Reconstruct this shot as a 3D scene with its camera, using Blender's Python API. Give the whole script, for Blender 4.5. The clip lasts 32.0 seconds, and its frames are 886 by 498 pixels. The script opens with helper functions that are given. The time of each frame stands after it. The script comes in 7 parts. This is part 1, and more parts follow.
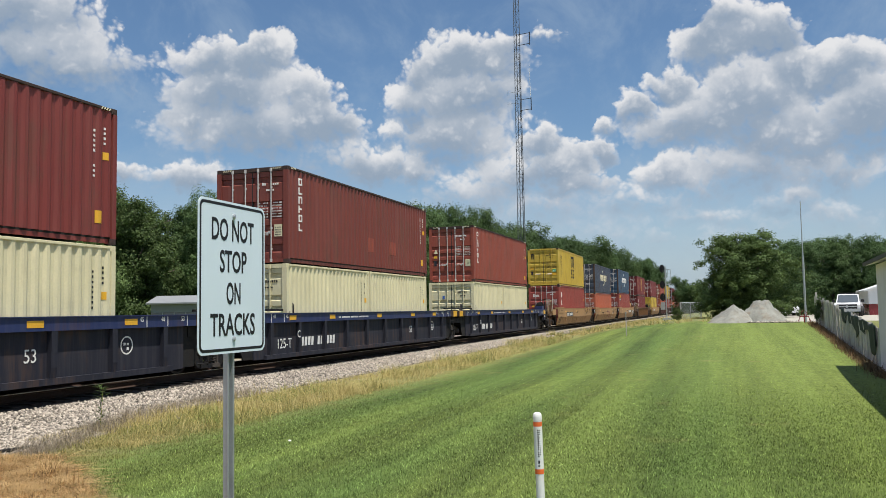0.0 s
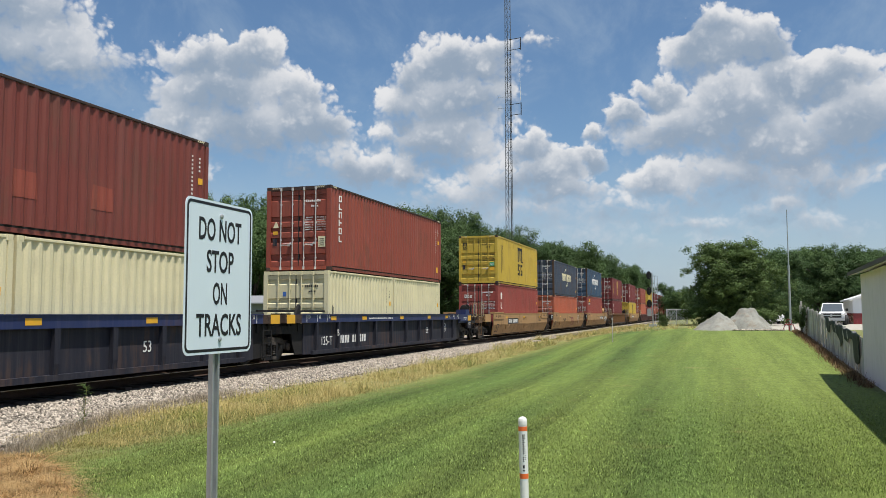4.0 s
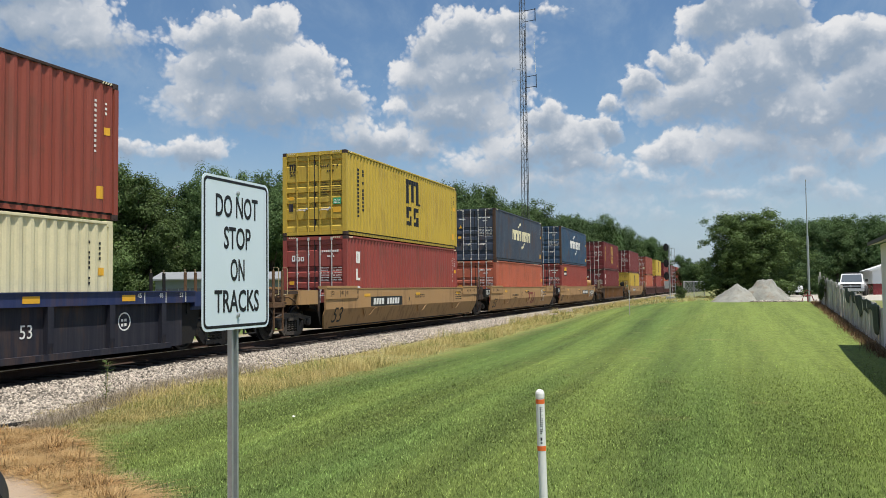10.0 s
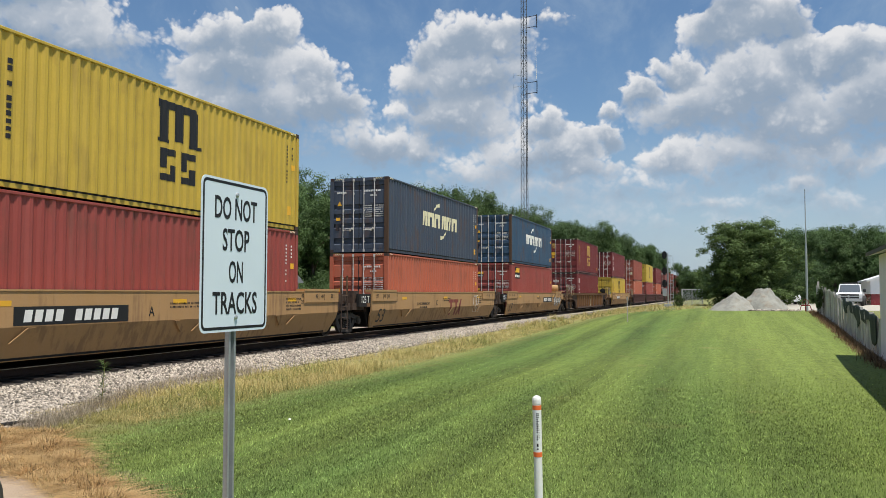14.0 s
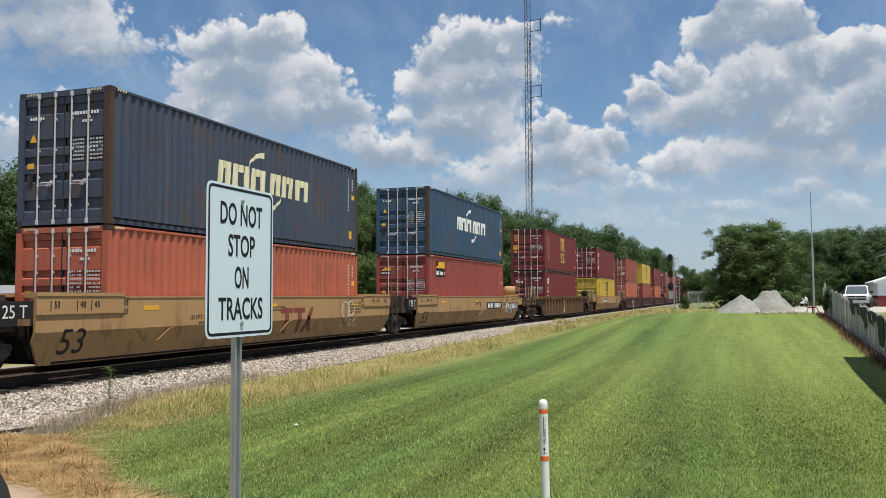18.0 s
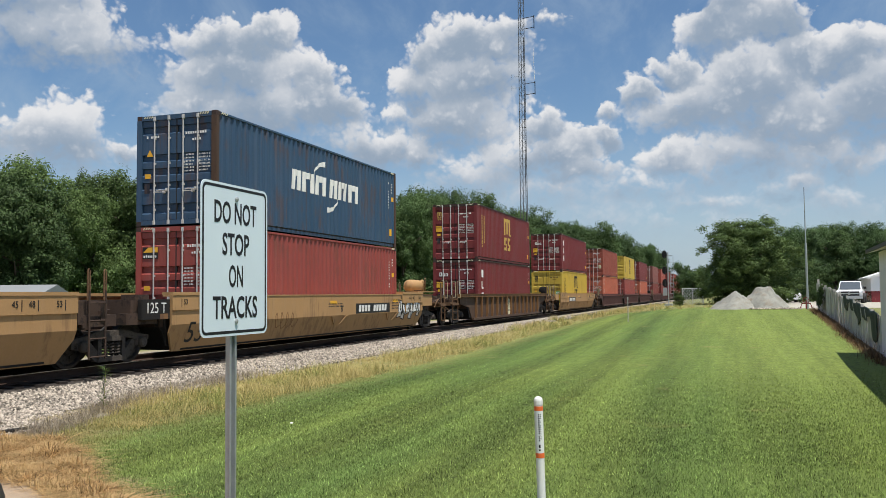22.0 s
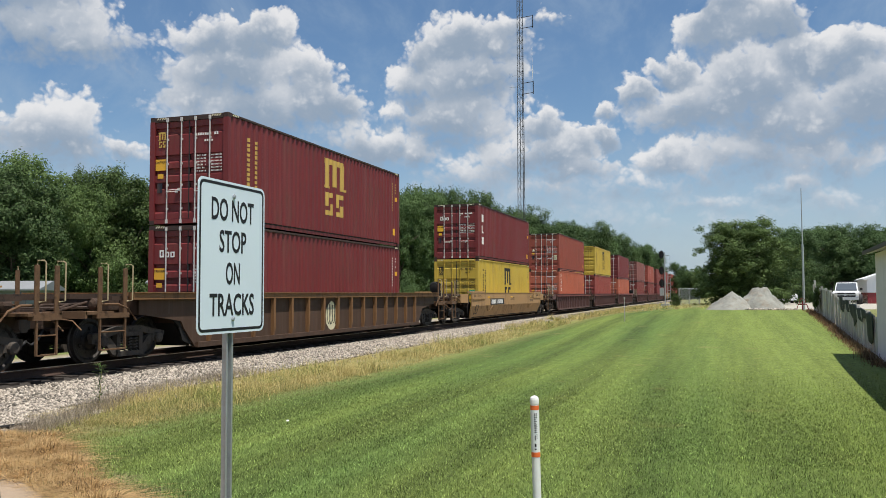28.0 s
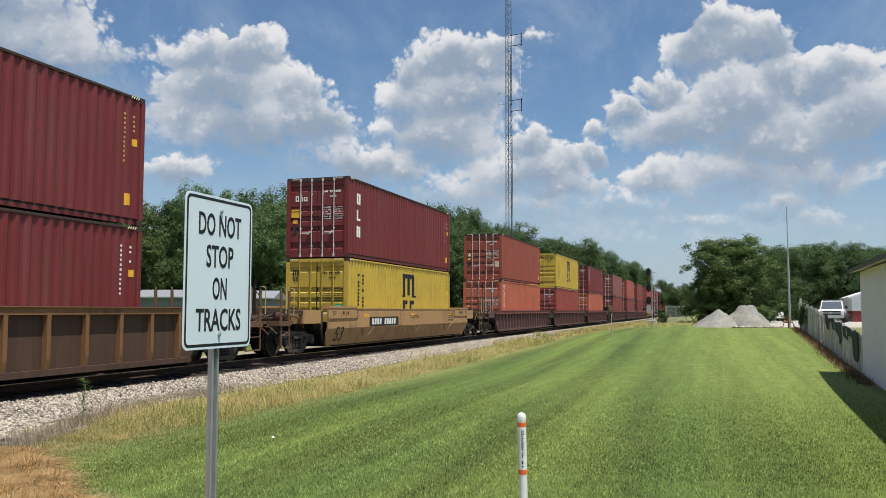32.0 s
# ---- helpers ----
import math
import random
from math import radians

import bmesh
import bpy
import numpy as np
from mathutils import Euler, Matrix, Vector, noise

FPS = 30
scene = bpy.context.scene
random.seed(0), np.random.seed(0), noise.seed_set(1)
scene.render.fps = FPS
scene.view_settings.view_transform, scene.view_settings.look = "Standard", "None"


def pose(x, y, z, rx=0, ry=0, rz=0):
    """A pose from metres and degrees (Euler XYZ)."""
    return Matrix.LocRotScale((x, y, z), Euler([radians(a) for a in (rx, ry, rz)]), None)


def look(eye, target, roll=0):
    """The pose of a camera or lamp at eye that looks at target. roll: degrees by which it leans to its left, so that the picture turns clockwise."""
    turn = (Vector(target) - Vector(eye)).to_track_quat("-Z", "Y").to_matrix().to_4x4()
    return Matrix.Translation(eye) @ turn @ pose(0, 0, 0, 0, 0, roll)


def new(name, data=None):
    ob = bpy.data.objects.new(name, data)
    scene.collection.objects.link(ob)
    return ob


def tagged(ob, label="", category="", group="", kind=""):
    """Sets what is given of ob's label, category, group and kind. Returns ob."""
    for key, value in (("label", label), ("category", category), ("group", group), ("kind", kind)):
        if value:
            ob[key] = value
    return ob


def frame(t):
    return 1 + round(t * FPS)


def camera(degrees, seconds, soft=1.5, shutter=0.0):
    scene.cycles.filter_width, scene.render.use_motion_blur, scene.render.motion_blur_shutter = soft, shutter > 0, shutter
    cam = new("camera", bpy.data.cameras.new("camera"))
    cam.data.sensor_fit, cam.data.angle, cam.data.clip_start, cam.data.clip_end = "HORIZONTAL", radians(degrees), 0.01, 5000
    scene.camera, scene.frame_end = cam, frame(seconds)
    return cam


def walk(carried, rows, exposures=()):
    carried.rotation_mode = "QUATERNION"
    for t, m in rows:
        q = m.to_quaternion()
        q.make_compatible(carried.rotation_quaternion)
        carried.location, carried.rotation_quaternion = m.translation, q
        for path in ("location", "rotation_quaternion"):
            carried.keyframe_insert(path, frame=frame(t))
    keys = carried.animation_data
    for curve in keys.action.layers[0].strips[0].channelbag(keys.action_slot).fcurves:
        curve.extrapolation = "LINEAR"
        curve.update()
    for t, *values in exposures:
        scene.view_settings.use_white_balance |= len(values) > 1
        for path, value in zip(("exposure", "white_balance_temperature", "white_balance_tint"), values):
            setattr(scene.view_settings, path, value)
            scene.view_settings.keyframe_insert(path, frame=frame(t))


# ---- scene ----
# World: metres, z up. The lawn by the camera is z = 0, the track runs along y.
EYE = (0.0, 0.0, 1.7)
TRACK_X = -13.38          # centre of the track
RAIL_Z = 0.30             # top of rail
FLOOR_Z = 0.36            # floor of the wells above the rail


def aim(yaw, pitch, roll):
    """Camera pose at EYE: yaw to the right of +y, pitch up, roll."""
    return pose(*EYE, 90 + pitch, 0, -yaw) @ pose(0, 0, 0, 0, 0, roll)


cam = camera(55.61, 32.0, soft=0.7)
walk(cam, [(t, aim(a, b, c)) for t, a, b, c in [
    (0, -18.44, 4.24, -0.99), (0.5, -18.43, 4.21, -0.95), (1, -18.34, 4.28, -0.85), (1.5, -18.20, 4.38, -0.70), (2, -18.07, 4.57, -0.44), (2.5, -18.01, 4.55, -0.29),
    (3, -17.66, 4.93, -0.18), (3.5, -17.58, 4.77, -0.11), (5.5, -18.14, 3.64, -0.68), (6, -18.46, 3.58, -0.80), (6.5, -18.59, 3.25, -0.88), (7, -18.67, 3.02, -0.93),
    (7.5, -18.68, 2.75, -0.87), (8, -18.58, 2.63, -0.77), (8.5, -18.57, 2.65, -0.79), (9, -18.62, 2.63, -0.72), (9.5, -18.60, 2.62, -0.74), (10, -18.72, 2.72, -0.70),
    (10.5, -18.73, 2.79, -0.65), (11, -18.70, 2.75, -0.53), (11.5, -18.78, 2.79, -0.41), (12, -18.48, 2.45, -0.19), (12.5, -18.69, 2.87, -0.03), (13, -18.71, 2.72, 0.07),
    (13.5, -18.61, 2.83, 0.10), (14, -18.63, 3.04, 0.06), (14.5, -18.77, 3.29, -0.05), (16.5, -19.09, 3.58, -0.50), (17, -18.95, 3.50, -0.41), (17.5, -18.97, 3.51, -0.42),
    (18, -18.99, 3.33, -0.30), (18.5, -19.09, 3.19, -0.24), (19, -18.95, 2.82, -0.21), (19.5, -18.94, 2.59, -0.20), (20, -18.94, 2.51, -0.35), (20.5, -18.85, 2.54, -0.43),
    (21, -18.66, 2.61, -0.61), (21.5, -18.73, 2.99, -0.65), (22, -18.62, 3.17, -0.58), (22.5, -18.46, 3.23, -0.47), (23, -18.40, 3.32, -0.40), (23.5, -18.30, 3.31, -0.25),
    (24, -18.25, 3.40, -0.14), (24.5, -18.25, 3.46, -0.11), (25, -18.25, 3.41, -0.08), (25.5, -18.26, 3.28, -0.04), (27.5, -18.49, 3.02, -0.10), (28, -18.43, 3.08, -0.22),
    (28.5, -18.29, 3.19, -0.35), (29, -18.08, 3.34, -0.40), (29.5, -18.06, 3.55, -0.37), (30, -17.75, 3.83, -0.31), (30.5, -17.42, 3.93, -0.15), (31, -17.53, 4.04, -0.01),
    (31.5, -17.52, 4.18, 0.03), (32, -17.60, 4.18, 0.06)]])


def train_shift(t):
    """How far the train has rolled along y since the start."""
    return -3.9415 * t + 0.00275 * t * t


# ---- node helpers ----
class Nodes:
    """Short hand for building a node tree."""

    def __init__(self, tree):
        self.tree = tree

    def add(self, kind, inputs=None):
        n = self.tree.nodes.new(kind)
        for k, v in (inputs or {}).items():
            self.put(n.inputs[k], v)
        return n

    def put(self, sock, v):
        if hasattr(v, "is_output"):
            self.tree.links.new(v, sock)
        else:
            sock.default_value = v

    def math(self, op, a, b=0.0, c=0.0, clamp=False):
        n = self.tree.nodes.new("ShaderNodeMath")
        n.operation, n.use_clamp = op, clamp
        for s, v in zip(n.inputs, (a, b, c)):
            self.put(s, v)
        return n.outputs[0]

    def mix(self, f, a, b, kind="MIX"):
        n = self.tree.nodes.new("ShaderNodeMix")
        n.data_type, n.blend_type = "RGBA", kind
        self.put(n.inputs[0], f)
        self.put(n.inputs[6], a)
        self.put(n.inputs[7], b)
        return n.outputs[2]

    def step(self, v, lo, hi, a=0.0, b=1.0, smooth=True):
        n = self.tree.nodes.new("ShaderNodeMapRange")
        n.interpolation_type = "SMOOTHSTEP" if smooth else "LINEAR"
        for s, x in zip(n.inputs, (v, lo, hi, a, b)):
            self.put(s, x)
        return n.outputs[0]

    def noise(self, vec, scale, detail=3.0, rough=0.55, distort=0.0):
        n = self.add("ShaderNodeTexNoise", {"Scale": scale, "Detail": detail, "Roughness": rough, "Distortion": distort})
        if vec is not None:
            self.put(n.inputs["Vector"], vec)
        return n.outputs["Fac"]


def rgb(r, g, b):
    """Linear colour from display values 0 to 255."""
    return tuple(((c / 255) / 12.92 if c < 10 else ((c / 255 + 0.055) / 1.055) ** 2.4) for c in (r, g, b)) + (1.0,)


# ---- sky, clouds, sun ----
SUN_DIR = Vector((0.27, -0.17, 1.0)).normalized()
sun_el = math.asin(SUN_DIR.z)
sun_rot = math.atan2(SUN_DIR.x, SUN_DIR.y)

# cumulus: azimuth right of +y, elevation, half width, half height, in degrees, weight
SIDE_HEAP = [
    (-43.6, 16.2, 4.8, 2.1, 0.8), (-46.1, 18.5, 5.2, 1.9, 0.9), (-41.3, 15.6, 2.5, 1.2, 0.7), (-43.7, 9.8, 3.8, 2.6, 1.0), (-38.9, 8.9, 1.2, 0.9, 0.8),
]
TALL_HEAP = [
    (-32.1, 16.7, 3.1, 1.6, 1.1), (-34.3, 16.7, 2.2, 1.4, 1.0), (-29.9, 17.4, 1.5, 1.4, 1.0), (-32.9, 14.6, 4.4, 2.1, 1.0), (-28.0, 14.8, 2.1, 1.8, 1.0),
    (-26.9, 13.0, 2.9, 1.7, 1.0), (-31.0, 12.2, 6.3, 2.2, 0.9), (-35.4, 13.1, 1.8, 1.4, 0.8), (-22.8, 10.1, 1.9, 1.4, 1.0), (-20.1, 9.5, 1.6, 1.6, 1.0),
    (-35.0, 9.0, 2.3, 1.2, 0.9), (-25.3, 10.4, 3.4, 1.5, 0.6),
]
MAST_HEAP = [
    (-17.3, 17.3, 2.9, 1.5, 1.1), (-19.3, 16.2, 1.6, 1.5, 1.0), (-15.2, 16.7, 2.7, 1.8, 1.0), (-14.0, 17.7, 1.4, 1.1, 0.8), (-20.3, 14.2, 1.6, 1.7, 1.0),
    (-16.6, 14.5, 4.3, 2.2, 1.0), (-17.6, 11.9, 4.1, 2.3, 0.9), (-11.6, 11.6, 1.5, 1.3, 1.0), (-10.3, 9.8, 2.1, 1.7, 1.0), (-13.0, 9.2, 3.5, 1.9, 0.8),
    (-9.2, 8.3, 2.6, 1.5, 0.8), (-16.1, 7.7, 4.6, 1.7, 0.6),
]
EAST_HEAP = [
    (0.3, 16.5, 2.8, 1.5, 1.1), (3.4, 16.8, 2.3, 1.7, 1.1), (0.9, 18.0, 2.1, 1.3, 0.9), (-2.9, 14.7, 1.6, 1.1, 1.0), (-5.0, 13.3, 1.5, 1.2, 1.0),
    (-6.9, 12.1, 1.1, 0.7, 0.7), (-7.5, 10.5, 1.2, 1.0, 0.9), (7.4, 14.6, 2.8, 1.5, 1.1), (5.2, 14.8, 2.6, 1.5, 1.0), (1.8, 13.4, 4.8, 2.4, 1.0),
    (-1.0, 11.9, 4.6, 2.1, 0.95), (5.1, 11.0, 5.9, 2.6, 0.95), (9.2, 11.9, 2.7, 2.7, 0.9), (-3.6, 8.6, 2.0, 1.3, 0.9), (-1.2, 7.6, 2.1, 1.3, 0.7),
    (1.6, 8.8, 4.1, 1.6, 0.7), (6.6, 8.1, 4.1, 1.7, 0.7),
]
LOW_BANKS = [
    (-8.0, 5.2, 2.4, 1.1, 0.3), (-3.6, 4.2, 2.2, 1.0, 0.3), (-0.3, 3.9, 1.8, 1.0, 0.3), (3.5, 4.4, 2.0, 1.1, 0.3), (-14.5, 5.4, 2.5, 1.2, 0.3),
    (3.8, 6.4, 2.0, 1.1, 0.85), (6.5, 5.3, 2.8, 1.0, 0.6), (-2.1, 5.6, 1.6, 0.8, 0.6), (0.5, 5.5, 2.1, 0.9, 0.6), (-5.5, 6.7, 4.4, 1.1, 0.55),
    (-11.1, 6.5, 3.4, 1.0, 0.5), (-11.7, 18.3, 1.5, 0.5, 0.2), (-21.9, 12.3, 1.0, 0.5, 0.4),
]
CLOUDS = SIDE_HEAP + TALL_HEAP + MAST_HEAP + EAST_HEAP + LOW_BANKS


def make_world():
    world = bpy.data.worlds.new("sky")
    scene.world = world
    world.use_nodes = True
    world.node_tree.nodes.clear()
    n = Nodes(world.node_tree)
    sky = n.add("ShaderNodeTexSky")
    sky.sky_type, sky.sun_disc, sky.sun_elevation, sky.sun_rotation = "NISHITA", False, sun_el, sun_rot
    sky.altitude, sky.air_density, sky.dust_density, sky.ozone_density = 100.0, 1.0, 1.2, 2.0
    ray = n.add("ShaderNodeTexCoord").outputs["Generated"]
    xyz = n.add("ShaderNodeSeparateXYZ", {0: ray}).outputs
    az = n.math("MULTIPLY", n.math("ARCTAN2", xyz[0], xyz[1]), 180 / math.pi)
    el = n.math("MULTIPLY", n.math("ARCSINE", xyz[2]), 180 / math.pi)
    flat = n.add("ShaderNodeCombineXYZ", {0: az, 1: el, 2: 0.0}).outputs[0]
    # ragged outlines: the clouds' coordinates are warped by noise
    w1 = n.add("ShaderNodeTexNoise", {"Vector": flat, "Scale": 0.22, "Detail": 5.0, "Roughness": 0.60})
    warp = n.add("ShaderNodeSeparateColor", {0: w1.outputs["Color"]}).outputs
    waz = n.math("ADD", az, n.math("MULTIPLY", n.math("SUBTRACT", warp[0], 0.5), 5.0))
    wel = n.math("ADD", el, n.math("MULTIPLY", n.math("SUBTRACT", warp[1], 0.5), 4.4))
    total, tilt = 0.0, 0.0
    for a, e, w, h, k in CLOUDS:
        w, h = w * 1.08, h * 1.08
        dx = n.math("DIVIDE", n.math("SUBTRACT", waz, a), w)
        dy = n.math("DIVIDE", n.math("SUBTRACT", wel, e), h)
        v = n.math("MULTIPLY_ADD", n.math("ADD", n.math("MULTIPLY", dx, dx), n.math("MULTIPLY", dy, dy)), -k, k)
        share = n.math("EXPONENT", n.math("MULTIPLY", n.math("MAXIMUM", v, -4.0), 4.0))
        total = n.math("ADD", total, share)
        tilt = n.math("MULTIPLY_ADD", share, n.math("MINIMUM", n.math("MAXIMUM", dy, -2.0), 2.0), tilt)
    best = n.math("DIVIDE", n.math("LOGARITHM", total, math.e), 4.0)
    rel = n.math("DIVIDE", tilt, total)
    broad = n.noise(flat, 0.30, 4.0, 0.55, 0.3)
    fine = n.noise(flat, 1.7, 6.0, 0.6)
    # cauliflower heads: rounded cells at three sizes, their coordinates stirred
    stir = n.add("ShaderNodeCombineXYZ", {0: n.math("ADD", az, n.math("MULTIPLY", n.math("SUBTRACT", warp[0], 0.5), 2.4)),
                                          1: n.math("MULTIPLY", n.math("ADD", el, n.math("MULTIPLY", n.math("SUBTRACT", warp[1], 0.5), 2.4)), 1.15), 2: 0.0}).outputs[0]
    heads = 0.0
    for scale, share in ((0.50, 0.42), (1.15, 0.32), (2.6, 0.20)):
        cell = n.add("ShaderNodeTexVoronoi", {"Vector": stir, "Scale": scale})
        cell.voronoi_dimensions, cell.feature = "2D", "SMOOTH_F1"
        cell.inputs["Smoothness"].default_value = 0.35
        heads = n.math("ADD", heads, n.math("MULTIPLY", n.math("SUBTRACT", 0.5, cell.outputs["Distance"]), share))
    # beyond the mapped part of the sky: scattered cumulus by noise alone
    far = n.math("SUBTRACT", n.math("MULTIPLY", n.noise(ray, 2.6, 6.0, 0.6), 2.6), 1.62)
    side = n.math("MAXIMUM", n.step(n.math("ABSOLUTE", n.math("ADD", az, 18.0)), 32.0, 40.0), n.step(el, 22.0, 27.0))
    best = n.math("MAXIMUM", best, n.math("ADD", far, n.math("MULTIPLY", n.math("SUBTRACT", side, 1.0), 4.0)))
    dens = n.math("ADD", best, n.math("MULTIPLY", heads, 1.9))
    dens = n.math("ADD", dens, n.math("MULTIPLY", n.math("SUBTRACT", broad, 0.5), 0.8))
    dens = n.math("ADD", dens, n.math("MULTIPLY", n.math("SUBTRACT", fine, 0.5), 0.40))
    # crisp heads, soft bases, hazy near the horizon
    edge = n.math("ADD", n.step(rel, -0.8, 0.6, 1.5, 0.55), n.step(el, 10.0, 4.0, 0.0, 0.9))
    cover = n.step(n.math("DIVIDE", n.math("ADD", dens, 0.04), edge), 0.0, 1.0)
    cover = n.math("MULTIPLY", cover, n.step(el, 3.0, 9.5, 0.62, 1.0))
    lit = n.math("ADD", n.math("MULTIPLY", rel, 0.70), n.math("MULTIPLY", heads, 1.25))
    lit = n.math("ADD", lit, n.math("MULTIPLY", n.math("SUBTRACT", broad, 0.5), 1.5))
    lit = n.math("ADD", lit, n.math("MULTIPLY", n.math("SUBTRACT", fine, 0.5), 0.30))
    thin = n.step(dens, 0.1, 1.25, 0.50, -0.16)
    lit = n.step(n.math("ADD", lit, thin), -0.25, 1.0)
    cloud = n.mix(lit, (0.36, 0.45, 0.57, 1), (0.98, 0.98, 0.99, 1))
    clear = n.mix(1.0, sky.outputs[0], (SKY_GAIN * 0.84, SKY_GAIN * 1.0, SKY_GAIN * 1.10, 1), "MULTIPLY")
    haze = n.step(el, 0.0, 13.0, 0.55, 0.0)
    clear = n.mix(haze, clear, (0.64, 0.745, 0.875, 1))
    # a thin veil drifts between the heaps
    veil = n.math("MULTIPLY", n.step(n.noise(flat, 0.13, 6.0, 0.62, 0.4), 0.42, 0.72), 0.45)
    clear = n.mix(veil, clear, (0.44, 0.57, 0.72, 1))
    colour = n.mix(n.math("MULTIPLY", cover, 0.95), clear, cloud)
    bg = n.add("ShaderNodeBackground", {"Color": colour, "Strength": SKY_LEVEL})
    out = n.add("ShaderNodeOutputWorld", {"Surface": bg.outputs[0]})
    world.cycles.sampling_method = "MANUAL"
    world.cycles.sample_map_resolution = 512


SKY_GAIN, SKY_LEVEL = 0.12, 0.70
make_world()
sun = new("sun", bpy.data.lights.new("sun", "SUN"))
sun.data.energy, sun.data.angle, sun.data.color = 5.0, radians(0.53), (1.0, 0.95, 0.88)
sun.matrix_world = look(SUN_DIR * 50, (0, 0, 0))
scene.view_settings.exposure = 0.25

# ---- materials ----
def surface(name, base, rough=0.6, metal=0.0, vary=0.18, scale=3.0, bump=0.15, fine=60.0, dirt=None, dirt_amount=0.5, streak=False,
            own=0.0, island=0.0, spec=0.4):
    """A painted, stone, metal or plant surface: colour varied at two scales, dirt patches or run-down streaks, fine relief."""
    m = bpy.data.materials.new(name)
    m.use_nodes = True
    m.node_tree.nodes.clear()
    n = Nodes(m.node_tree)
    pos = n.add("ShaderNodeTexCoord").outputs["Object"]
    big, small = n.noise(pos, scale, 4.0, 0.6), n.noise(pos, fine, 3.0, 0.6)
    v = n.math("ADD", n.math("MULTIPLY", n.math("SUBTRACT", big, 0.5), vary * 2.2), n.math("MULTIPLY", n.math("SUBTRACT", small, 0.5), vary * 1.2))
    if own:
        v = n.math("ADD", v, n.math("MULTIPLY", n.math("SUBTRACT", n.add("ShaderNodeObjectInfo").outputs["Random"], 0.5), own * 2))
    if island:
        v = n.math("ADD", v, n.math("MULTIPLY", n.math("SUBTRACT", n.add("ShaderNodeNewGeometry").outputs["Random Per Island"], 0.5), island * 2))
    v = n.math("ADD", v, 1.0)
    col = n.mix(1.0, base, n.add("ShaderNodeCombineXYZ", {0: v, 1: v, 2: v}).outputs[0], "MULTIPLY")
    if streak:
        # faint run-down weathering over the whole face
        runs = n.noise(n.add("ShaderNodeMapping", {"Vector": pos, "Scale": (5.0, 5.0, 0.22)}).outputs[0], 1.3, 5.0, 0.7)
        col = n.mix(n.math("MULTIPLY", n.step(runs, 0.38, 0.8), 0.13), col, n.mix(0.5, base, (0.42, 0.36, 0.32, 1)))
    r = n.math("ADD", n.math("MULTIPLY", n.math("SUBTRACT", big, 0.5), 0.25), rough)
    if dirt:
        if streak:
            stretched = n.add("ShaderNodeMapping", {"Vector": pos, "Scale": (4.0, 4.0, 0.35)}).outputs[0]
            mask = n.math("MULTIPLY", n.noise(stretched, 1.6, 5.0, 0.65), n.noise(pos, 0.9, 3.0, 0.6))
            mask = n.step(mask, 0.25, 0.38)
        else:
            mask = n.step(n.noise(pos, scale * 1.7, 6.0, 0.7), 0.50, 0.68)
        mask = n.math("MULTIPLY", mask, dirt_amount)
        col = n.mix(mask, col, dirt)
        r = n.math("ADD", r, n.math("MULTIPLY", mask, 0.2), clamp=True)
    bsdf = n.add("ShaderNodeBsdfPrincipled", {"Base Color": col, "Roughness": r, "Metallic": metal, "Specular IOR Level": spec})
    if bump:
        b = n.add("ShaderNodeBump", {"Strength": bump, "Distance": 0.02, "Height": n.math("ADD", small, big)})
        n.put(bsdf.inputs["Normal"], b.outputs[0])
    n.add("ShaderNodeOutputMaterial", {"Surface": bsdf.outputs[0]})
    return m


def paint(name, r, g, b, gain=1.0, rust=0.35, rough=0.55):
    c = rgb(r, g, b)
    base = tuple(min(0.9, x * gain) for x in c[:3]) + (1,)
    return surface(name, base, rough, 0.0, 0.17, 0.55, 0.06, 24.0, dirt=(0.10, 0.055, 0.035, 1), dirt_amount=rust, streak=True)


G = 0.92
M = {
    "maroon": paint("maroon_paint", 124, 52, 46, G), "oxide": paint("oxide_red_paint", 122, 58, 48, G), "rust": paint("rust_red_paint", 146, 70, 54, G),
    "cream": paint("cream_paint", 232, 222, 180, 0.86, 0.15), "yellow": paint("yellow_paint", 196, 166, 62, G, 0.2), "wine": paint("wine_red_paint", 150, 68, 60, G),
    "navy": paint("navy_paint", 62, 72, 88, G, 0.5), "orange": paint("orange_red_paint", 182, 96, 70, G), "blue": paint("steel_blue_paint", 50, 78, 104, G, 0.5),
    "plum": paint("plum_red_paint", 114, 38, 39, G, 0.25), "dusty": paint("dusty_red_paint", 130, 76, 70, G), "brick": paint("brick_red_paint", 156, 72, 58, G),
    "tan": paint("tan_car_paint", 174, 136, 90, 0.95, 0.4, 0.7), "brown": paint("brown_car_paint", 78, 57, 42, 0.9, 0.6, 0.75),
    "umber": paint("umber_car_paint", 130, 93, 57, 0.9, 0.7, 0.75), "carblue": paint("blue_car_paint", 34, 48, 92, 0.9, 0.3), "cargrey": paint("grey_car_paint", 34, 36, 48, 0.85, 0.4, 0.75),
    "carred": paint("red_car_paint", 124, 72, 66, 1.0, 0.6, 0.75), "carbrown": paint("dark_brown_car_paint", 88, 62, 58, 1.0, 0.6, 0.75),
}
M["steel"] = surface("dark_cast_steel", (0.011, 0.010, 0.009, 1), 0.85, 0.0, 0.3, 4.0, 0.3, 40.0, dirt=(0.032, 0.022, 0.015, 1), dirt_amount=0.5)
M["dusty_steel"] = surface("dusty_cast_steel", (0.075, 0.062, 0.050, 1), 0.9, 0.0, 0.3, 5.0, 0.35, 40.0, dirt=(0.018, 0.015, 0.013, 1), dirt_amount=0.7)
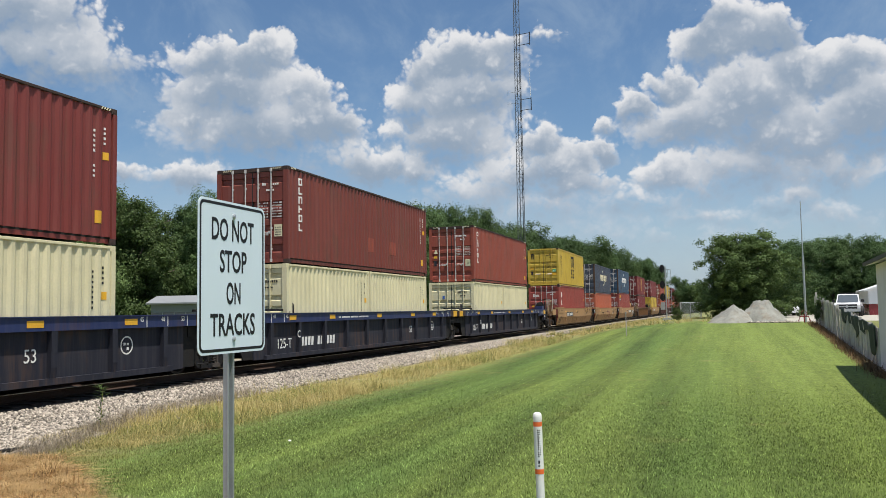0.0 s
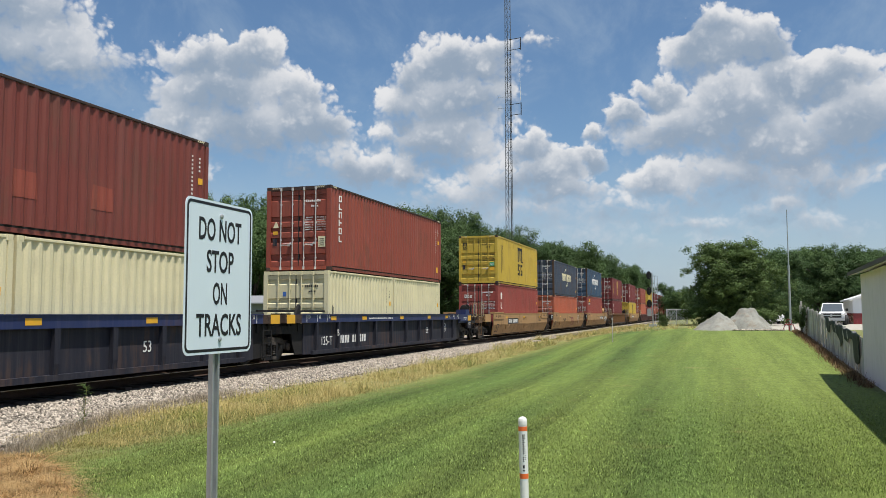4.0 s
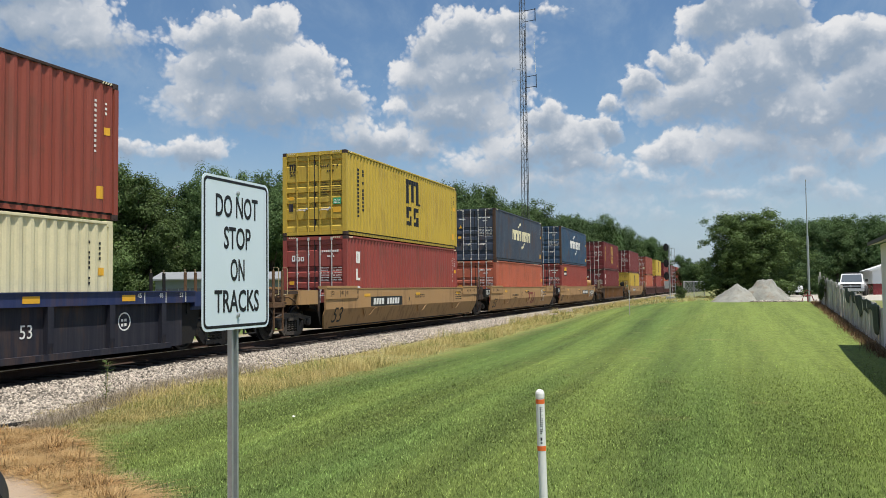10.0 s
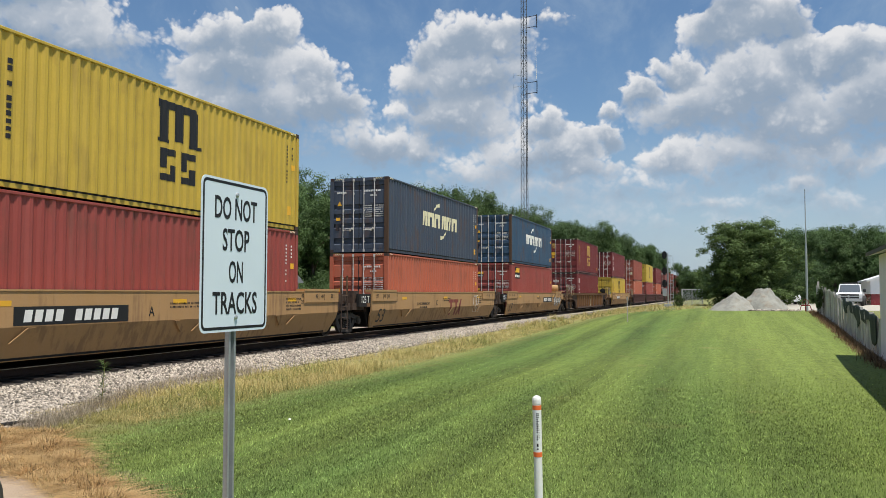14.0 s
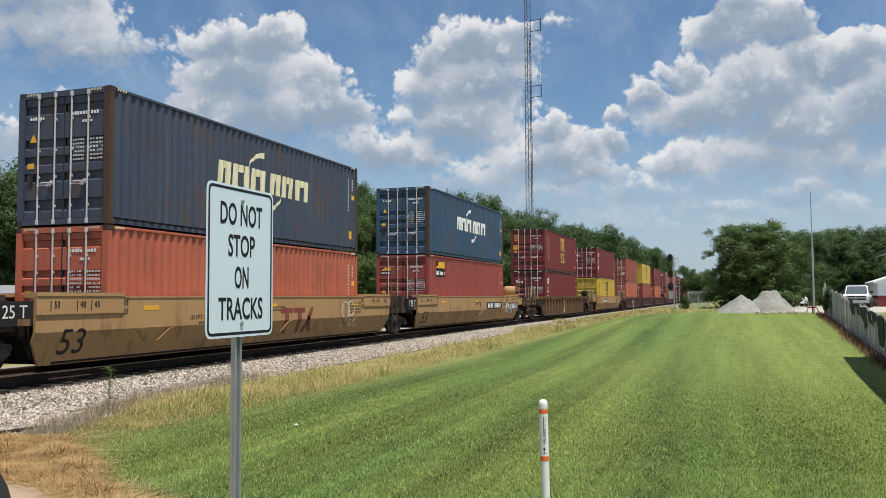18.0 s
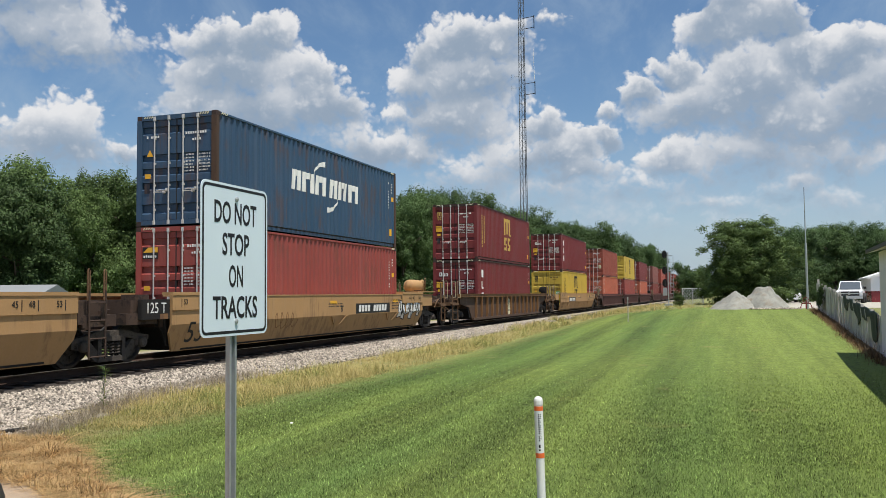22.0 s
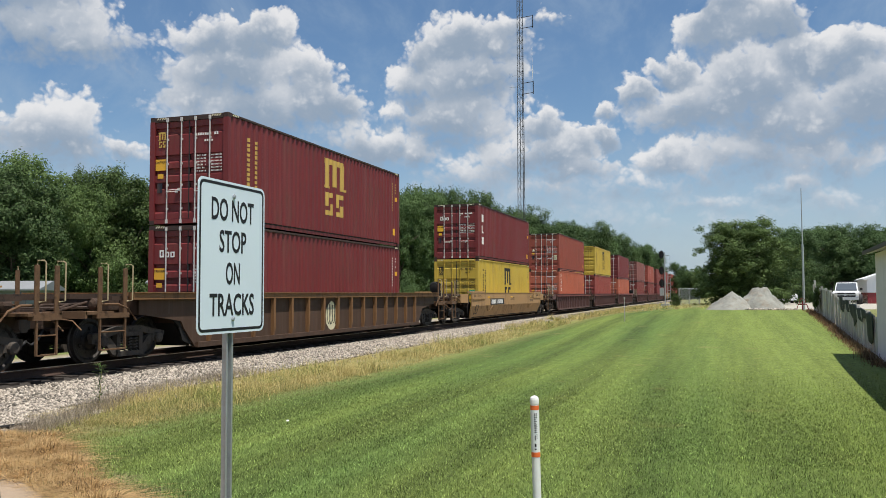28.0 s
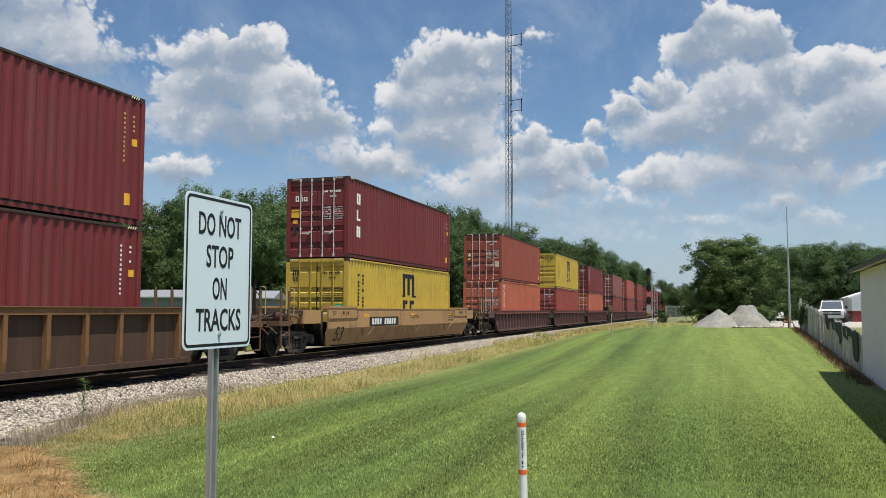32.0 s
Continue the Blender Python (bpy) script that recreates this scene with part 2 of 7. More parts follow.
M["end_steel"] = surface("rust_brown_end_steel", (0.060, 0.036, 0.024, 1), 0.85, 0.0, 0.3, 3.0, 0.3, 40.0, dirt=(0.014, 0.012, 0.011, 1), dirt_amount=0.8)
M["rust_iron"] = surface("orange_brown_rusty_iron", (0.135, 0.074, 0.036, 1), 0.85, 0.0, 0.3, 4.0, 0.3, 40.0, dirt=(0.06, 0.034, 0.02, 1), dirt_amount=0.7)
M["tread"] = surface("worn_wheel_steel", (0.05, 0.045, 0.042, 1), 0.5, 0.55, 0.3, 5.0, 0.1, dirt=(0.008, 0.008, 0.008, 1), dirt_amount=0.8)
M["railtop"] = surface("polished_rail_steel", (0.5, 0.47, 0.44, 1), 0.3, 1.0, 0.1, 6.0, 0.05)
M["rail"] = surface("rusty_rail_steel", (0.06, 0.036, 0.026, 1), 0.8, 0.2, 0.25, 6.0, 0.3)
M["rod"] = surface("galvanised_bar", (0.58, 0.56, 0.53, 1), 0.5, 0.25, 0.15, 10.0, 0.1)
M["galv"] = surface("galvanised_steel", (0.42, 0.44, 0.45, 1), 0.5, 0.6, 0.18, 14.0, 0.15, 90.0)
M["mast"] = surface("dull_grey_mast_steel", (0.09, 0.095, 0.10, 1), 0.7, 0.2, 0.2, 3.0, 0.1)
M["casting"] = surface("dark_casting_and_rail", (0.045, 0.028, 0.024, 1), 0.8, 0.0, 0.35, 7.0, 0.2, 40.0, dirt=(0.10, 0.045, 0.025, 1), dirt_amount=0.6)
M["ivory_rod"] = surface("worn_ivory_grab_iron", (0.42, 0.34, 0.20, 1), 0.6, 0.0, 0.3, 8.0, 0.1)
M["white"] = surface("white_lettering", (0.75, 0.74, 0.70, 1), 0.6, 0, 0.15, 3.0, 0.0, 30)
M["ivory"] = surface("ivory_lettering", (0.72, 0.66, 0.44, 1), 0.6, 0, 0.15, 3.0, 0.0, 30)
M["black"] = surface("black_lettering", (0.012, 0.012, 0.013, 1), 0.55, 0, 0.2, 3.0, 0.0)
M["gold"] = surface("gold_lettering", (0.52, 0.34, 0.08, 1), 0.6, 0, 0.15, 3.0, 0.0)
M["mark_yellow"] = surface("yellow_reflector", (0.75, 0.40, 0.03, 1), 0.45, 0, 0.1, 5.0, 0.0)
M["mark_blue"] = surface("blue_sticker", (0.05, 0.14, 0.42, 1), 0.5, 0, 0.1, 5.0, 0.0)
M["mark_green"] = surface("green_sticker", (0.05, 0.35, 0.15, 1), 0.5, 0, 0.1, 5.0, 0.0)
M["mark_red"] = surface("faded_red_lettering", (0.22, 0.05, 0.035, 1), 0.6, 0, 0.2, 3.0, 0.0)
M["rubber"] = surface("black_rubber", (0.02, 0.02, 0.02, 1), 0.7, 0, 0.2, 5.0, 0.1)
M["tie"] = surface("weathered_tie_timber", (0.036, 0.027, 0.021, 1), 0.9, 0, 0.35, 5.0, 0.4, own=0.3)
M["stone"] = surface("pale_ballast_stone", (0.31, 0.27, 0.22, 1), 0.9, 0, 0.25, 12.0, 0.2, island=0.72)
M["signface"] = surface("white_reflective_sheeting", (0.68, 0.77, 0.83, 1), 0.4, 0, 0.03, 4.0, 0.02, 80)
M["orange_band"] = surface("orange_sleeve", (0.80, 0.16, 0.04, 1), 0.5, 0, 0.08, 8.0, 0.02)
M["post_white"] = surface("white_plastic_pipe", (0.78, 0.77, 0.74, 1), 0.45, 0, 0.08, 6.0, 0.03)
M["label_white"] = surface("white_printed_label", (0.78, 0.78, 0.76, 1), 0.5, 0, 0.05, 6.0, 0.0)
M["wall"] = surface("pale_painted_wall", (0.78, 0.71, 0.74, 1), 0.75, 0, 0.10, 0.8, 0.15, dirt=(0.5, 0.47, 0.42, 1), dirt_amount=0.2, streak=True)
M["roof"] = surface("weathered_roof_edge", (0.10, 0.09, 0.08, 1), 0.8, 0, 0.2, 2.0, 0.2)
M["white_metal"] = surface("white_metal_cladding", (0.72, 0.74, 0.76, 1), 0.5, 0, 0.08, 0.6, 0.05)
M["fence"] = surface("weathered_fence_boards", (0.46, 0.44, 0.41, 1), 0.85, 0, 0.25, 1.5, 0.3, own=0.25, dirt=(0.20, 0.17, 0.14, 1))
M["tarp"] = surface("dark_green_tarpaulin", (0.012, 0.026, 0.024, 1), 0.7, 0, 0.2, 3.0, 0.2)
M["gravel"] = surface("grey_crushed_stone", (0.235, 0.235, 0.205, 1), 0.95, 0, 0.42, 1.1, 1.0, 7.0, dirt=(0.19, 0.145, 0.095, 1), dirt_amount=0.6)
M["glass"] = surface("dark_vehicle_glass", (0.085, 0.10, 0.115, 1), 0.08, 0, 0.05, 3.0, 0.0, spec=0.8)
M["car_white"] = surface("white_car_enamel", (0.75, 0.76, 0.77, 1), 0.25, 0, 0.03, 2.0, 0.0)
M["car_maroon"] = surface("maroon_car_enamel", (0.20, 0.03, 0.035, 1), 0.25, 0, 0.05, 2.0, 0.0)
M["dirt"] = surface("pale_dirt", (0.36, 0.27, 0.19, 1), 0.95, 0, 0.25, 2.5, 0.6, 40.0)
M["signal_black"] = surface("matt_black_enamel", (0.012, 0.012, 0.013, 1), 0.6, 0, 0.1, 4.0, 0.0)
M["house"] = surface("dull_white_siding", (0.22, 0.23, 0.24, 1), 0.7, 0, 0.12, 0.8, 0.1)
M["bark"] = surface("rough_bark", (0.11, 0.085, 0.065, 1), 0.95, 0, 0.3, 3.0, 0.6, 18.0)


def leafy(name, base, dry=None, own=0.25, island=0.35, patch=0.0, patch_scale=0.5, through_light=0.35):
    """Leaf or blade: colour varies per island and per plant, some light passes through."""
    m = bpy.data.materials.new(name)
    m.use_nodes = True
    m.node_tree.nodes.clear()
    n = Nodes(m.node_tree)
    isl = n.add("ShaderNodeNewGeometry").outputs["Random Per Island"]
    v = n.math("ADD", n.math("MULTIPLY", n.math("SUBTRACT", isl, 0.5), island * 2), 1.0)
    v = n.math("ADD", v, n.math("MULTIPLY", n.math("SUBTRACT", n.add("ShaderNodeObjectInfo").outputs["Random"], 0.5), own * 2))
    col = n.mix(1.0, base, n.add("ShaderNodeCombineXYZ", {0: v, 1: v, 2: v}).outputs[0], "MULTIPLY")
    if dry:
        pos = n.add("ShaderNodeTexCoord").outputs["Object"]
        f = n.step(n.math("ADD", n.noise(pos, patch_scale, 4.0, 0.6), n.math("MULTIPLY", isl, 0.25)), 0.55 - patch, 0.85 - patch)
        col = n.mix(f, col, dry)
    d = n.add("ShaderNodeBsdfPrincipled", {"Base Color": col, "Roughness": 0.7, "Specular IOR Level": 0.25})
    t = n.add("ShaderNodeBsdfTranslucent", {"Color": col})
    s = n.add("ShaderNodeMixShader", {0: through_light, 1: d.outputs[0], 2: t.outputs[0]})
    n.add("ShaderNodeOutputMaterial", {"Surface": s.outputs[0]})
    return m


M["leaf"] = leafy("broad_leaves", (0.076, 0.126, 0.042, 1), through_light=0.28)
M["leaf_dark"] = leafy("dark_leaves", (0.064, 0.112, 0.038, 1), through_light=0.28)
M["leaf_light"] = leafy("sunlit_leaves", (0.105, 0.160, 0.050, 1))
M["brush"] = leafy("grey_dead_brush", (0.34, 0.285, 0.215, 1), (0.42, 0.36, 0.27, 1), island=0.5)
M["weed"] = leafy("tall_dry_weeds", (0.27, 0.32, 0.085, 1), (0.52, 0.42, 0.18, 1), island=0.65, patch=0.12, patch_scale=0.7)
M["leaf_litter"] = leafy("brown_dead_leaves", (0.15, 0.085, 0.045, 1), (0.24, 0.16, 0.085, 1), island=0.6)
M["straw"] = leafy("dead_straw", (0.45, 0.275, 0.115, 1), (0.58, 0.41, 0.20, 1), island=0.85, patch=0.1, patch_scale=2.0)


# ---- mesh building ----
class Mesh:
    """Collects faces, then makes one mesh."""

    def __init__(self):
        self.v, self.f = [], []

    def quad(self, *p):
        i = len(self.v)
        self.v += p
        self.f.append(tuple(range(i, i + len(p))))

    def box(self, x0, x1, y0, y1, z0, z1, c=0.0):
        """A box; c cuts its upright edges."""
        if c:
            self.prism([(x0 + c, y0), (x1 - c, y0), (x1, y0 + c), (x1, y1 - c), (x1 - c, y1), (x0 + c, y1), (x0, y1 - c), (x0, y0 + c)], z0, z1)
            return self
        i = len(self.v)
        self.v += [(x, y, z) for z in (z0, z1) for y in (y0, y1) for x in (x0, x1)]
        self.f += [tuple(i + k for k in q) for q in ((0, 2, 3, 1), (4, 5, 7, 6), (0, 1, 5, 4), (2, 6, 7, 3), (0, 4, 6, 2), (1, 3, 7, 5))]
        return self

    def prism(self, outline, a, b, axis="z"):
        """An outline (counter-clockwise) drawn out from a to b along an axis: z takes (x, y), y takes (x, z), x takes (y, z)."""
        def at(p, h):
            return (p[0], p[1], h) if axis == "z" else ((p[0], h, p[1]) if axis == "y" else (h, p[0], p[1]))
        i, k = len(self.v), len(outline)
        self.v += [at(p, a) for p in outline] + [at(p, b) for p in outline]
        self.f += [(i + j, i + (j + 1) % k, i + k + (j + 1) % k, i + k + j) for j in range(k)]
        self.f += [tuple(i + j for j in reversed(range(k))), tuple(i + k + j for j in range(k))]
        return self

    def tube(self, pts, r, sides=8, r2=None, caps=True):
        """A round bar along the points, tapering from r to r2."""
        pts = [Vector(p) for p in pts]
        start = len(self.v)
        for j, p in enumerate(pts):
            d = (pts[min(j + 1, len(pts) - 1)] - pts[max(j - 1, 0)]).normalized()
            u = d.orthogonal().normalized() if abs(d.z) < 0.9 else Vector((1, 0, 0))
            u = (u - d * u.dot(d)).normalized()
            w = d.cross(u)
            q = r if r2 is None else r + (r2 - r) * j / (len(pts) - 1)
            self.v += [tuple(p + (u * math.cos(a) + w * math.sin(a)) * q) for a in (2 * math.pi * k / sides for k in range(sides))]
        for j in range(len(pts) - 1):
            for k in range(sides):
                a, b = start + j * sides + k, start + j * sides + (k + 1) % sides
                self.f.append((a, b, b + sides, a + sides))
        if caps:
            self.f.append(tuple(start + k for k in reversed(range(sides))))
            self.f.append(tuple(start + (len(pts) - 1) * sides + k for k in range(sides)))
        return self

    def lathe(self, profile, centre, axis="x", sides=20):
        """A profile of (radius, along) turned about an axis through the centre."""
        start = len(self.v)
        cx, cy, cz = centre
        for r, h in profile:
            for k in range(sides):
                a = 2 * math.pi * k / sides
                p, q = r * math.cos(a), r * math.sin(a)
                self.v.append((cx + h, cy + p, cz + q) if axis == "x" else ((cx + q, cy + h, cz + p) if axis == "y" else (cx + p, cy + q, cz + h)))
        for j in range(len(profile) - 1):
            for k in range(sides):
                a, b = start + j * sides + k, start + j * sides + (k + 1) % sides
                self.f.append((a, b, b + sides, a + sides))
        self.f.append(tuple(start + k for k in reversed(range(sides))))
        self.f.append(tuple(start + (len(profile) - 1) * sides + k for k in range(sides)))
        return self

    def done(self, name, smooth=False):
        me = bpy.data.meshes.new(name)
        me.from_pydata(self.v, [], self.f)
        if smooth:
            me.polygons.foreach_set("use_smooth", [True] * len(me.polygons))
        me.materials.append(None)
        me.update()
        return me


def part(name, mesh, material, parent, label="", place=None):
    """One mesh object under a thing or a part. mesh: a Mesh, or mesh data that alike parts share."""
    me = mesh.done(name) if isinstance(mesh, Mesh) else mesh
    ob = new(name, me)
    ob.material_slots[0].link = "OBJECT"
    ob.material_slots[0].material = material
    ob.parent = parent
    if place is not None:
        ob.matrix_basis = place
    if label:
        ob["label"] = label
    return ob


def thing(name, label, category, group="", kind="", place=None):
    ob = new(name)
    ob.empty_display_size = 0.2
    if place is not None:
        ob.matrix_basis = place
    return tagged(ob, label, category, group, kind)


def solid(name, mesh, material, label, category, group="", kind="", place=None):
    ob = part(name, mesh, material, None, label, place)
    return tagged(ob, label, category, group, kind)


def letters(text, size, depth=0.003, align="CENTER", stretch=1.0, bold=0.0):
    """Mesh of a line of lettering in the x-z plane, facing -y, its middle at the origin."""
    cu = bpy.data.curves.new("lettering", "FONT")
    cu.body, cu.size, cu.extrude, cu.resolution_u = text, size, depth / 2, 3
    cu.offset = bold
    cu.align_x, cu.align_y = align, "CENTER"
    ob = bpy.data.objects.new("lettering", cu)
    me = bpy.data.meshes.new_from_object(ob)
    bpy.data.objects.remove(ob)
    me.transform(Matrix.Diagonal((stretch, 1, 1, 1)))
    me.transform(pose(0, 0, 0, 90, 0, 0))
    me.materials.clear()
    me.materials.append(None)
    return me


def fitted(text, wide, high, bold=0.0):
    """Lettering drawn out to a given breadth and height, its middle at the origin, facing -y."""
    me = letters(text, high * 1.4, 0.001, "CENTER", 1.0, bold)
    xs, zs = [v.co.x for v in me.vertices], [v.co.z for v in me.vertices]
    me.transform(Matrix.Translation((-(max(xs) + min(xs)) / 2, 0, -(max(zs) + min(zs)) / 2)))
    me.transform(Matrix.Diagonal((wide / (max(xs) - min(xs)), 1, high / (max(zs) - min(zs)), 1)))
    return me


TO_RIGHT = pose(0, 0, 0, 0, 0, 90)      # turns what faces -y to face +x
moving = []                               # (thing, y at the start): everything that rolls with the train
wheels = []                               # wheelsets that turn

# ---- shipping containers ----
HIGH, STD, WIDE, LONG, SHORT = 2.896, 2.591, 2.438, 12.192, 6.058
PITCH, DEEP = 0.2775, 0.036


def wave(y):
    """How far the corrugated side lies inside its outer plane, along the container."""
    q = (y / PITCH) % 1.0
    if q < 0.26:
        return 0.0
    if q < 0.50:
        return DEEP * (q - 0.26) / 0.24
    if q < 0.76:
        return DEEP
    return DEEP * (1.0 - q) / 0.24


def wave_breaks(y0, y1):
    ys, k = [y0], math.floor(y0 / PITCH)
    while k * PITCH < y1:
        ys += [k * PITCH + q * PITCH for q in (0.0, 0.26, 0.50, 0.76) if y0 < k * PITCH + q * PITCH < y1]
        k += 1
    return ys + [y1]


SIDE_X = WIDE / 2 - 0.012
box_meshes = {}


def container_meshes(length, high):
    """The shared meshes of a container of one size. Door end at y = 0."""
    if (length, high) in box_meshes:
        return box_meshes[length, high]
    d, hw = {}, WIDE / 2
    side = Mesh()
    ys = wave_breaks(0.13, length - 0.13)
    for a, b in zip(ys, ys[1:]):
        xa, xb = SIDE_X - wave(a), SIDE_X - wave(b)
        side.quad((xa, a, 0.15), (xb, b, 0.15), (xb, b, high - 0.055), (xa, a, high - 0.055))
    d["side_panel"] = side.done("side_panel")
    roof = Mesh()
    k = int(length / 0.21)
    for j in range(k):
        a, b = 0.1 + (length - 0.2) * j / k, 0.1 + (length - 0.2) * (j + 1) / k
        z0, z1 = high - 0.012 - 0.02 * (j % 2), high - 0.012 - 0.02 * ((j + 1) % 2)
        roof.quad((-hw + 0.05, a, z0), (hw - 0.05, a, z0), (hw - 0.05, b, z1), (-hw + 0.05, b, z1))
    d["roof"] = roof.done("roof")
    front = Mesh()
    xs = wave_breaks(-hw + 0.13, hw - 0.13)
    for a, b in zip(xs, xs[1:]):
        ya, yb = length - 0.02 - wave(a), length - 0.02 - wave(b)
        front.quad((a, ya, 0.15), (a, ya, high - 0.1), (b, yb, high - 0.1), (b, yb, 0.15))
    d["front_wall"] = front.done("front_wall")
    d["floor"] = Mesh().box(-hw + 0.05, hw - 0.05, 0.1, length - 0.1, 0.11, 0.15).done("floor")
    d["corner_post"] = Mesh().prism([(-0.075, 0), (0.08, 0), (0.08, 0.12), (0.02, 0.135), (-0.075, 0.09)], 0.118, high - 0.118).done("corner_post")
    d["corner_casting"] = Mesh().box(-0.081, 0.081, 0, 0.178, 0, 0.118, 0.012).box(0.076, 0.0835, 0.05, 0.13, 0.03, 0.09).done("corner_casting")
    d["top_rail"] = Mesh().prism([(-0.05, -0.062), (0.0, -0.062), (0.006, -0.05), (0.006, -0.006), (0.0, 0.0), (-0.05, 0.0)], 0.178, length - 0.178, "y").done("top_rail")
    rail = Mesh().prism([(-0.10, 0.02), (-0.045, 0.02), (-0.045, 0.16), (-0.055, 0.165), (-0.10, 0.16)], 0.178, length - 0.178, "y")
    d["bottom_rail"] = rail.done("bottom_rail")
    d["door_header"] = Mesh().box(-hw + 0.16, hw - 0.16, 0.0, 0.1, high - 0.13, high - 0.01).done("door_header")
    d["door_sill"] = Mesh().box(-hw + 0.16, hw - 0.16, 0.0, 0.1, 0.02, 0.14).done("door_sill")
    # one leaf: a plain upper field, then narrow deep grooves whose lower lips slope out to the light
    w, z0, z1 = 1.06, 0.15, high - 0.14
    line = [(0.12, z0), (0.030, z0), (0.030, z0 + 0.10)]
    tall = z1 - z0
    for f0, f1 in ((0.06, 0.16), (0.30, 0.38), (0.44, 0.52), (0.58, 0.66), (0.86, 0.94)):
        a, b = z0 + tall * f0, z0 + tall * f1
        line += [(0.032, a), (0.088, a + 0.055), (0.088, b - 0.012), (0.032, b)]
    line += [(0.030, z1), (0.12, z1)]
    d["door"] = Mesh().prism(line[::-1], 0.0, w, "x").done("door")
    bar = Mesh().tube([(0, -0.005, 0.06), (0, -0.005, high - 0.05)], 0.019, 8)
    for z in (0.10, 0.42, 1.05, 1.62, high - 0.62, high - 0.10):
        bar.box(-0.03, 0.03, 0.0, 0.034, z - 0.025, z + 0.025)
    for z in (0.075, high - 0.10):
        bar.box(-0.036, 0.036, -0.03, 0.04, z - 0.045, z + 0.06, 0.01)
    d["locking_bar"] = bar.done("locking_bar")
    d["door_handle"] = Mesh().tube([(0, -0.035, 0.0), (0.1, -0.045, 0.008), (0.34, -0.04, 0.0)], 0.011, 6).box(0.28, 0.33, -0.045, 0.03, -0.03, 0.05).done("door_handle")
    gasket = Mesh().box(-0.018, 0.018, 0.034, 0.09, 0.15, high - 0.14)
    for q in (-1, 1):
        gasket.box(*sorted((q * 1.082, q * 1.125)), 0.05, 0.09, 0.14, high - 0.135)
    gasket.box(-1.08, 1.08, 0.05, 0.09, high - 0.139, high - 0.125).box(-1.08, 1.08, 0.05, 0.09, 0.125, 0.149)
    d["gasket"] = gasket.done("gasket")
    box_meshes[length, high] = d
    return d


def drape(me, length_offset=0.0):
    """Press flat lettering that faces +x into the corrugations of the side."""
    bm = bmesh.new()
    bm.from_mesh(me)
    lo, hi = min(v.co.y for v in bm.verts), max(v.co.y for v in bm.verts)
    for y in wave_breaks(lo, hi)[1:-1]:
        bmesh.ops.bisect_plane(bm, geom=bm.verts[:] + bm.edges[:] + bm.faces[:], plane_co=(0, y, 0), plane_no=(0, 1, 0), dist=1e-5)
    for v in bm.verts:
        v.co.x += SIDE_X - wave(v.co.y) + 0.004
    bm.to_mesh(me)
    bm.free()
    return me


def flat_shape(outlines, thick=0.003):
    """Flat shapes given as outlines in (along, up), facing +x, standing on x = 0."""
    m = Mesh()
    for o in outlines:
        m.prism(o, 0.0, thick, "x")
    return m.done("marking")


def bars(rng, cols, rows, w, h, gap=0.3, upright=False):
    """Outlines of plain bars in place of small writing; its middle is the origin."""
    out = []
    for r in range(rows):
        for c in range(cols):
            if rng.random() < 0.1:
                continue
            a, b = -w / 2 + w * c / cols, -h / 2 + h * r / rows
            ww, hh = w / cols * (1 - gap), h / rows * (1 - gap) * rng.uniform(0.75, 1.0)
            out.append([(a, b), (a + ww, b), (a + ww, b + hh), (a, b + hh)])
    return out


def shift(outlines, dy, dz, k=1.0):
    return [[(p * k + dy, q * k + dz) for p, q in o] for o in outlines]


def arc(cy, cz, r, a0, a1, t0, t1, n=12):
    """A swoosh: an arc whose breadth swells from t0 to t1."""
    outer, inner = [], []
    for j in range(n + 1):
        a, f = radians(a0 + (a1 - a0) * j / n), j / n
        t = t0 + (t1 - t0) * f
        outer.append((cy + (r + t / 2) * math.cos(a), cz + (r + t / 2) * math.sin(a)))
        inner.append((cy + (r - t / 2) * math.cos(a), cz + (r - t / 2) * math.sin(a)))
    return [[inner[j], outer[j], outer[j + 1], inner[j + 1]] if a1 < a0 else [outer[j], inner[j], inner[j + 1], outer[j + 1]][::-1][::-1] for j in range(n)]


def stack_logo():
    """Three arched legs over two rounded blocks."""
    o = []
    for y in (-0.49, -0.09, 0.31):
        o.append([(y, 0.08), (y + 0.23, 0.08), (y + 0.23, 0.80), (y, 0.80)])
    o += [[(-0.55, 0.80), (0.54, 0.80), (0.54, 0.90), (0.42, 0.99), (-0.55, 0.99)], [(-0.56, 0.0), (-0.24, 0.0), (-0.24, 0.08), (-0.56, 0.08)], [(0.26, 0.0), (0.62, 0.0), (0.62, 0.08), (0.26, 0.08)]]
    for y in (-0.46, 0.06):
        o += [[(y, -0.30), (y + 0.4, -0.30), (y + 0.4, -0.14), (y, -0.14)], [(y, -0.60), (y + 0.15, -0.60), (y + 0.15, -0.30), (y, -0.30)],
              [(y, -0.90), (y + 0.4, -0.90), (y + 0.4, -0.74), (y, -0.74)], [(y + 0.25, -0.74), (y + 0.4, -0.74), (y + 0.4, -0.52), (y + 0.25, -0.52)]]
    return o


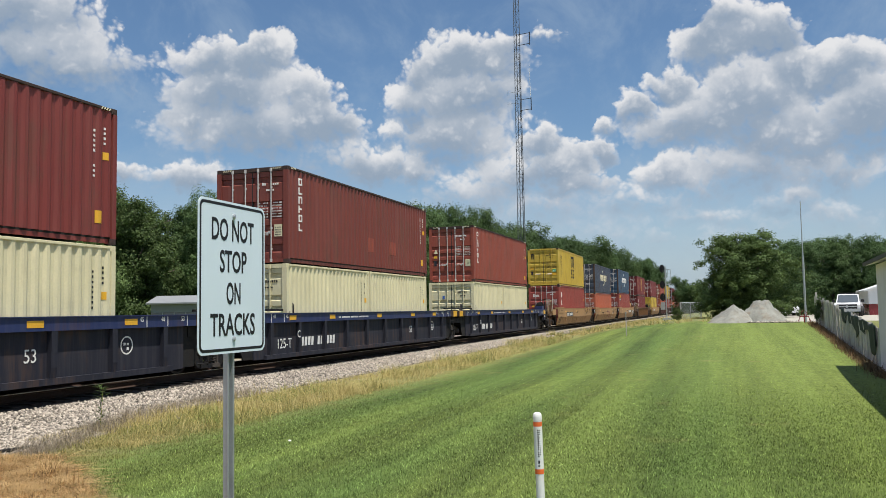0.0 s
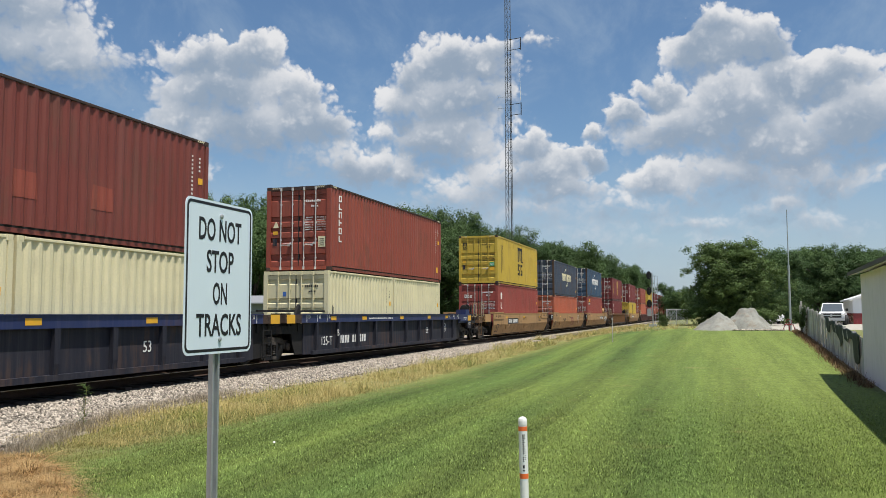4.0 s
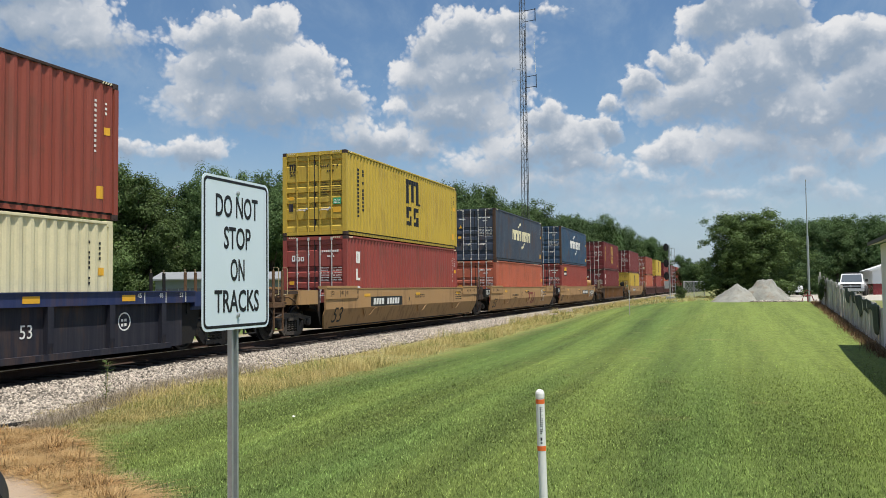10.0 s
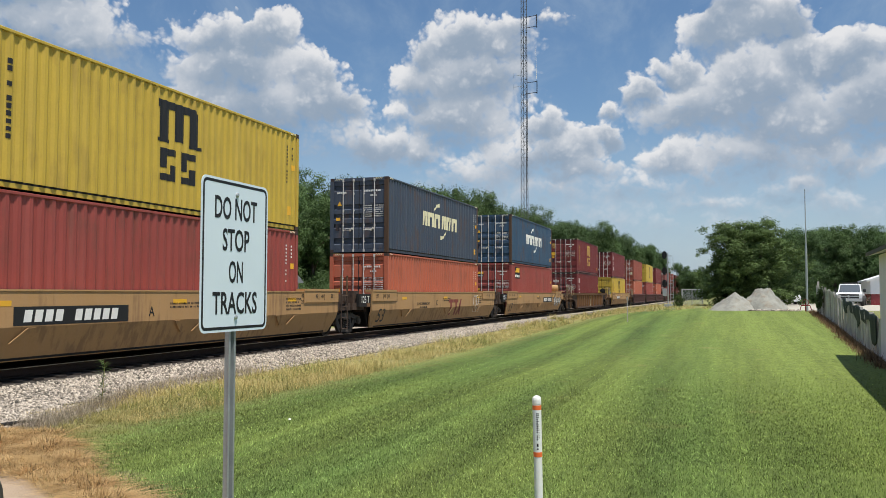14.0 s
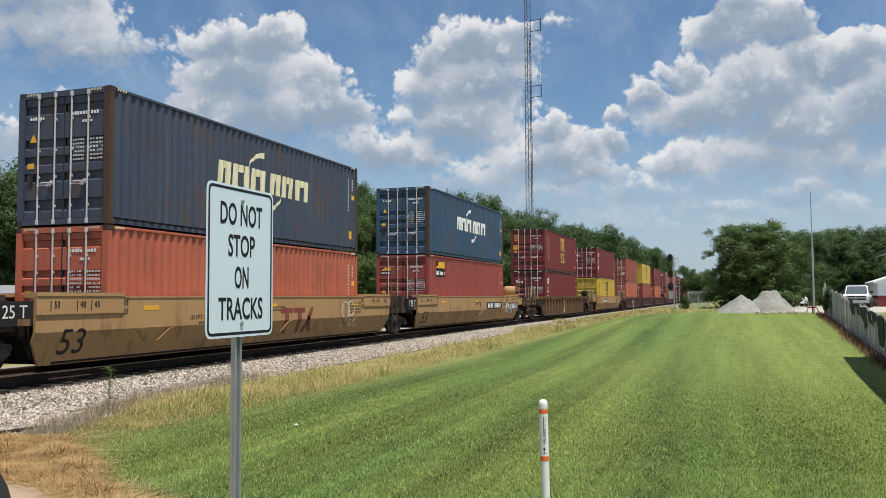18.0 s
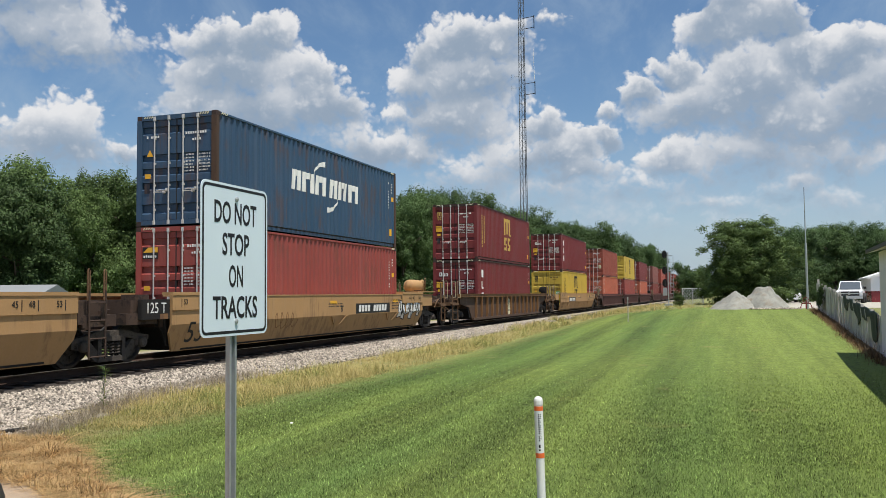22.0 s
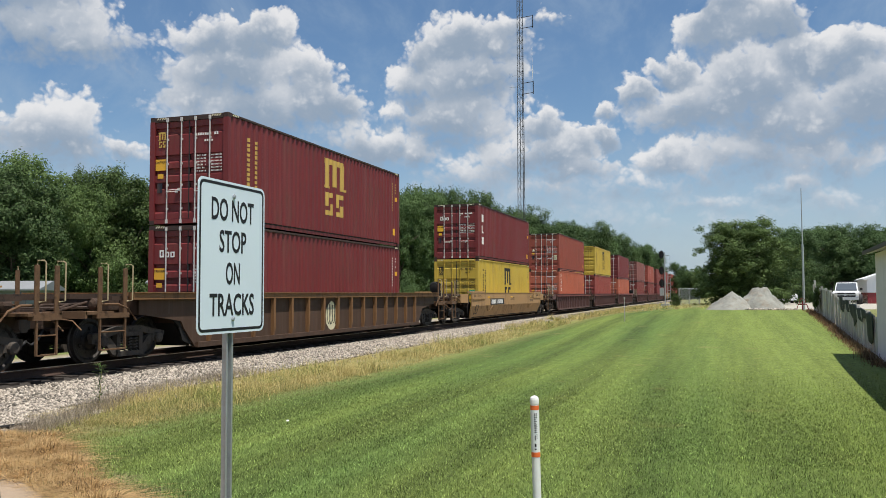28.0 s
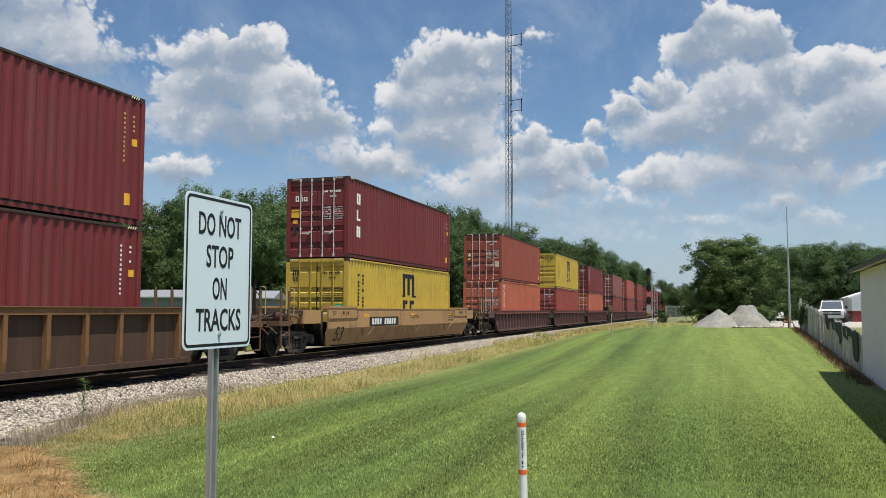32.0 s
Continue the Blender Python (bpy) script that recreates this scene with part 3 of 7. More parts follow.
def blocks_logo():
    """Six broad slanting blocks between two swooshes."""
    o = []
    for y, w in ((-1.55, 0.42), (-1.02, 0.56), (-0.36, 0.5), (0.34, 0.42), (0.88, 0.44), (1.44, 0.56)):
        s = 0.04
        o += [[(y, -0.23), (y + 0.18, -0.23), (y + 0.18 + s, 0.23), (y + s, 0.23)], [(y + w - 0.18, -0.23), (y + w, -0.23), (y + w + s, 0.23), (y + w - 0.18 + s, 0.23)],
              [(y + 0.16 + s, 0.08), (y + w - 0.16 + s, 0.08), (y + w - 0.16 + s, 0.23), (y + 0.16 + s, 0.23)]]
    o += arc(0.10, -0.12, 0.66, 150, 88, 0.02, 0.13)
    o += arc(0.30, 0.12, 0.66, -30, -92, 0.02, 0.13)
    return o


def put_side(ob, outlines, y, z, mat, name="marking", k=1.0, lift=0.0):
    mark = part(name, drape(flat_shape(shift(outlines, y, z, k))), mat, ob, "", pose(lift, 0, 0))
    if len(outlines) > 1:
        mark["kind"] = "stuff"


def put_door(ob, outlines, x, z, mat, name="marking", k=1.0, lift=0.0):
    me = flat_shape([[(a, b) for a, b in o] for o in shift(outlines, 0, 0, k)])
    mark = part(name, me, mat, ob, "", pose(x, 0.022 - lift, z, 0, 0, -90))
    if len(outlines) > 1:
        mark["kind"] = "stuff"


def upright_blocks(n, w, h, gap):
    """A column of n plain blocks in turn: a ring, a stem with a foot, an arch, a stem with a middle arm."""
    o = []

    def bar(z, x0, x1, z0, z1):
        o.append([(-w / 2 + w * x0, z + h * z0), (-w / 2 + w * x1, z + h * z0), (-w / 2 + w * x1, z + h * z1), (-w / 2 + w * x0, z + h * z1)])
    for j in range(n):
        z, kind = -j * (h + gap), j % 4
        bar(z, 0.0, 0.3, 0.0, 1.0)
        if kind in (0, 2):
            bar(z, 0.7, 1.0, 0.0, 1.0)
            bar(z, 0.3, 0.7, 0.78, 1.0)
        if kind in (0, 1):
            bar(z, 0.3, 0.7 if kind == 0 else 1.0, 0.0, 0.22)
        if kind == 3:
            bar(z, 0.3, 0.9, 0.42, 0.64)
    return o


rng_box = random.Random(5)


def container(colour, length, high, y, z, label, brand="", detail=2, ink="white"):
    """A container with its doors towards -y, standing at height z, y metres along the track at the start."""
    d = container_meshes(length, high)
    ob = thing("shipping_container", label, "container", "containers on the train", place=pose(TRACK_X, y, z))
    mat, hw = M[colour], WIDE / 2
    cast_mat = mat if colour == "cream" else M["casting"]
    # on the reds, top rails and headers take the darker casting colour
    edge = M["casting"] if colour in ("maroon", "oxide", "rust", "plum") else mat
    half_turn = pose(0, length, 0, 0, 0, 180)
    part("side_panel", d["side_panel"], mat, ob)
    part("side_panel", d["side_panel"], mat, ob, "", half_turn)
    for name in ("roof", "front_wall", "floor", "door_header", "door_sill"):
        part(name, d[name], M["steel"] if name == "floor" else (edge if name == "door_header" else mat), ob)
    for sx in (1, -1):
        part("top_rail", d["top_rail"], edge, ob, "", pose(hw - 0.006, 0, high - 0.012) if sx > 0 else pose(-hw + 0.006, length, high - 0.012, 0, 0, 180))
        part("bottom_rail", d["bottom_rail"], mat, ob, "", pose(hw - 0.006, 0, 0) if sx > 0 else pose(-hw + 0.006, length, 0, 0, 0, 180))
        for yy, turn in ((0, 0), (length, 180)):
            m = pose(sx * (hw - 0.083), yy, 0, 0, 0, turn) @ Matrix.Diagonal((sx if turn == 0 else -sx, 1, 1, 1))
            rusty = colour in ("navy", "blue") and sx > 0
            part("corner_post", d["corner_post"], M["brown"] if rusty else mat, ob, "rusty corner post" if rusty else "", m)
            part("corner_casting", d["corner_casting"], M["brown"] if rusty else cast_mat, ob, "", m)
            part("corner_casting", d["corner_casting"], cast_mat, ob, "dark casting" if cast_mat is not mat else "", Matrix.Translation((0, 0, high - 0.118)) @ m)
    part("gasket", d["gasket"], M["rubber"], ob)
    for sx in (-1, 1):
        door = part("door", d["door"], mat, ob, "", pose(-1.078 if sx < 0 else 0.018, 0, 0))
        for x in ((0.42, 0.86) if sx < 0 else (0.20, 0.64)):
            part("locking_bar", d["locking_bar"], M["rod"] if colour not in ("yellow", "cream") else mat, door, "galvanised locking bar", pose(x, 0, 0))
            if detail > 1:
                part("door_handle", d["door_handle"], M["rod"], door, "", pose(x if x in (0.42, 0.20) else x - 0.36, 0.0, 0.86 + 0.05 * (x > 0.6)))
    if not detail:
        return ob, y
    if brand == "cream":
        put_door(ob, [[(-0.06, -0.08), (0.06, -0.08), (0.06, 0.08), (-0.06, 0.08)]], -0.42, high - 0.78, M["mark_blue"], "sticker")
    # number rows and weight tables on the right door, as plain bars
    table = M["white"] if ink == "gold" else M[ink]
    put_door(ob, bars(rng_box, 10, 1, 0.72, 0.11), 0.56, high - 0.50, table)
    put_door(ob, bars(rng_box, 4, 1, 0.28, 0.09), 0.62, high - 0.68, table)
    if detail > 1 and brand != "cream":
        put_door(ob, bars(rng_box, 7, 6, 0.30, 0.50, 0.5), 0.40, high * 0.56, table)
        put_door(ob, bars(rng_box, 9, 6, 0.34, 0.50, 0.5), 0.86, high * 0.56, table)
        if colour == "yellow":
            put_door(ob, [[(-0.15, -0.11), (0.15, -0.11), (0.15, 0.11), (-0.15, 0.11)]], 0.86, high * 0.40, M["mark_green"])
            put_door(ob, [[(-0.15, -0.09), (0.15, -0.09), (0.15, 0.09), (-0.15, 0.09)]], 0.86, high * 0.30, M["mark_yellow"])
            put_door(ob, bars(rng_box, 5, 3, 0.24, 0.15, 0.4), 0.86, high * 0.40, M["white"], lift=0.004)
        elif colour in ("maroon", "rust", "oxide"):
            put_door(ob, [[(-0.13, -0.18), (0.13, -0.18), (0.13, 0.18), (-0.13, 0.18)]], 0.88, high * 0.335, M["ivory"], "sticker")
            put_door(ob, bars(rng_box, 5, 4, 0.20, 0.28, 0.45), 0.88, high * 0.335, M["black"], lift=0.004)
            put_door(ob, [[(-0.11, -0.08), (0.11, -0.08), (0.03, 0.12), (-0.02, 0.12)]], -0.86, high * 0.54, M["ivory"], "sticker")
        if colour == "plum":
            put_door(ob, [[(-0.17, -0.15), (0.17, -0.15), (0.17, 0.15), (-0.17, 0.15)]], -0.87, high * 0.555, M["mark_yellow"], "sticker")
            part("lettering", letters("CAUTION", 0.085, 0.003, "CENTER", 0.9), M["black"], ob, "black capital letters", pose(-0.87, 0.0155, high * 0.58))
        put_door(ob, [[(-0.08, -0.13), (0.08, -0.13), (0.08, 0.13), (-0.08, 0.13)]], -0.90, high * 0.34, M["cargrey"], "plate")
        put_door(ob, [[(-0.09, -0.06), (0.09, -0.06), (0.09, 0.06), (-0.09, 0.06)]], -0.88, high * 0.45, M["mark_yellow"])
    if detail > 1 and brand != "cream":
        # black and yellow warning stripes on the header and the top rails
        for sx in (-1, 1):
            stripes = [[(a, 0.0), (a + 0.035, 0.0), (a + 0.075, 0.055), (a + 0.04, 0.055)] for a in (0.0, 0.075, 0.15, 0.225)]
            part("warning_stripes", flat_shape(stripes), M["ivory"], ob, "", pose(sx * 0.85 - (0.15 if sx < 0 else -0.15) - 0.3 * (sx > 0), -0.003, high - 0.075, 0, 0, -90))
            part("warning_stripes", flat_shape(stripes), M["ivory"], ob, "", pose(hw + 0.001, 0.2 if sx < 0 else length - 0.5, high - 0.072))
    # upright number row near the far end of the side
    yy = length - 0.62
    put_side(ob, shift(bars(rng_box, 1, 11, 0.10, 1.15, 0.42), 0, 0), yy, high - 0.95, M[ink])
    put_side(ob, shift(bars(rng_box, 1, 4, 0.09, 0.42, 0.42), 0, 0), yy + 0.30, high - 0.60, M[ink])
    put_side(ob, [[(-0.07, -0.08), (0.07, -0.08), (0.07, 0.08), (-0.07, 0.08)]], yy + 0.30, high - 1.05, M["mark_yellow"])
    put_side(ob, [[(-0.10, -0.13), (0.10, -0.13), (0.10, 0.13), (-0.10, 0.13)]], yy + 0.12, 0.55 if brand != "cream" else 0.7, M["mark_yellow"])
    if brand == "column":
        put_side(ob, upright_blocks(6, 0.17, 0.22, 0.06), 0.82, high - 0.50, M[ink])
    if colour == "oxide":
        for yy in (6.2, 8.3):
            put_side(ob, [[(-0.3, -0.26), (0.34, -0.26), (0.3, 0.24), (-0.28, 0.26)]], yy, 0.95, M["rust"], "paint_patch")
    if brand == "slim":
        put_side(ob, upright_blocks(3, 0.30, 0.40, 0.20), 0.95, high - 0.92, M[ink])
        put_door(ob, shift(upright_blocks(1, 0.13, 0.2, 0), -0.15, 0) + shift(upright_blocks(1, 0.13, 0.15, 0), 0.02, 0) + shift(upright_blocks(1, 0.13, 0.15, 0), 0.19, 0), -0.66, high - 0.85, M[ink])
    if brand == "stack":
        put_side(ob, [[(p * 1.45, q) for p, q in o] for o in stack_logo()], length * 0.522, high - 1.30, M[ink], k=0.98)
        put_side(ob, bars(rng_box, 1, 13, 0.14, 1.75, 0.25), 1.05, high - 1.35, M[ink])
        put_side(ob, bars(rng_box, 1, 11, 0.13, 1.5, 0.25), 1.42, high - 1.25, M[ink])
        put_door(ob, stack_logo(), -0.84, high - 0.62, M[ink], k=0.22)
    if brand == "blocks":
        put_side(ob, blocks_logo(), length * 0.487, high - 1.25, M["ivory" if colour == "navy" else "white"], k=1.33)
        put_door(ob, bars(rng_box, 6, 1, 0.40, 0.10), -0.72, high - 0.55, M[ink])
        put_door(ob, [[(-0.1, -0.08), (0.1, -0.08), (0.0, 0.10)]], -0.82, high - 1.0, M["mark_yellow"])
    if brand == "badge":
        put_side(ob, [[(-0.64, -0.34), (0.64, -0.34), (0.64, 0.34), (-0.64, 0.34)]], 1.55, high - 0.58, M["black"])
        put_side(ob, [[(-0.58, 0.02), (0.60, 0.02), (0.60, 0.30), (-0.2, 0.30)]], 1.55, high - 0.570, M["mark_yellow"], lift=0.003)
        put_side(ob, bars(rng_box, 6, 1, 1.1, 0.26, 0.3), 1.58, high - 0.72, M["white"], lift=0.003)
        put_door(ob, [[(-0.24, -0.15), (0.24, -0.15), (0.24, 0.15), (-0.24, 0.15)]], -0.78, high - 0.68, M["black"])
        put_door(ob, [[(-0.22, 0.01), (0.23, 0.01), (0.23, 0.14), (-0.06, 0.14)]], -0.78, high - 0.675, M["mark_yellow"], lift=0.003)
        put_door(ob, bars(rng_box, 6, 1, 0.42, 0.10, 0.3), -0.78, high - 0.75, M["white"], lift=0.003)
    if brand == "marks":
        put_side(ob, upright_blocks(4, 0.28, 0.2, 0.06), 5.2, high - 0.8, M[ink])
    return ob, y


UPPER_SHIFT = {"rust": 0.15, "oxide": 0.08}      # upper tiers that sit a little off their lower ones


def stack_up(y, upper, lower, detail=2):
    """Two tiers in one well, door ends at y. Each tier: colour, size, label, brand, ink."""
    z = RAIL_Z + FLOOR_Z - (0.06 if y < 60 else 0.0)
    if lower[1] == "short":
        for k in range(2):
            moving.append(container(lower[0], SHORT, STD, y + k * (LONG - SHORT), z, lower[2], "cream", detail, lower[4]))
        top = z + STD + 0.025
    else:
        high = HIGH if lower[1] == "high" else STD
        moving.append(container(lower[0], LONG, high, y, z, lower[2], lower[3], detail, lower[4]))
        top = z + high + 0.025
    moving.append(container(upper[0], LONG, HIGH, y + UPPER_SHIFT.get(upper[0], 0.0), top, upper[2], upper[3], detail, upper[4]))


CREAM = ("cream", "short", "cream twenty-foot steel container sitting in the well", "cream", "black")
LOADS = [
    (2.42, ("maroon", "high", "dark red corrugated steel container stacked on cream ones", "column", "white"), CREAM),
    (21.93, ("oxide", "high", "dull oxide red container with patched paint, stacked on cream ones", "column", "white"), CREAM),
    (41.34, ("rust", "high", "rust red corrugated container stacked on cream ones", "column", "white"), CREAM),
    (64.91, ("yellow", "high", "yellow steel container with black company mark on its side", "stack", "black"),
     ("wine", "high", "faded red container with white upright lettering in the well", "slim", "white")),
    (84.16, ("navy", "high", "dark navy container with ivory company mark and rust stains", "blocks", "white"),
     ("orange", "std", "sun-bleached orange red container in the well", "", "white")),
    (103.58, ("blue", "high", "steel blue container with white company mark, rusty corner", "blocks", "white"),
     ("wine", "high", "faded red container with a yellow and black badge", "badge", "white")),
    (127.04, ("plum", "high", "plum red container with large gold company mark", "stack", "gold"),
     ("plum", "high", "plum red container with white upright lettering in the well", "slim", "white")),
    (150.54, ("plum", "high", "plum red container stacked on a yellow one", "slim", "white"),
     ("yellow", "high", "yellow container with black company mark sitting in the well", "stack", "black")),
    (173.51, ("rust", "high", "rust red container stacked on an orange red one", "", "white"),
     ("orange", "high", "orange red container sitting in the well", "column", "white")),
    (192.95, ("yellow", "high", "yellow container stacked on a faded red one", "stack", "black"),
     ("wine", "high", "faded red container sitting in the well", "", "white")),
    (212.4, ("plum", "high", "plum red container stacked on an orange red one", "column", "white"),
     ("orange", "high", "orange red container sitting in the well", "column", "white")),
    (235.9, ("dusty", "high", "dusty red container far along the train", "", "white"), ("maroon", "high", "dark red container far along the train", "", "white")),
    (255.3, ("brick", "high", "brick red container with white marks, far along the train", "marks", "white"), ("maroon", "high", "dark red container with white marks, far along the train", "marks", "white")),
    (274.7, ("maroon", "high", "dark red container far along the train", "", "white"), ("plum", "high", "plum red container far along the train", "", "white")),
    (298.2, ("wine", "high", "faded red container far along the train", "", "white"), ("maroon", "high", "dark red container far along the train", "", "white")),
    (321.6, ("brick", "high", "brick red container far along the train", "", "white"), ("maroon", "high", "dark red container far along the train", "", "white")),
    (341.0, ("maroon", "high", "dark red container far along the train", "", "white"), ("rust", "high", "rust red container far along the train", "", "white")),
    (360.4, ("plum", "high", "plum red container far along the train", "", "white"), ("wine", "high", "faded red container far along the train", "", "white")),
    (383.9, ("rust", "high", "rust red container far along the train", "", "white"), ("maroon", "high", "dark red container far along the train", "", "white")),
    (403.3, ("maroon", "high", "dark red container far along the train", "", "white"), ("brick", "high", "brick red container far along the train", "", "white")),
    (422.7, ("wine", "high", "faded red container far along the train", "", "white"), ("maroon", "high", "dark red container far along the train", "", "white")),
]
for at, upper, lower in LOADS:
    stack_up(at, upper, lower, 2 if at < 180 else (1 if at < 280 else 0))

# ---- well cars ----
WHEEL_R = 0.46
car_meshes = {}


def wheelset_mesh():
    if "wheelset" not in car_meshes:
        m = Mesh().tube([(-0.95, 0, 0), (0.95, 0, 0)], 0.085, 10)
        car_meshes["axle"] = m.done("axle")
        w = Mesh()
        w.lathe([(0.10, 0.0), (0.12, 0.06), (0.30, 0.045), (0.37, 0.02), (0.38, 0.0), (WHEEL_R + 0.028, 0.0), (WHEEL_R + 0.028, 0.03),
                 (WHEEL_R, 0.045), (WHEEL_R, 0.13), (0.40, 0.135), (0.36, 0.10), (0.20, 0.11), (0.17, 0.16), (0.10, 0.17)], (0, 0, 0), "x", 28)
        for k in range(3):
            a = 2 * math.pi * k / 3
            w.box(0.11, 0.135, 0.26 * math.cos(a) - 0.03, 0.26 * math.cos(a) + 0.03, 0.26 * math.sin(a) - 0.03, 0.26 * math.sin(a) + 0.03)
        car_meshes["wheel"] = w.done("wheel")
        # cast side frame: bowed top chord, slanted tension arms, columns about the spring nest, journal boxes
        f = Mesh()
        f.prism([(-1.16, 0.50), (-0.72, 0.52), (-0.36, 0.60), (0.36, 0.60), (0.72, 0.52), (1.16, 0.50), (1.16, 0.60), (0.74, 0.66), (0.40, 0.74), (-0.40, 0.74), (-0.74, 0.66), (-1.16, 0.60)], 0.98, 1.12, "x")
        for q in (-1, 1):
            arm = [(q * 0.74, 0.52), (q * 0.62, 0.52), (q * 0.30, 0.21), (q * 0.40, 0.10), (q * 0.52, 0.14), (q * 0.80, 0.44)]
            f.prism(arm if q < 0 else arm[::-1], 1.0, 1.10, "x")
            f.prism([(q * 0.36 - 0.055, 0.18), (q * 0.36 + 0.055, 0.18), (q * 0.36 + 0.055, 0.62), (q * 0.36 - 0.055, 0.62)], 0.99, 1.11, "x")
            f.box(0.94, 1.14, q * 0.89 - 0.17, q * 0.89 + 0.17, 0.38, 0.53, 0.03)
            f.lathe([(0.12, 0.0), (0.12, 0.08), (0.085, 0.11), (0.03, 0.115)], (1.12, q * 0.89, 0.45), "x", 14)
            f.prism([(q * 1.10 - 0.05, 0.40), (q * 1.10 + 0.05, 0.40), (q * 1.10 + 0.05, 0.60), (q * 1.10 - 0.05, 0.60)], 1.0, 1.1, "x")
        f.prism([(-0.44, 0.10), (0.44, 0.10), (0.40, 0.20), (-0.40, 0.20)], 0.96, 1.14, "x")
        f.box(0.98, 1.16, -0.28, 0.28, 0.52, 0.62, 0.03)
        car_meshes["side_frame"] = f.done("side_frame")
        s = Mesh()
        for y in (-0.19, 0.0, 0.19):
            coil = [(1.05 + 0.075 * math.cos(q * 0.7), y + 0.075 * math.sin(q * 0.7), 0.21 + 0.0071 * q) for q in range(44)]
            s.tube(coil, 0.017, 5)
        car_meshes["spring"] = s.done("spring")
        car_meshes["bolster"] = Mesh().box(-1.0, 1.0, -0.22, 0.22, 0.42, 0.72).done("bolster")
        car_meshes["wheelset"] = True


def truck(car, y, keyed):
    """A two-axle truck: bolster, two side frames with springs, two wheelsets that turn."""
    wheelset_mesh()
    t = part("truck", car_meshes["bolster"], M["steel"], car, "dark cast steel truck", pose(0, y, 0))
    for turn in (0, 180):
        part("side_frame", car_meshes["side_frame"], M["dusty_steel"], t, "", pose(0, 0, 0, 0, 0, turn))
        part("spring", car_meshes["spring"], M["dusty_steel"], t, "", pose(0, 0, 0, 0, 0, turn))
    for yy in (-0.89, 0.89):
        w = part("wheelset", car_meshes["axle"], M["steel"], t, "", pose(0, yy, WHEEL_R))
        for turn in (0, 180):
            # wheels share the turning of their axle
            ob = part("wheel", car_meshes["wheel"], M["tread"], t, "steel wheel with a bright tread", pose(0.66 if turn == 0 else -0.66, yy, WHEEL_R, 0, 0, turn))
            if keyed:
                wheels.append((ob, turn))


def ladder(car, x, y, z0, z1, mat, wide=0.42, out=1):
    """Side ladder of round bars, its rungs along y."""
    m = Mesh()
    for yy in (y - wide / 2, y + wide / 2):
        m.box(x - 0.012, x + 0.012, yy - 0.018, yy + 0.018, z0, z1)
    z = z0 + 0.05
    while z < z1 - 0.05:
        m.tube([(x, y - wide / 2, z), (x, y + wide / 2, z)], 0.016, 6)
        z += 0.36
    part("ladder", m, mat, car)


def hoop(car, x, y, z, w, h, mat):
    """A bent grab iron standing on the deck edge."""
    part("grab_iron", Mesh().tube([(x, y - w / 2, z), (x, y - w / 2, z + h), (x, y - w / 2 + 0.04, z + h + 0.03), (x, y + w / 2 - 0.04, z + h + 0.03), (x, y + w / 2, z + h), (x, y + w / 2, z)], 0.018, 6), mat, car)


def side_mark(car, outlines, y, z, mat, x, k=1.0, name="marking"):
    mark = part(name, flat_shape(shift(outlines, 0, 0, k)), mat, car, "", pose(x, y, z))
    if len(outlines) > 1:
        mark["kind"] = "stuff"


def tan_mark(car, outlines, y, z, mat, name="marking", lift=0.0):
    """Paint on the smooth side, following its bend at 0.80 m."""
    me = flat_shape(shift(outlines, y, z))
    bm = bmesh.new()
    bm.from_mesh(me)
    bmesh.ops.bisect_plane(bm, geom=bm.verts[:] + bm.edges[:] + bm.faces[:], plane_co=(0, 0, 0.80), plane_no=(0, 0, 1), dist=1e-5)
    for v in bm.verts:
        v.co.x += OUT + 0.003 + lift - max(0.0, 0.80 - v.co.z) * 0.36
    bm.to_mesh(me)
    bm.free()
    mark = part(name, me, mat, car)
    mark["kind"] = "stuff"


def ribbon(points, w):
    """Outlines of a painted line along the points."""
    out = []
    for (a, b), (c, d) in zip(points, points[1:]):
        l = math.hypot(c - a, d - b) or 1.0
        nx, ny = -(d - b) / l * w / 2, (c - a) / l * w / 2
        out.append([(a - nx, b - ny), (c - nx, d - ny), (c + nx, d + ny), (a + nx, b + ny)])
    return out


def scrawl(seed, wide, high, loops, w):
    """A graffiti-like squiggle of loops."""
    rng = random.Random(seed)
    pts = []
    for k in range(loops * 10 + 1):
        a = 2 * math.pi * k / 10
        pts.append((-wide / 2 + wide * k / (loops * 10) + 0.10 * wide * math.cos(a), high / 2 * math.sin(a) * rng.uniform(0.7, 1.0)))
    return ribbon(pts, w)


def side_text(car, text, size, y, z, mat, x, stretch=0.9):
    part("lettering", letters(text, size, 0.004, "CENTER", stretch), mat, car, "", pose(x + 0.004, y, z) @ TO_RIGHT)


rng_car = random.Random(9)
HALF_WELL = 8.25       # half the length of a well
OUT = 1.50             # half the car's breadth


def end_post(car, x, y, z0, z1, mat, rod):
    """A flat upright of the end platform with a bent round grab iron on its outer face."""
    post = part("platform_post", Mesh().box(x - 0.03, x + 0.012, y - 0.055, y + 0.055, z0, z1, 0.008), mat, car)
    s = 1 if x > 0 else -1
    part("grab_iron", Mesh().tube([(x + s * 0.02, y + 0.02, z0 + 0.32), (x + s * 0.10, y + 0.10, z0 + 0.34), (x + s * 0.10, y + 0.10, z1 + 0.05), (x + s * 0.08, y + 0.07, z1 + 0.08), (x, y, z1 + 0.08), (x, y, z1 - 0.02)], 0.015, 6), rod, post, "bent round grab iron")


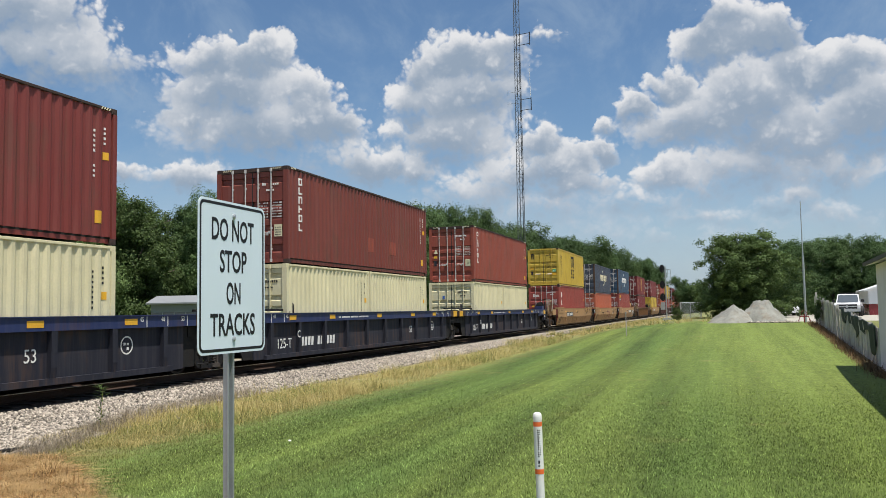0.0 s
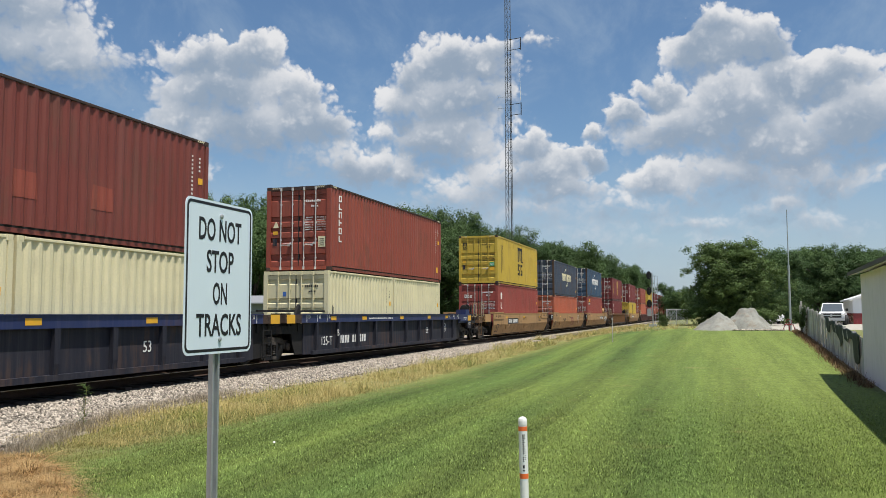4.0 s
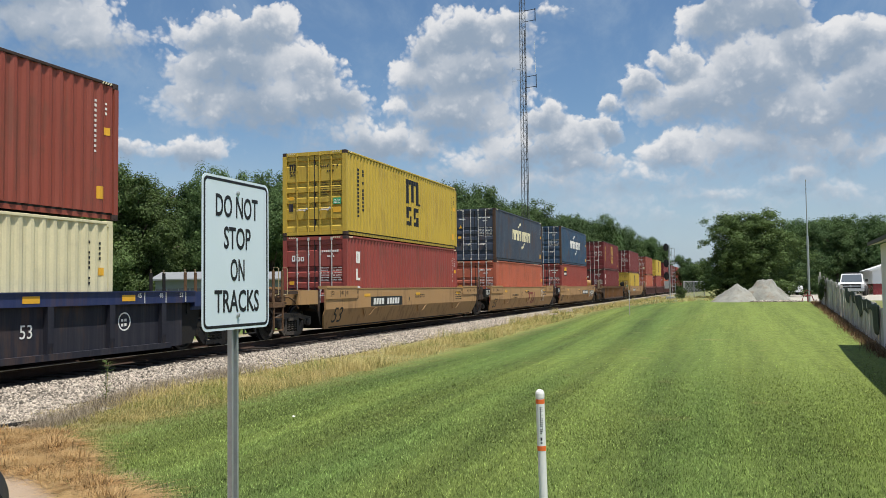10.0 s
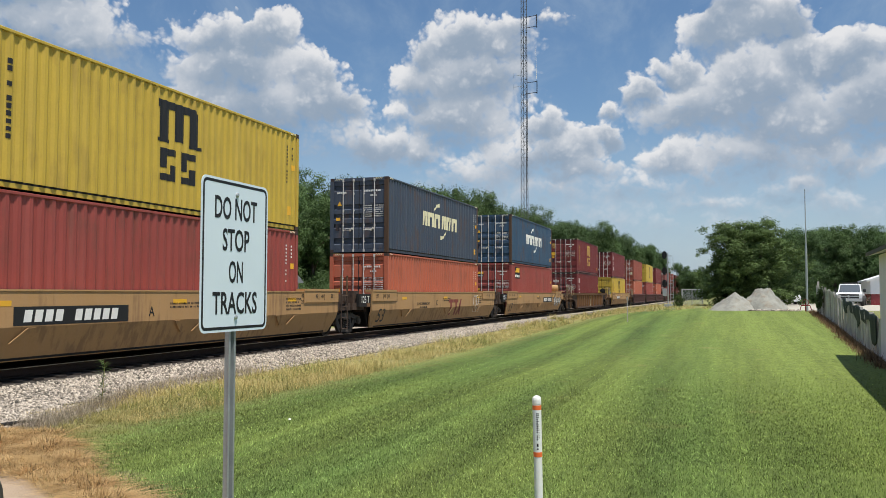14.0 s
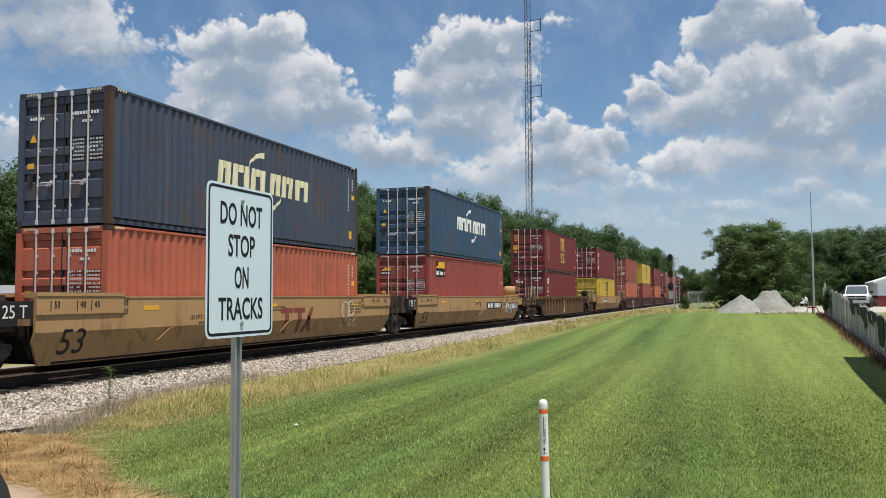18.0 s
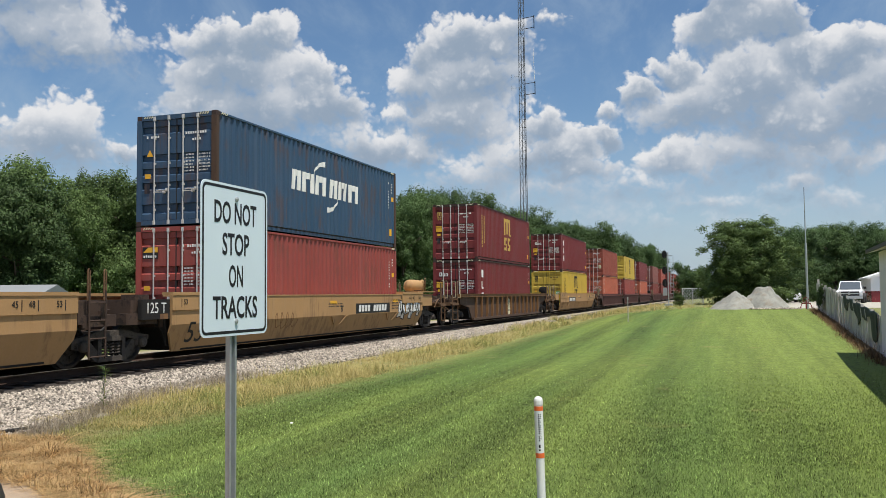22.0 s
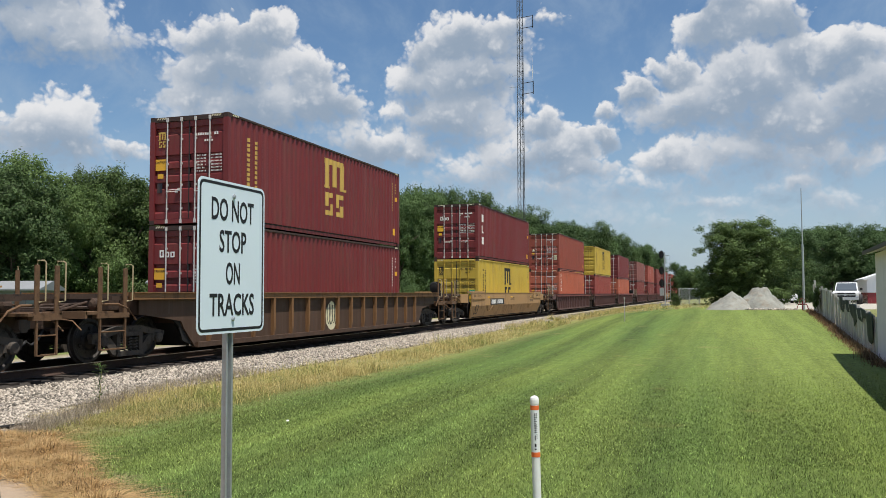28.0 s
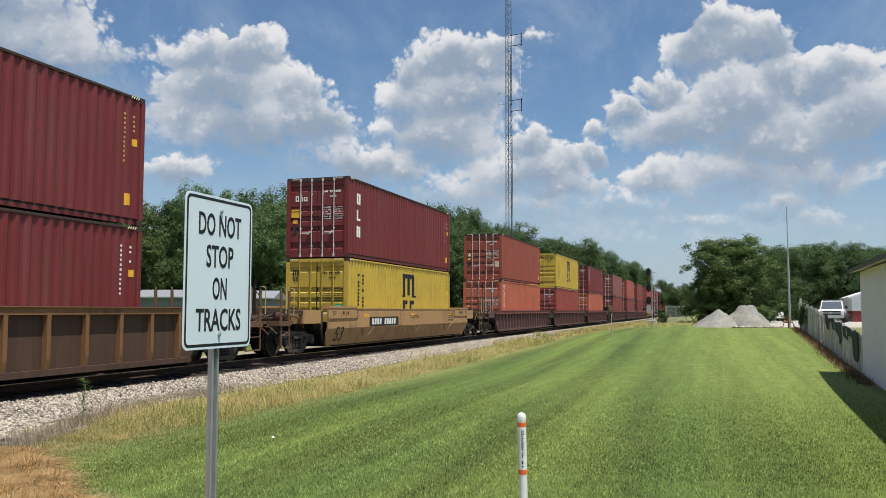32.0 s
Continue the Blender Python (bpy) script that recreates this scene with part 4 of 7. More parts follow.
def stirrup(car, x, y, z0, z1, w, mat):
    """A hanging step of bent flat bar with one rung above it."""
    m = Mesh()
    for s in (-1, 1):
        m.box(x - 0.02, x + 0.02, y + s * w / 2 - 0.02, y + s * w / 2 + 0.02, z0, z1)
    m.box(x - 0.03, x + 0.03, y - w / 2, y + w / 2, z0 - 0.015, z0 + 0.015)
    m.tube([(x, y - w / 2, (z0 + z1) / 2), (x, y + w / 2, (z0 + z1) / 2)], 0.014, 6)
    part("step_iron", m, mat, car, "hanging step iron")


def brake_gear(car, x, y, z):
    """The hand brake: a spoked wheel before a round gear case on a stand, with its chain rod."""
    m = Mesh().tube([(0.27 * math.cos(q * math.pi / 10), 0, 0.27 * math.sin(q * math.pi / 10)) for q in range(21)], 0.022, 6)
    for k in range(3):
        p = math.pi * k / 3
        m.tube([(-0.26 * math.cos(p), 0, -0.26 * math.sin(p)), (0.26 * math.cos(p), 0, 0.26 * math.sin(p))], 0.016, 5)
    m.lathe([(0.05, -0.05), (0.06, 0.05)], (0, 0, 0), "y", 10)
    part("brake_wheel", m, M["steel"], car, "round brake hand wheel", pose(x, y + 0.22, z + 0.10, 0, 0, 20))
    g = Mesh().lathe([(0.05, -0.10), (0.20, -0.08), (0.23, 0.0), (0.20, 0.08), (0.05, 0.10)], (x, y, z + 0.14), "y", 16)
    g.box(x - 0.09, x + 0.09, y - 0.06, y + 0.06, 1.0, z).box(x + 0.10, x + 0.28, y - 0.05, y + 0.05, z - 0.3, z + 0.34, 0.02)
    g.tube([(x + 0.19, y, z + 0.34), (x + 0.22, y + 0.1, z + 0.46), (x + 0.1, y + 0.25, z + 0.5)], 0.018, 6)
    part("brake_stand", g, M["steel"], car, "black gear case of the hand brake")
    part("chain_rod", Mesh().tube([(x + 0.12, y, z - 0.1), (x + 0.2, y - 0.15, 0.8), (x + 0.1, y - 0.4, 0.62)], 0.02, 6), M["steel"], car)


def unit_end(car, end, sign, free, style, top, body, chord, keyed):
    """One end of a well: bulkhead, end frame, and either the coupler platform or the joint with the next unit. Along y, sign points away from the well."""
    def along(p, q):
        return sorted((sign * p, sign * q))
    rusty = {"tan": M["rust_iron"], "rib": M["rust_iron"], "red": M["end_steel"], "blue": M["steel"]}[style]
    dark = M["steel"] if style == "blue" else M["end_steel"]
    part("end_wall", car_meshes["end_wall"], dark, car, "", pose(0, end + sign * 0.1, 0))
    part("end_plate", Mesh().box(-1.24, 1.24, -0.04, 0.04, 0.2, 0.76), M["steel"], car, "", pose(0, end - sign * 0.5, 0))
    # slanted floor plate from the well up over the truck, and its black side gussets
    slope = [(sign * -0.5, 0.20), (sign * -0.46, 0.20), (sign * 0.10, 0.78), (sign * 0.10, 0.86)]
    part("slope_sheet", Mesh().prism(slope if sign < 0 else slope[::-1], -1.24, 1.24, "x"), M["steel"], car, "", pose(0, end, 0))
    arch = [(-0.55, 0.20), (-0.12, 0.34), (0.02, 0.66), (0.22, 0.82), (0.62, 0.88), (0.62, 1.02), (-0.55, 1.02)]
    if style == "blue":
        arch = [(-0.15, 0.20), (0.42, 0.20), (0.58, 0.50), (0.70, 0.92), (0.70, 1.14), (-0.15, 1.14)]
    inset = 0.27 if style == "tan" else 0.17
    for sx in (-1, 1):
        line = [(sign * p, q) for p, q in arch]
        part("gusset", Mesh().prism(line if sign > 0 else line[::-1], -0.02, 0.02, "x"), M["steel"], car, "black arched plate over the wheels", pose(sx * (OUT - inset), end, 0))
    reach = 3.2 if free else 1.45
    m = Mesh().box(-0.40, 0.40, *along(0.16, reach), 0.74, 1.12)
    m.box(-0.52, 0.52, *along(0.16, reach - 0.1), 1.12, 1.16).box(-0.52, 0.52, *along(0.16, reach - 0.1), 0.70, 0.74)
    m.box(-1.38, 1.38, *along(0.16, 0.30), 0.90, top - 0.10).box(-1.38, 1.38, *along(0.80, 0.92), 0.96, 1.16)
    part("end_frame", m, dark, car, "", pose(0, end, 0))
    if free:
        deck = 1.02
        part("end_platform", Mesh().box(-1.45, 1.45, *along(2.35, 3.16), deck, deck + 0.06).box(-1.45, 1.45, *along(3.12, 3.18), deck - 0.08, deck + 0.07), rusty, car, "steel grating end platform", pose(0, end, 0))
        # long beams of the end deck
        for sx in (-1, 1):
            part("deck_beam", Mesh().box(sx * 0.85 - 0.06, sx * 0.85 + 0.06, *along(0.2, 3.0), top - 0.14, top - 0.04).box(sx * 1.30 - 0.05, sx * 1.30 + 0.05, *along(0.2, 2.3), top - 0.17, top - 0.08), dark, car, "", pose(0, end, 0))
            part("end_box", Mesh().box(sx * 1.12 - 0.28, sx * 1.12 + 0.28, *along(0.30, 2.25 if style == "blue" else 1.50), 0.98, top - 0.06, 0.03), body if style != "blue" else M["carblue"], car, "", pose(0, end, 0))
            first, last = {"tan": (2.56, 3.05), "blue": (2.5, 3.05)}.get(style, (2.0, 2.75))
            for yy in (first, last):
                end_post(car, sx * 1.44, end + sign * yy, 0.96, top + 0.50, rusty, M["ivory_rod"])
            stirrup(car, sx * 1.44, end + sign * (first + last) / 2, 0.30, 1.02, last - first, rusty)
            part("side_step", Mesh().box(sx * 1.44 - 0.10, sx * 1.44 + 0.03, *along(first - 0.1, last + 0.1), 0.94, 1.04), rusty, car, "", pose(0, end, 0))
            part("air_pipe", Mesh().tube([(sx * 1.30, sign * 2.6, 1.22), (sx * 1.42, sign * 2.2, 1.22), (sx * 1.44, sign * 1.9, 1.12), (sx * 1.44, sign * 1.66, 0.88)], 0.026, 8), rusty, car, "", pose(0, end, 0))
        for xx, zz in ((-0.55, 1.20), (0.62, 1.26), (0.2, 1.22)):
            part("brake_pipe", Mesh().tube([(xx, sign * 0.3, zz), (xx, sign * 2.2, zz), (xx * 0.8, sign * 3.0, zz - 0.2)], 0.028, 6), dark, car, "", pose(0, end, 0))
        part("valve_body", Mesh().box(0.75, 1.10, *along(1.75, 2.05), 1.10, 1.34, 0.04).lathe([(0.05, -0.14), (0.12, -0.10), (0.12, 0.10), (0.05, 0.14)], (0.92, sign * 2.3, 1.22), "y", 12), dark, car, "", pose(0, end, 0))
        m = Mesh().box(-0.12, 0.12, *along(3.1, 3.48), 0.72, 0.92)
        m.box(-0.2, 0.16, *along(3.28, 3.52), 0.66, 0.98, 0.03)
        part("coupler", m, M["steel"], car, "rusty knuckle coupler", pose(0, end, 0))
        part("uncoupling_rod", Mesh().tube([(0.0, sign * 3.35, 0.95), (0.5, sign * 3.28, 0.98), (1.2, sign * 3.24, 0.90), (1.42, sign * 3.24, 0.72)], 0.016, 6), rusty, car, "", pose(0, end, 0))
        part("air_hose", Mesh().tube([(0.35, sign * 3.1, 0.72), (0.34, sign * 3.22, 0.52), (0.30, sign * 3.36, 0.42), (0.28, sign * 3.5, 0.50)], 0.028, 6), M["rubber"], car, "black rubber air hose", pose(0, end, 0))
        if sign > 0 and style in ("blue", "rib", "red"):
            brake_gear(car, 0.95, end + 2.85, top + 0.12)
        if style == "blue" and sign > 0:
            part("end_card", Mesh().box(OUT - 0.06, OUT + 0.02, *along(1.62, 2.14), 0.70, 1.06), M["cargrey"], car, "grey data card", pose(0, end, 0))
            side_mark(car, bars(rng_car, 8, 3, 0.36, 0.14, 0.35), end + 1.88, 0.96, M["white"], OUT + 0.021)
            part("rail_end", Mesh().box(OUT - 0.30, OUT, 0.3, 2.28, 1.06, top - 0.02), chord, car, "blue top rail over the truck", pose(0, end, 0))
            side_mark(car, [[(-0.30, -0.13), (0.30, -0.13), (0.30, 0.13), (-0.30, 0.13)]], end + 1.92, 1.22, M["mark_yellow"], OUT + 0.001)
            side_mark(car, bars(rng_car, 10, 2, 0.6, 0.14, 0.35), end + 1.15, 1.22, M["white"], OUT + 0.001)
            part("deck_chest", Mesh().box(0.9, 1.42, 1.5, 2.2, top - 0.02, top + 0.22, 0.03), chord, car, "blue steel chest", pose(0, end, 0))
        if sign > 0 and style == "tan" and near_solo(car):
            part("air_tank", Mesh().lathe([(0.05, -0.62), (0.2, -0.57), (0.27, -0.48), (0.27, 0.48), (0.2, 0.57), (0.05, 0.62)], (0.75, end + 0.95, top + 0.34), "y", 24).done("air_tank", True), chord, car, "round air tank on the end deck")
            part("tank_deck", Mesh().box(-1.46, 1.46, -0.4, 1.75, top + 0.075, top + 0.11), chord, car, "", pose(0, end, 0))
            part("tank_saddle", Mesh().box(0.55, 0.95, 0.5, 1.4, top + 0.11, top + 0.2), dark, car, "", pose(0, end, 0))
            wheel = Mesh().tube([(0.27 * math.cos(q * math.pi / 10), 0, 0.27 * math.sin(q * math.pi / 10)) for q in range(21)], 0.024, 6)
            for k in range(3):
                wheel.tube([(-0.26 * math.cos(math.pi * k / 3), 0, -0.26 * math.sin(math.pi * k / 3)), (0.26 * math.cos(math.pi * k / 3), 0, 0.26 * math.sin(math.pi * k / 3))], 0.018, 5)
            part("brake_wheel", wheel, M["rust_iron"], car, "rusty round brake hand wheel", pose(1.0, end + 1.72, top + 0.42, 0, 0, -70))
            part("brake_stand", Mesh().lathe([(0.06, -0.08), (0.19, -0.06), (0.21, 0.0), (0.19, 0.06), (0.06, 0.08)], (0.88, end + 1.66, top + 0.42), "x", 14).box(0.8, 0.96, end + 1.58, end + 1.74, top + 0.1, top + 0.3), chord, car)
    if free or sign > 0:
        truck(car, end + sign * ((1.70 if style == "blue" else 1.42) if free else 1.45), keyed)
    dark_rust = M["end_steel"]
    if not free:
        # joint with the next unit: cross beams, bearing arms, ladder and grab irons
        for sx in (-1, 1):
            part("side_bearing", Mesh().box(-0.16, 0.16, *along(0.3, 1.30), 0.84, 1.08, 0.03), dark, car, "", pose(sx * 1.20, end, 0))
            part("deck_box", Mesh().box(-0.30, 0.30, *along(0.34, 1.10), 1.08, top - 0.10, 0.03), dark, car, "rust-stained end box", pose(sx * 1.0, end, 0))
        if sign > 0:
            for sx in (-1, 1):
                ladder(car, sx * 1.45, end + 0.62, 0.2, top + (0.02 if style == "blue" else 0.1), dark, 0.46)
                if style != "blue":
                    hoop(car, sx * 1.43, end + 0.39, top - 0.1, 0.06, 0.60, rusty if style == "tan" else dark)
                    hoop(car, sx * 1.43, end + 0.85, top - 0.1, 0.06, 0.60, rusty if style == "tan" else dark)
            part("hose", Mesh().tube([(0.5, -0.2, 0.95), (0.62, 0.3, 0.62), (0.6, 0.9, 0.55), (0.62, 1.6, 0.66), (0.5, 2.2, 0.95)], 0.028, 6), M["rubber"], car, "black brake hose", pose(0, end, 0))
        else:
            part("valve_box", Mesh().box(0.7, 1.15, -0.75, -0.3, top - 0.28, top + 0.02, 0.04), dark, car, "", pose(0, end, 0))
        if style == "blue":
            # blue top rail runs on over the joint, with large reflectors; black guide fins and a bar on the deck
            for sx in (-1, 1):
                part("rail_end", Mesh().box(OUT - 0.24, OUT, *along(0.30, 1.32), top - 0.27, top - 0.02), dark_rust, car, "", pose(0 if sx > 0 else -2 * OUT + 0.24, end, 0))
            side_mark(car, [[(-0.26, -0.13), (0.26, -0.13), (0.26, 0.13), (-0.26, 0.13)]], end + sign * 0.98, top - 0.15, M["mark_yellow"], OUT + 0.001)
            if sign < 0:
                for yy in (0.1, 2.5):
                    fin = [(yy - 0.16, top), (yy + 0.16, top), (yy + 0.16, top + 0.24), (yy + 0.06, top + 0.30)]
                    part("guide_fin", Mesh().prism(fin, 1.10, 1.18, "x"), M["steel"], car, "", pose(0, end, 0))
                part("deck_bar", Mesh().box(1.02, 1.10, -2.2, 2.6, top + 0.06, top + 0.12), dark, car, "", pose(0, end, 0))


def near_solo(car):
    """The three-unit tan car carries its air tank at the far end."""
    return car.location.y < 80


def well_unit(car, c, style, near_end, far_end):
    """One well about the middle y = c. near_end, far_end: True where the unit ends the car (coupler), False where it joins its neighbour."""
    top = {"tan": 1.47, "rib": 1.47, "red": 1.40, "blue": 1.43}[style]
    low = 0.18
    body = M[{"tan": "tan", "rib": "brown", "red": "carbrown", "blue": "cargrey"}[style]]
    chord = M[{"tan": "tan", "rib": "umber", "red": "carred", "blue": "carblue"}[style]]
    a, b = c - HALF_WELL, c + HALF_WELL
    for sx in (1, -1):
        if style == "tan":
            key = "tan_side"
            if key not in car_meshes:
                m = Mesh()
                L2 = HALF_WELL
                # upper plate, knuckle, lower plate leaning inwards, cut back at both ends
                m.prism([(-L2, 0.80), (L2, 0.80), (L2, top - 0.03), (-L2, top - 0.03)], OUT - 0.05, OUT, "x")
                lo = [(-L2 + 0.3, low), (L2 - 0.3, low), (L2, 0.62), (L2, 0.80), (-L2, 0.80), (-L2, 0.62)]
                i = len(m.v)
                for inset in (0.0, 0.05):
                    for y, z in lo:
                        m.v.append((OUT - inset - (0.80 - z) * 0.36, y, z))
                m.f += [tuple(range(i, i + 6)), tuple(reversed(range(i + 6, i + 12)))]
                m.f += [(i + j, i + 6 + j, i + 6 + (j + 1) % 6, i + (j + 1) % 6) for j in range(6)]
                car_meshes[key] = m.done("side_panel")
                cm = Mesh().box(OUT - 0.24, OUT + 0.015, -L2, L2, top - 0.03, top)
                car_meshes["tan_chord"] = cm.done("top_chord")
                e = Mesh().box(OUT - 0.26, OUT + 0.045, -1.15, 1.15, top + 0.002, top + 0.07)
                e.prism([(-1.15, top - 0.34), (1.15, top - 0.34), (1.15, top), (-1.15, top)], OUT + 0.002, OUT + 0.03, "x")
                car_meshes["tan_guide"] = e.done("end_guide")
            part("side_panel", car_meshes["tan_side"], body, car, "", Matrix.Translation((0, c, 0)) if sx > 0 else pose(0, c, 0, 0, 0, 180))
            part("top_chord", car_meshes["tan_chord"], chord, car, "", Matrix.Translation((0, c, 0)) if sx > 0 else pose(0, c, 0, 0, 0, 180))
            for yy in (a + 1.15, b - 1.15):
                part("end_guide", car_meshes["tan_guide"], body, car, "end guide plate", pose(0, yy, 0) if sx > 0 else pose(0, yy, 0, 0, 0, 180))
        else:
            key = style + "_side"
            pitch = {"rib": 1.03, "red": 0.83, "blue": 1.65}[style]
            ch = {"rib": 0.16, "red": 0.20, "blue": 0.27}[style]
            if key not in car_meshes:
                L2 = HALF_WELL
                m = Mesh()
                far = 1.5 if style == "rib" else 0.0
                m.prism([(-L2 + 0.55, low), (L2 - 0.55, low), (L2 - 0.12, 0.62), (L2, 0.80), (L2 + far, 1.0), (L2 + far, top - ch), (-L2 - far, top - ch), (-L2 - far, 1.0), (-L2, 0.80), (-L2 + 0.12, 0.62)] if far else
                        [(-L2 + 0.55, low), (L2 - 0.55, low), (L2 - 0.12, 0.62), (L2, 0.80), (L2, top - ch), (-L2, top - ch), (-L2, 0.80), (-L2 + 0.12, 0.62)], OUT - 0.16, OUT - 0.11, "x")
                ends = L2 + 0.3 + far
                if style == "blue":
                    m = Mesh().prism([(-L2 + 0.04, low), (L2 - 0.04, low), (L2 - 0.04, top - ch), (-L2 + 0.04, top - ch)], OUT - 0.16, OUT - 0.11, "x")
                car_meshes[key] = m.done("side_panel")
                m = Mesh().box(OUT - 0.24, OUT, -ends, ends, top - ch, top - 0.02)
                m.box(OUT - 0.26, OUT + 0.03, -ends, ends, top - 0.02, top)
                car_meshes[style + "_chord"] = m.done("top_chord")
                m = Mesh().prism([(-L2 + 0.55, low - 0.02), (L2 - 0.55, low - 0.02), (L2 - 0.55, low + 0.10), (-L2 + 0.55, low + 0.10)], OUT - 0.2, OUT - 0.02, "x")
                car_meshes[style + "_sill"] = m.done("side_sill")
                w = 0.05 if style != "blue" else 0.075
                post = Mesh().prism([(OUT - 0.112, low + 0.10), (OUT - 0.03, low + 0.10), (OUT - 0.002, low + 0.3), (OUT - 0.002, top - ch), (OUT - 0.112, top - ch)], -w, w, "y")
                car_meshes[style + "_post"] = post.done("side_post")
            here = pose(0, c, 0) if sx > 0 else pose(0, c, 0, 0, 0, 180)
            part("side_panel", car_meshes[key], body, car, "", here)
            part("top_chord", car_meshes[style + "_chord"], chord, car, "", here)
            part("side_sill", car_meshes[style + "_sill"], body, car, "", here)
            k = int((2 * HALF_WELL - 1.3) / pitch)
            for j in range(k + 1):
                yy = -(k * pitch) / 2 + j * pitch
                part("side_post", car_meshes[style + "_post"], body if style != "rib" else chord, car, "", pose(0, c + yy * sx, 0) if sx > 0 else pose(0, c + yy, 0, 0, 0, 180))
    if "floor" not in car_meshes:
        m = Mesh()
        for j in range(7):
            y = -HALF_WELL + 0.8 + j * (2 * HALF_WELL - 1.6) / 6
            m.box(-1.22, 1.22, y - 0.2, y + 0.2, 0.22, 0.33)
        m.box(-1.3, -1.22, -HALF_WELL + 0.6, HALF_WELL - 0.6, 0.2, 0.36).box(1.22, 1.3, -HALF_WELL + 0.6, HALF_WELL - 0.6, 0.2, 0.36)
        car_meshes["floor"] = m.done("well_floor")
        car_meshes["end_wall"] = Mesh().box(-1.3, 1.3, -0.06, 0.06, 0.75, 1.38).done("end_wall")
    part("well_floor", car_meshes["floor"], M["steel"], car, "", pose(0, c, 0))
    for end, sign, free in ((a, -1, near_end), (b, 1, far_end)):
        unit_end(car, end, sign, free, style, top, body, chord, car.location.y + c < 190)
    x = OUT + 0.031 if style == "tan" else OUT + 0.001
    if style == "tan":
        ends = ((a + 1.15, 1), (b - 1.15, -1))
        for yy, s in ends:
            for t, at in (("53", 0.38), ("48", 1.04), ("45", 1.42)):
                side_text(car, t, 0.17, yy + s * (at - 1.15 + 0.1), top - 0.16, M["black"], x)
                side_mark(car, [[(-0.01, -0.1), (0.01, -0.1), (0.01, 0.1), (-0.01, 0.1)]], yy + s * (at - 1.15 - 0.05), top - 0.18, M["black"], x)
            side_text(car, "40", 0.17, yy + s * 1.22, top - 0.14, M["black"], OUT)
            side_text(car, "20", 0.17, yy + s * 1.22, top - 0.32, M["black"], OUT)
        number = part("lettering", letters("53", 0.74, 0.004, "CENTER", 1.0), M["black"], car, "dark stencilled number", pose(OUT - 0.085 + 0.012, a + 0.98, 0.58) @ pose(0, 0, 0, 0, -math.degrees(math.atan(0.36)) * -1, 0) @ TO_RIGHT)
        plate = {1: a + 5.0, 2: None, 3: c + 3.2}.get(1 + sum(car.location.y + c > q for q in (80, 100)) if car.location.y + c < 115 else 1)
        if plate:
            side_mark(car, [[(-1.5, -0.17), (1.5, -0.17), (1.5, 0.17), (-1.5, 0.17)]], plate, 0.99, M["black"], OUT)
            side_mark(car, [[(-1.28 + 0.25 * j, -0.11), (-1.10 + 0.25 * j, -0.11), (-1.06 + 0.25 * j, 0.11), (-1.24 + 0.25 * j, 0.11)] for j in range(10) if j != 4], plate, 0.99, M["white"], OUT + 0.003)
        for yy in (a + 3.2, c, b - 3.0):
            side_mark(car, [[(-0.25, -0.05), (0.25, -0.05), (0.25, 0.05), (-0.25, 0.05)]], yy, 1.22, M["mark_yellow"], OUT)
        side_mark(car, bars(rng_car, 24, 2, 1.1, 0.16, 0.4), c + 0.2, 1.15, M["black"], OUT)
        if not near_end:
            part("limit_plate", Mesh().box(OUT - 0.16, OUT - 0.02, a - 0.98, a - 0.02, 0.94, 1.38, 0.02), M["steel"], car, "black plate with a white weight limit")
            side_text(car, "125 T", 0.33, a - 0.52, 1.18, M["white"], OUT - 0.02)
            side_mark(car, [[(-0.14, -0.06), (0.14, -0.06), (0.14, 0.06), (-0.14, 0.06)]], a - 0.24, 1.0, M["umber"], OUT - 0.018)
        side_mark(car, bars(rng_car, 16, 4, 0.9, 0.4, 0.4), b - 2.9, 1.12, M["black"], OUT)
        if 80 < car.location.y + c < 100:
            red = [[(-0.95, 0.22), (-0.25, 0.22), (-0.25, 0.36), (-0.95, 0.36)], [(-0.72, -0.36), (-0.5, -0.36), (-0.5, 0.22), (-0.72, 0.22)],
                   [(-0.2, 0.22), (0.45, 0.22), (0.45, 0.36), (-0.2, 0.36)], [(0.02, -0.36), (0.24, -0.36), (0.24, 0.22), (0.02, 0.22)],
                   [(0.36, -0.36), (0.55, -0.36), (0.98, 0.36), (0.79, 0.36)], [(0.79, -0.36), (0.98, -0.36), (0.66, 0.2), (0.55, 0.06)]]
            tan_mark(car, red, c + 1.4, 0.78, M["mark_red"])
            tan_mark(car, arc(0, 0, 0.27, 0, 360, 0.025, 0.025, 18) + arc(0.4, 0.05, 0.24, 0, 360, 0.025, 0.025, 18), c + 4.6, 1.02, M["white"])
            tan_mark(car, scrawl(2, 1.1, 0.28, 4, 0.02), c + 4.9, 0.62, M["white"])
            side_text(car, "C", 0.34, c - 1.2, 1.0, M["black"], OUT)
            side_text(car, "LD LMT 118,200 PER UNIT", 0.15, c - 2.9, 0.98, M["black"], OUT)
            side_text(car, "20 FT CONTAINER LIMIT", 0.09, c - 2.9, 0.84, M["black"], OUT)
        if 60 < car.location.y + c < 80:
            side_text(car, "A", 0.30, c - 1.0, 1.0, M["black"], OUT)
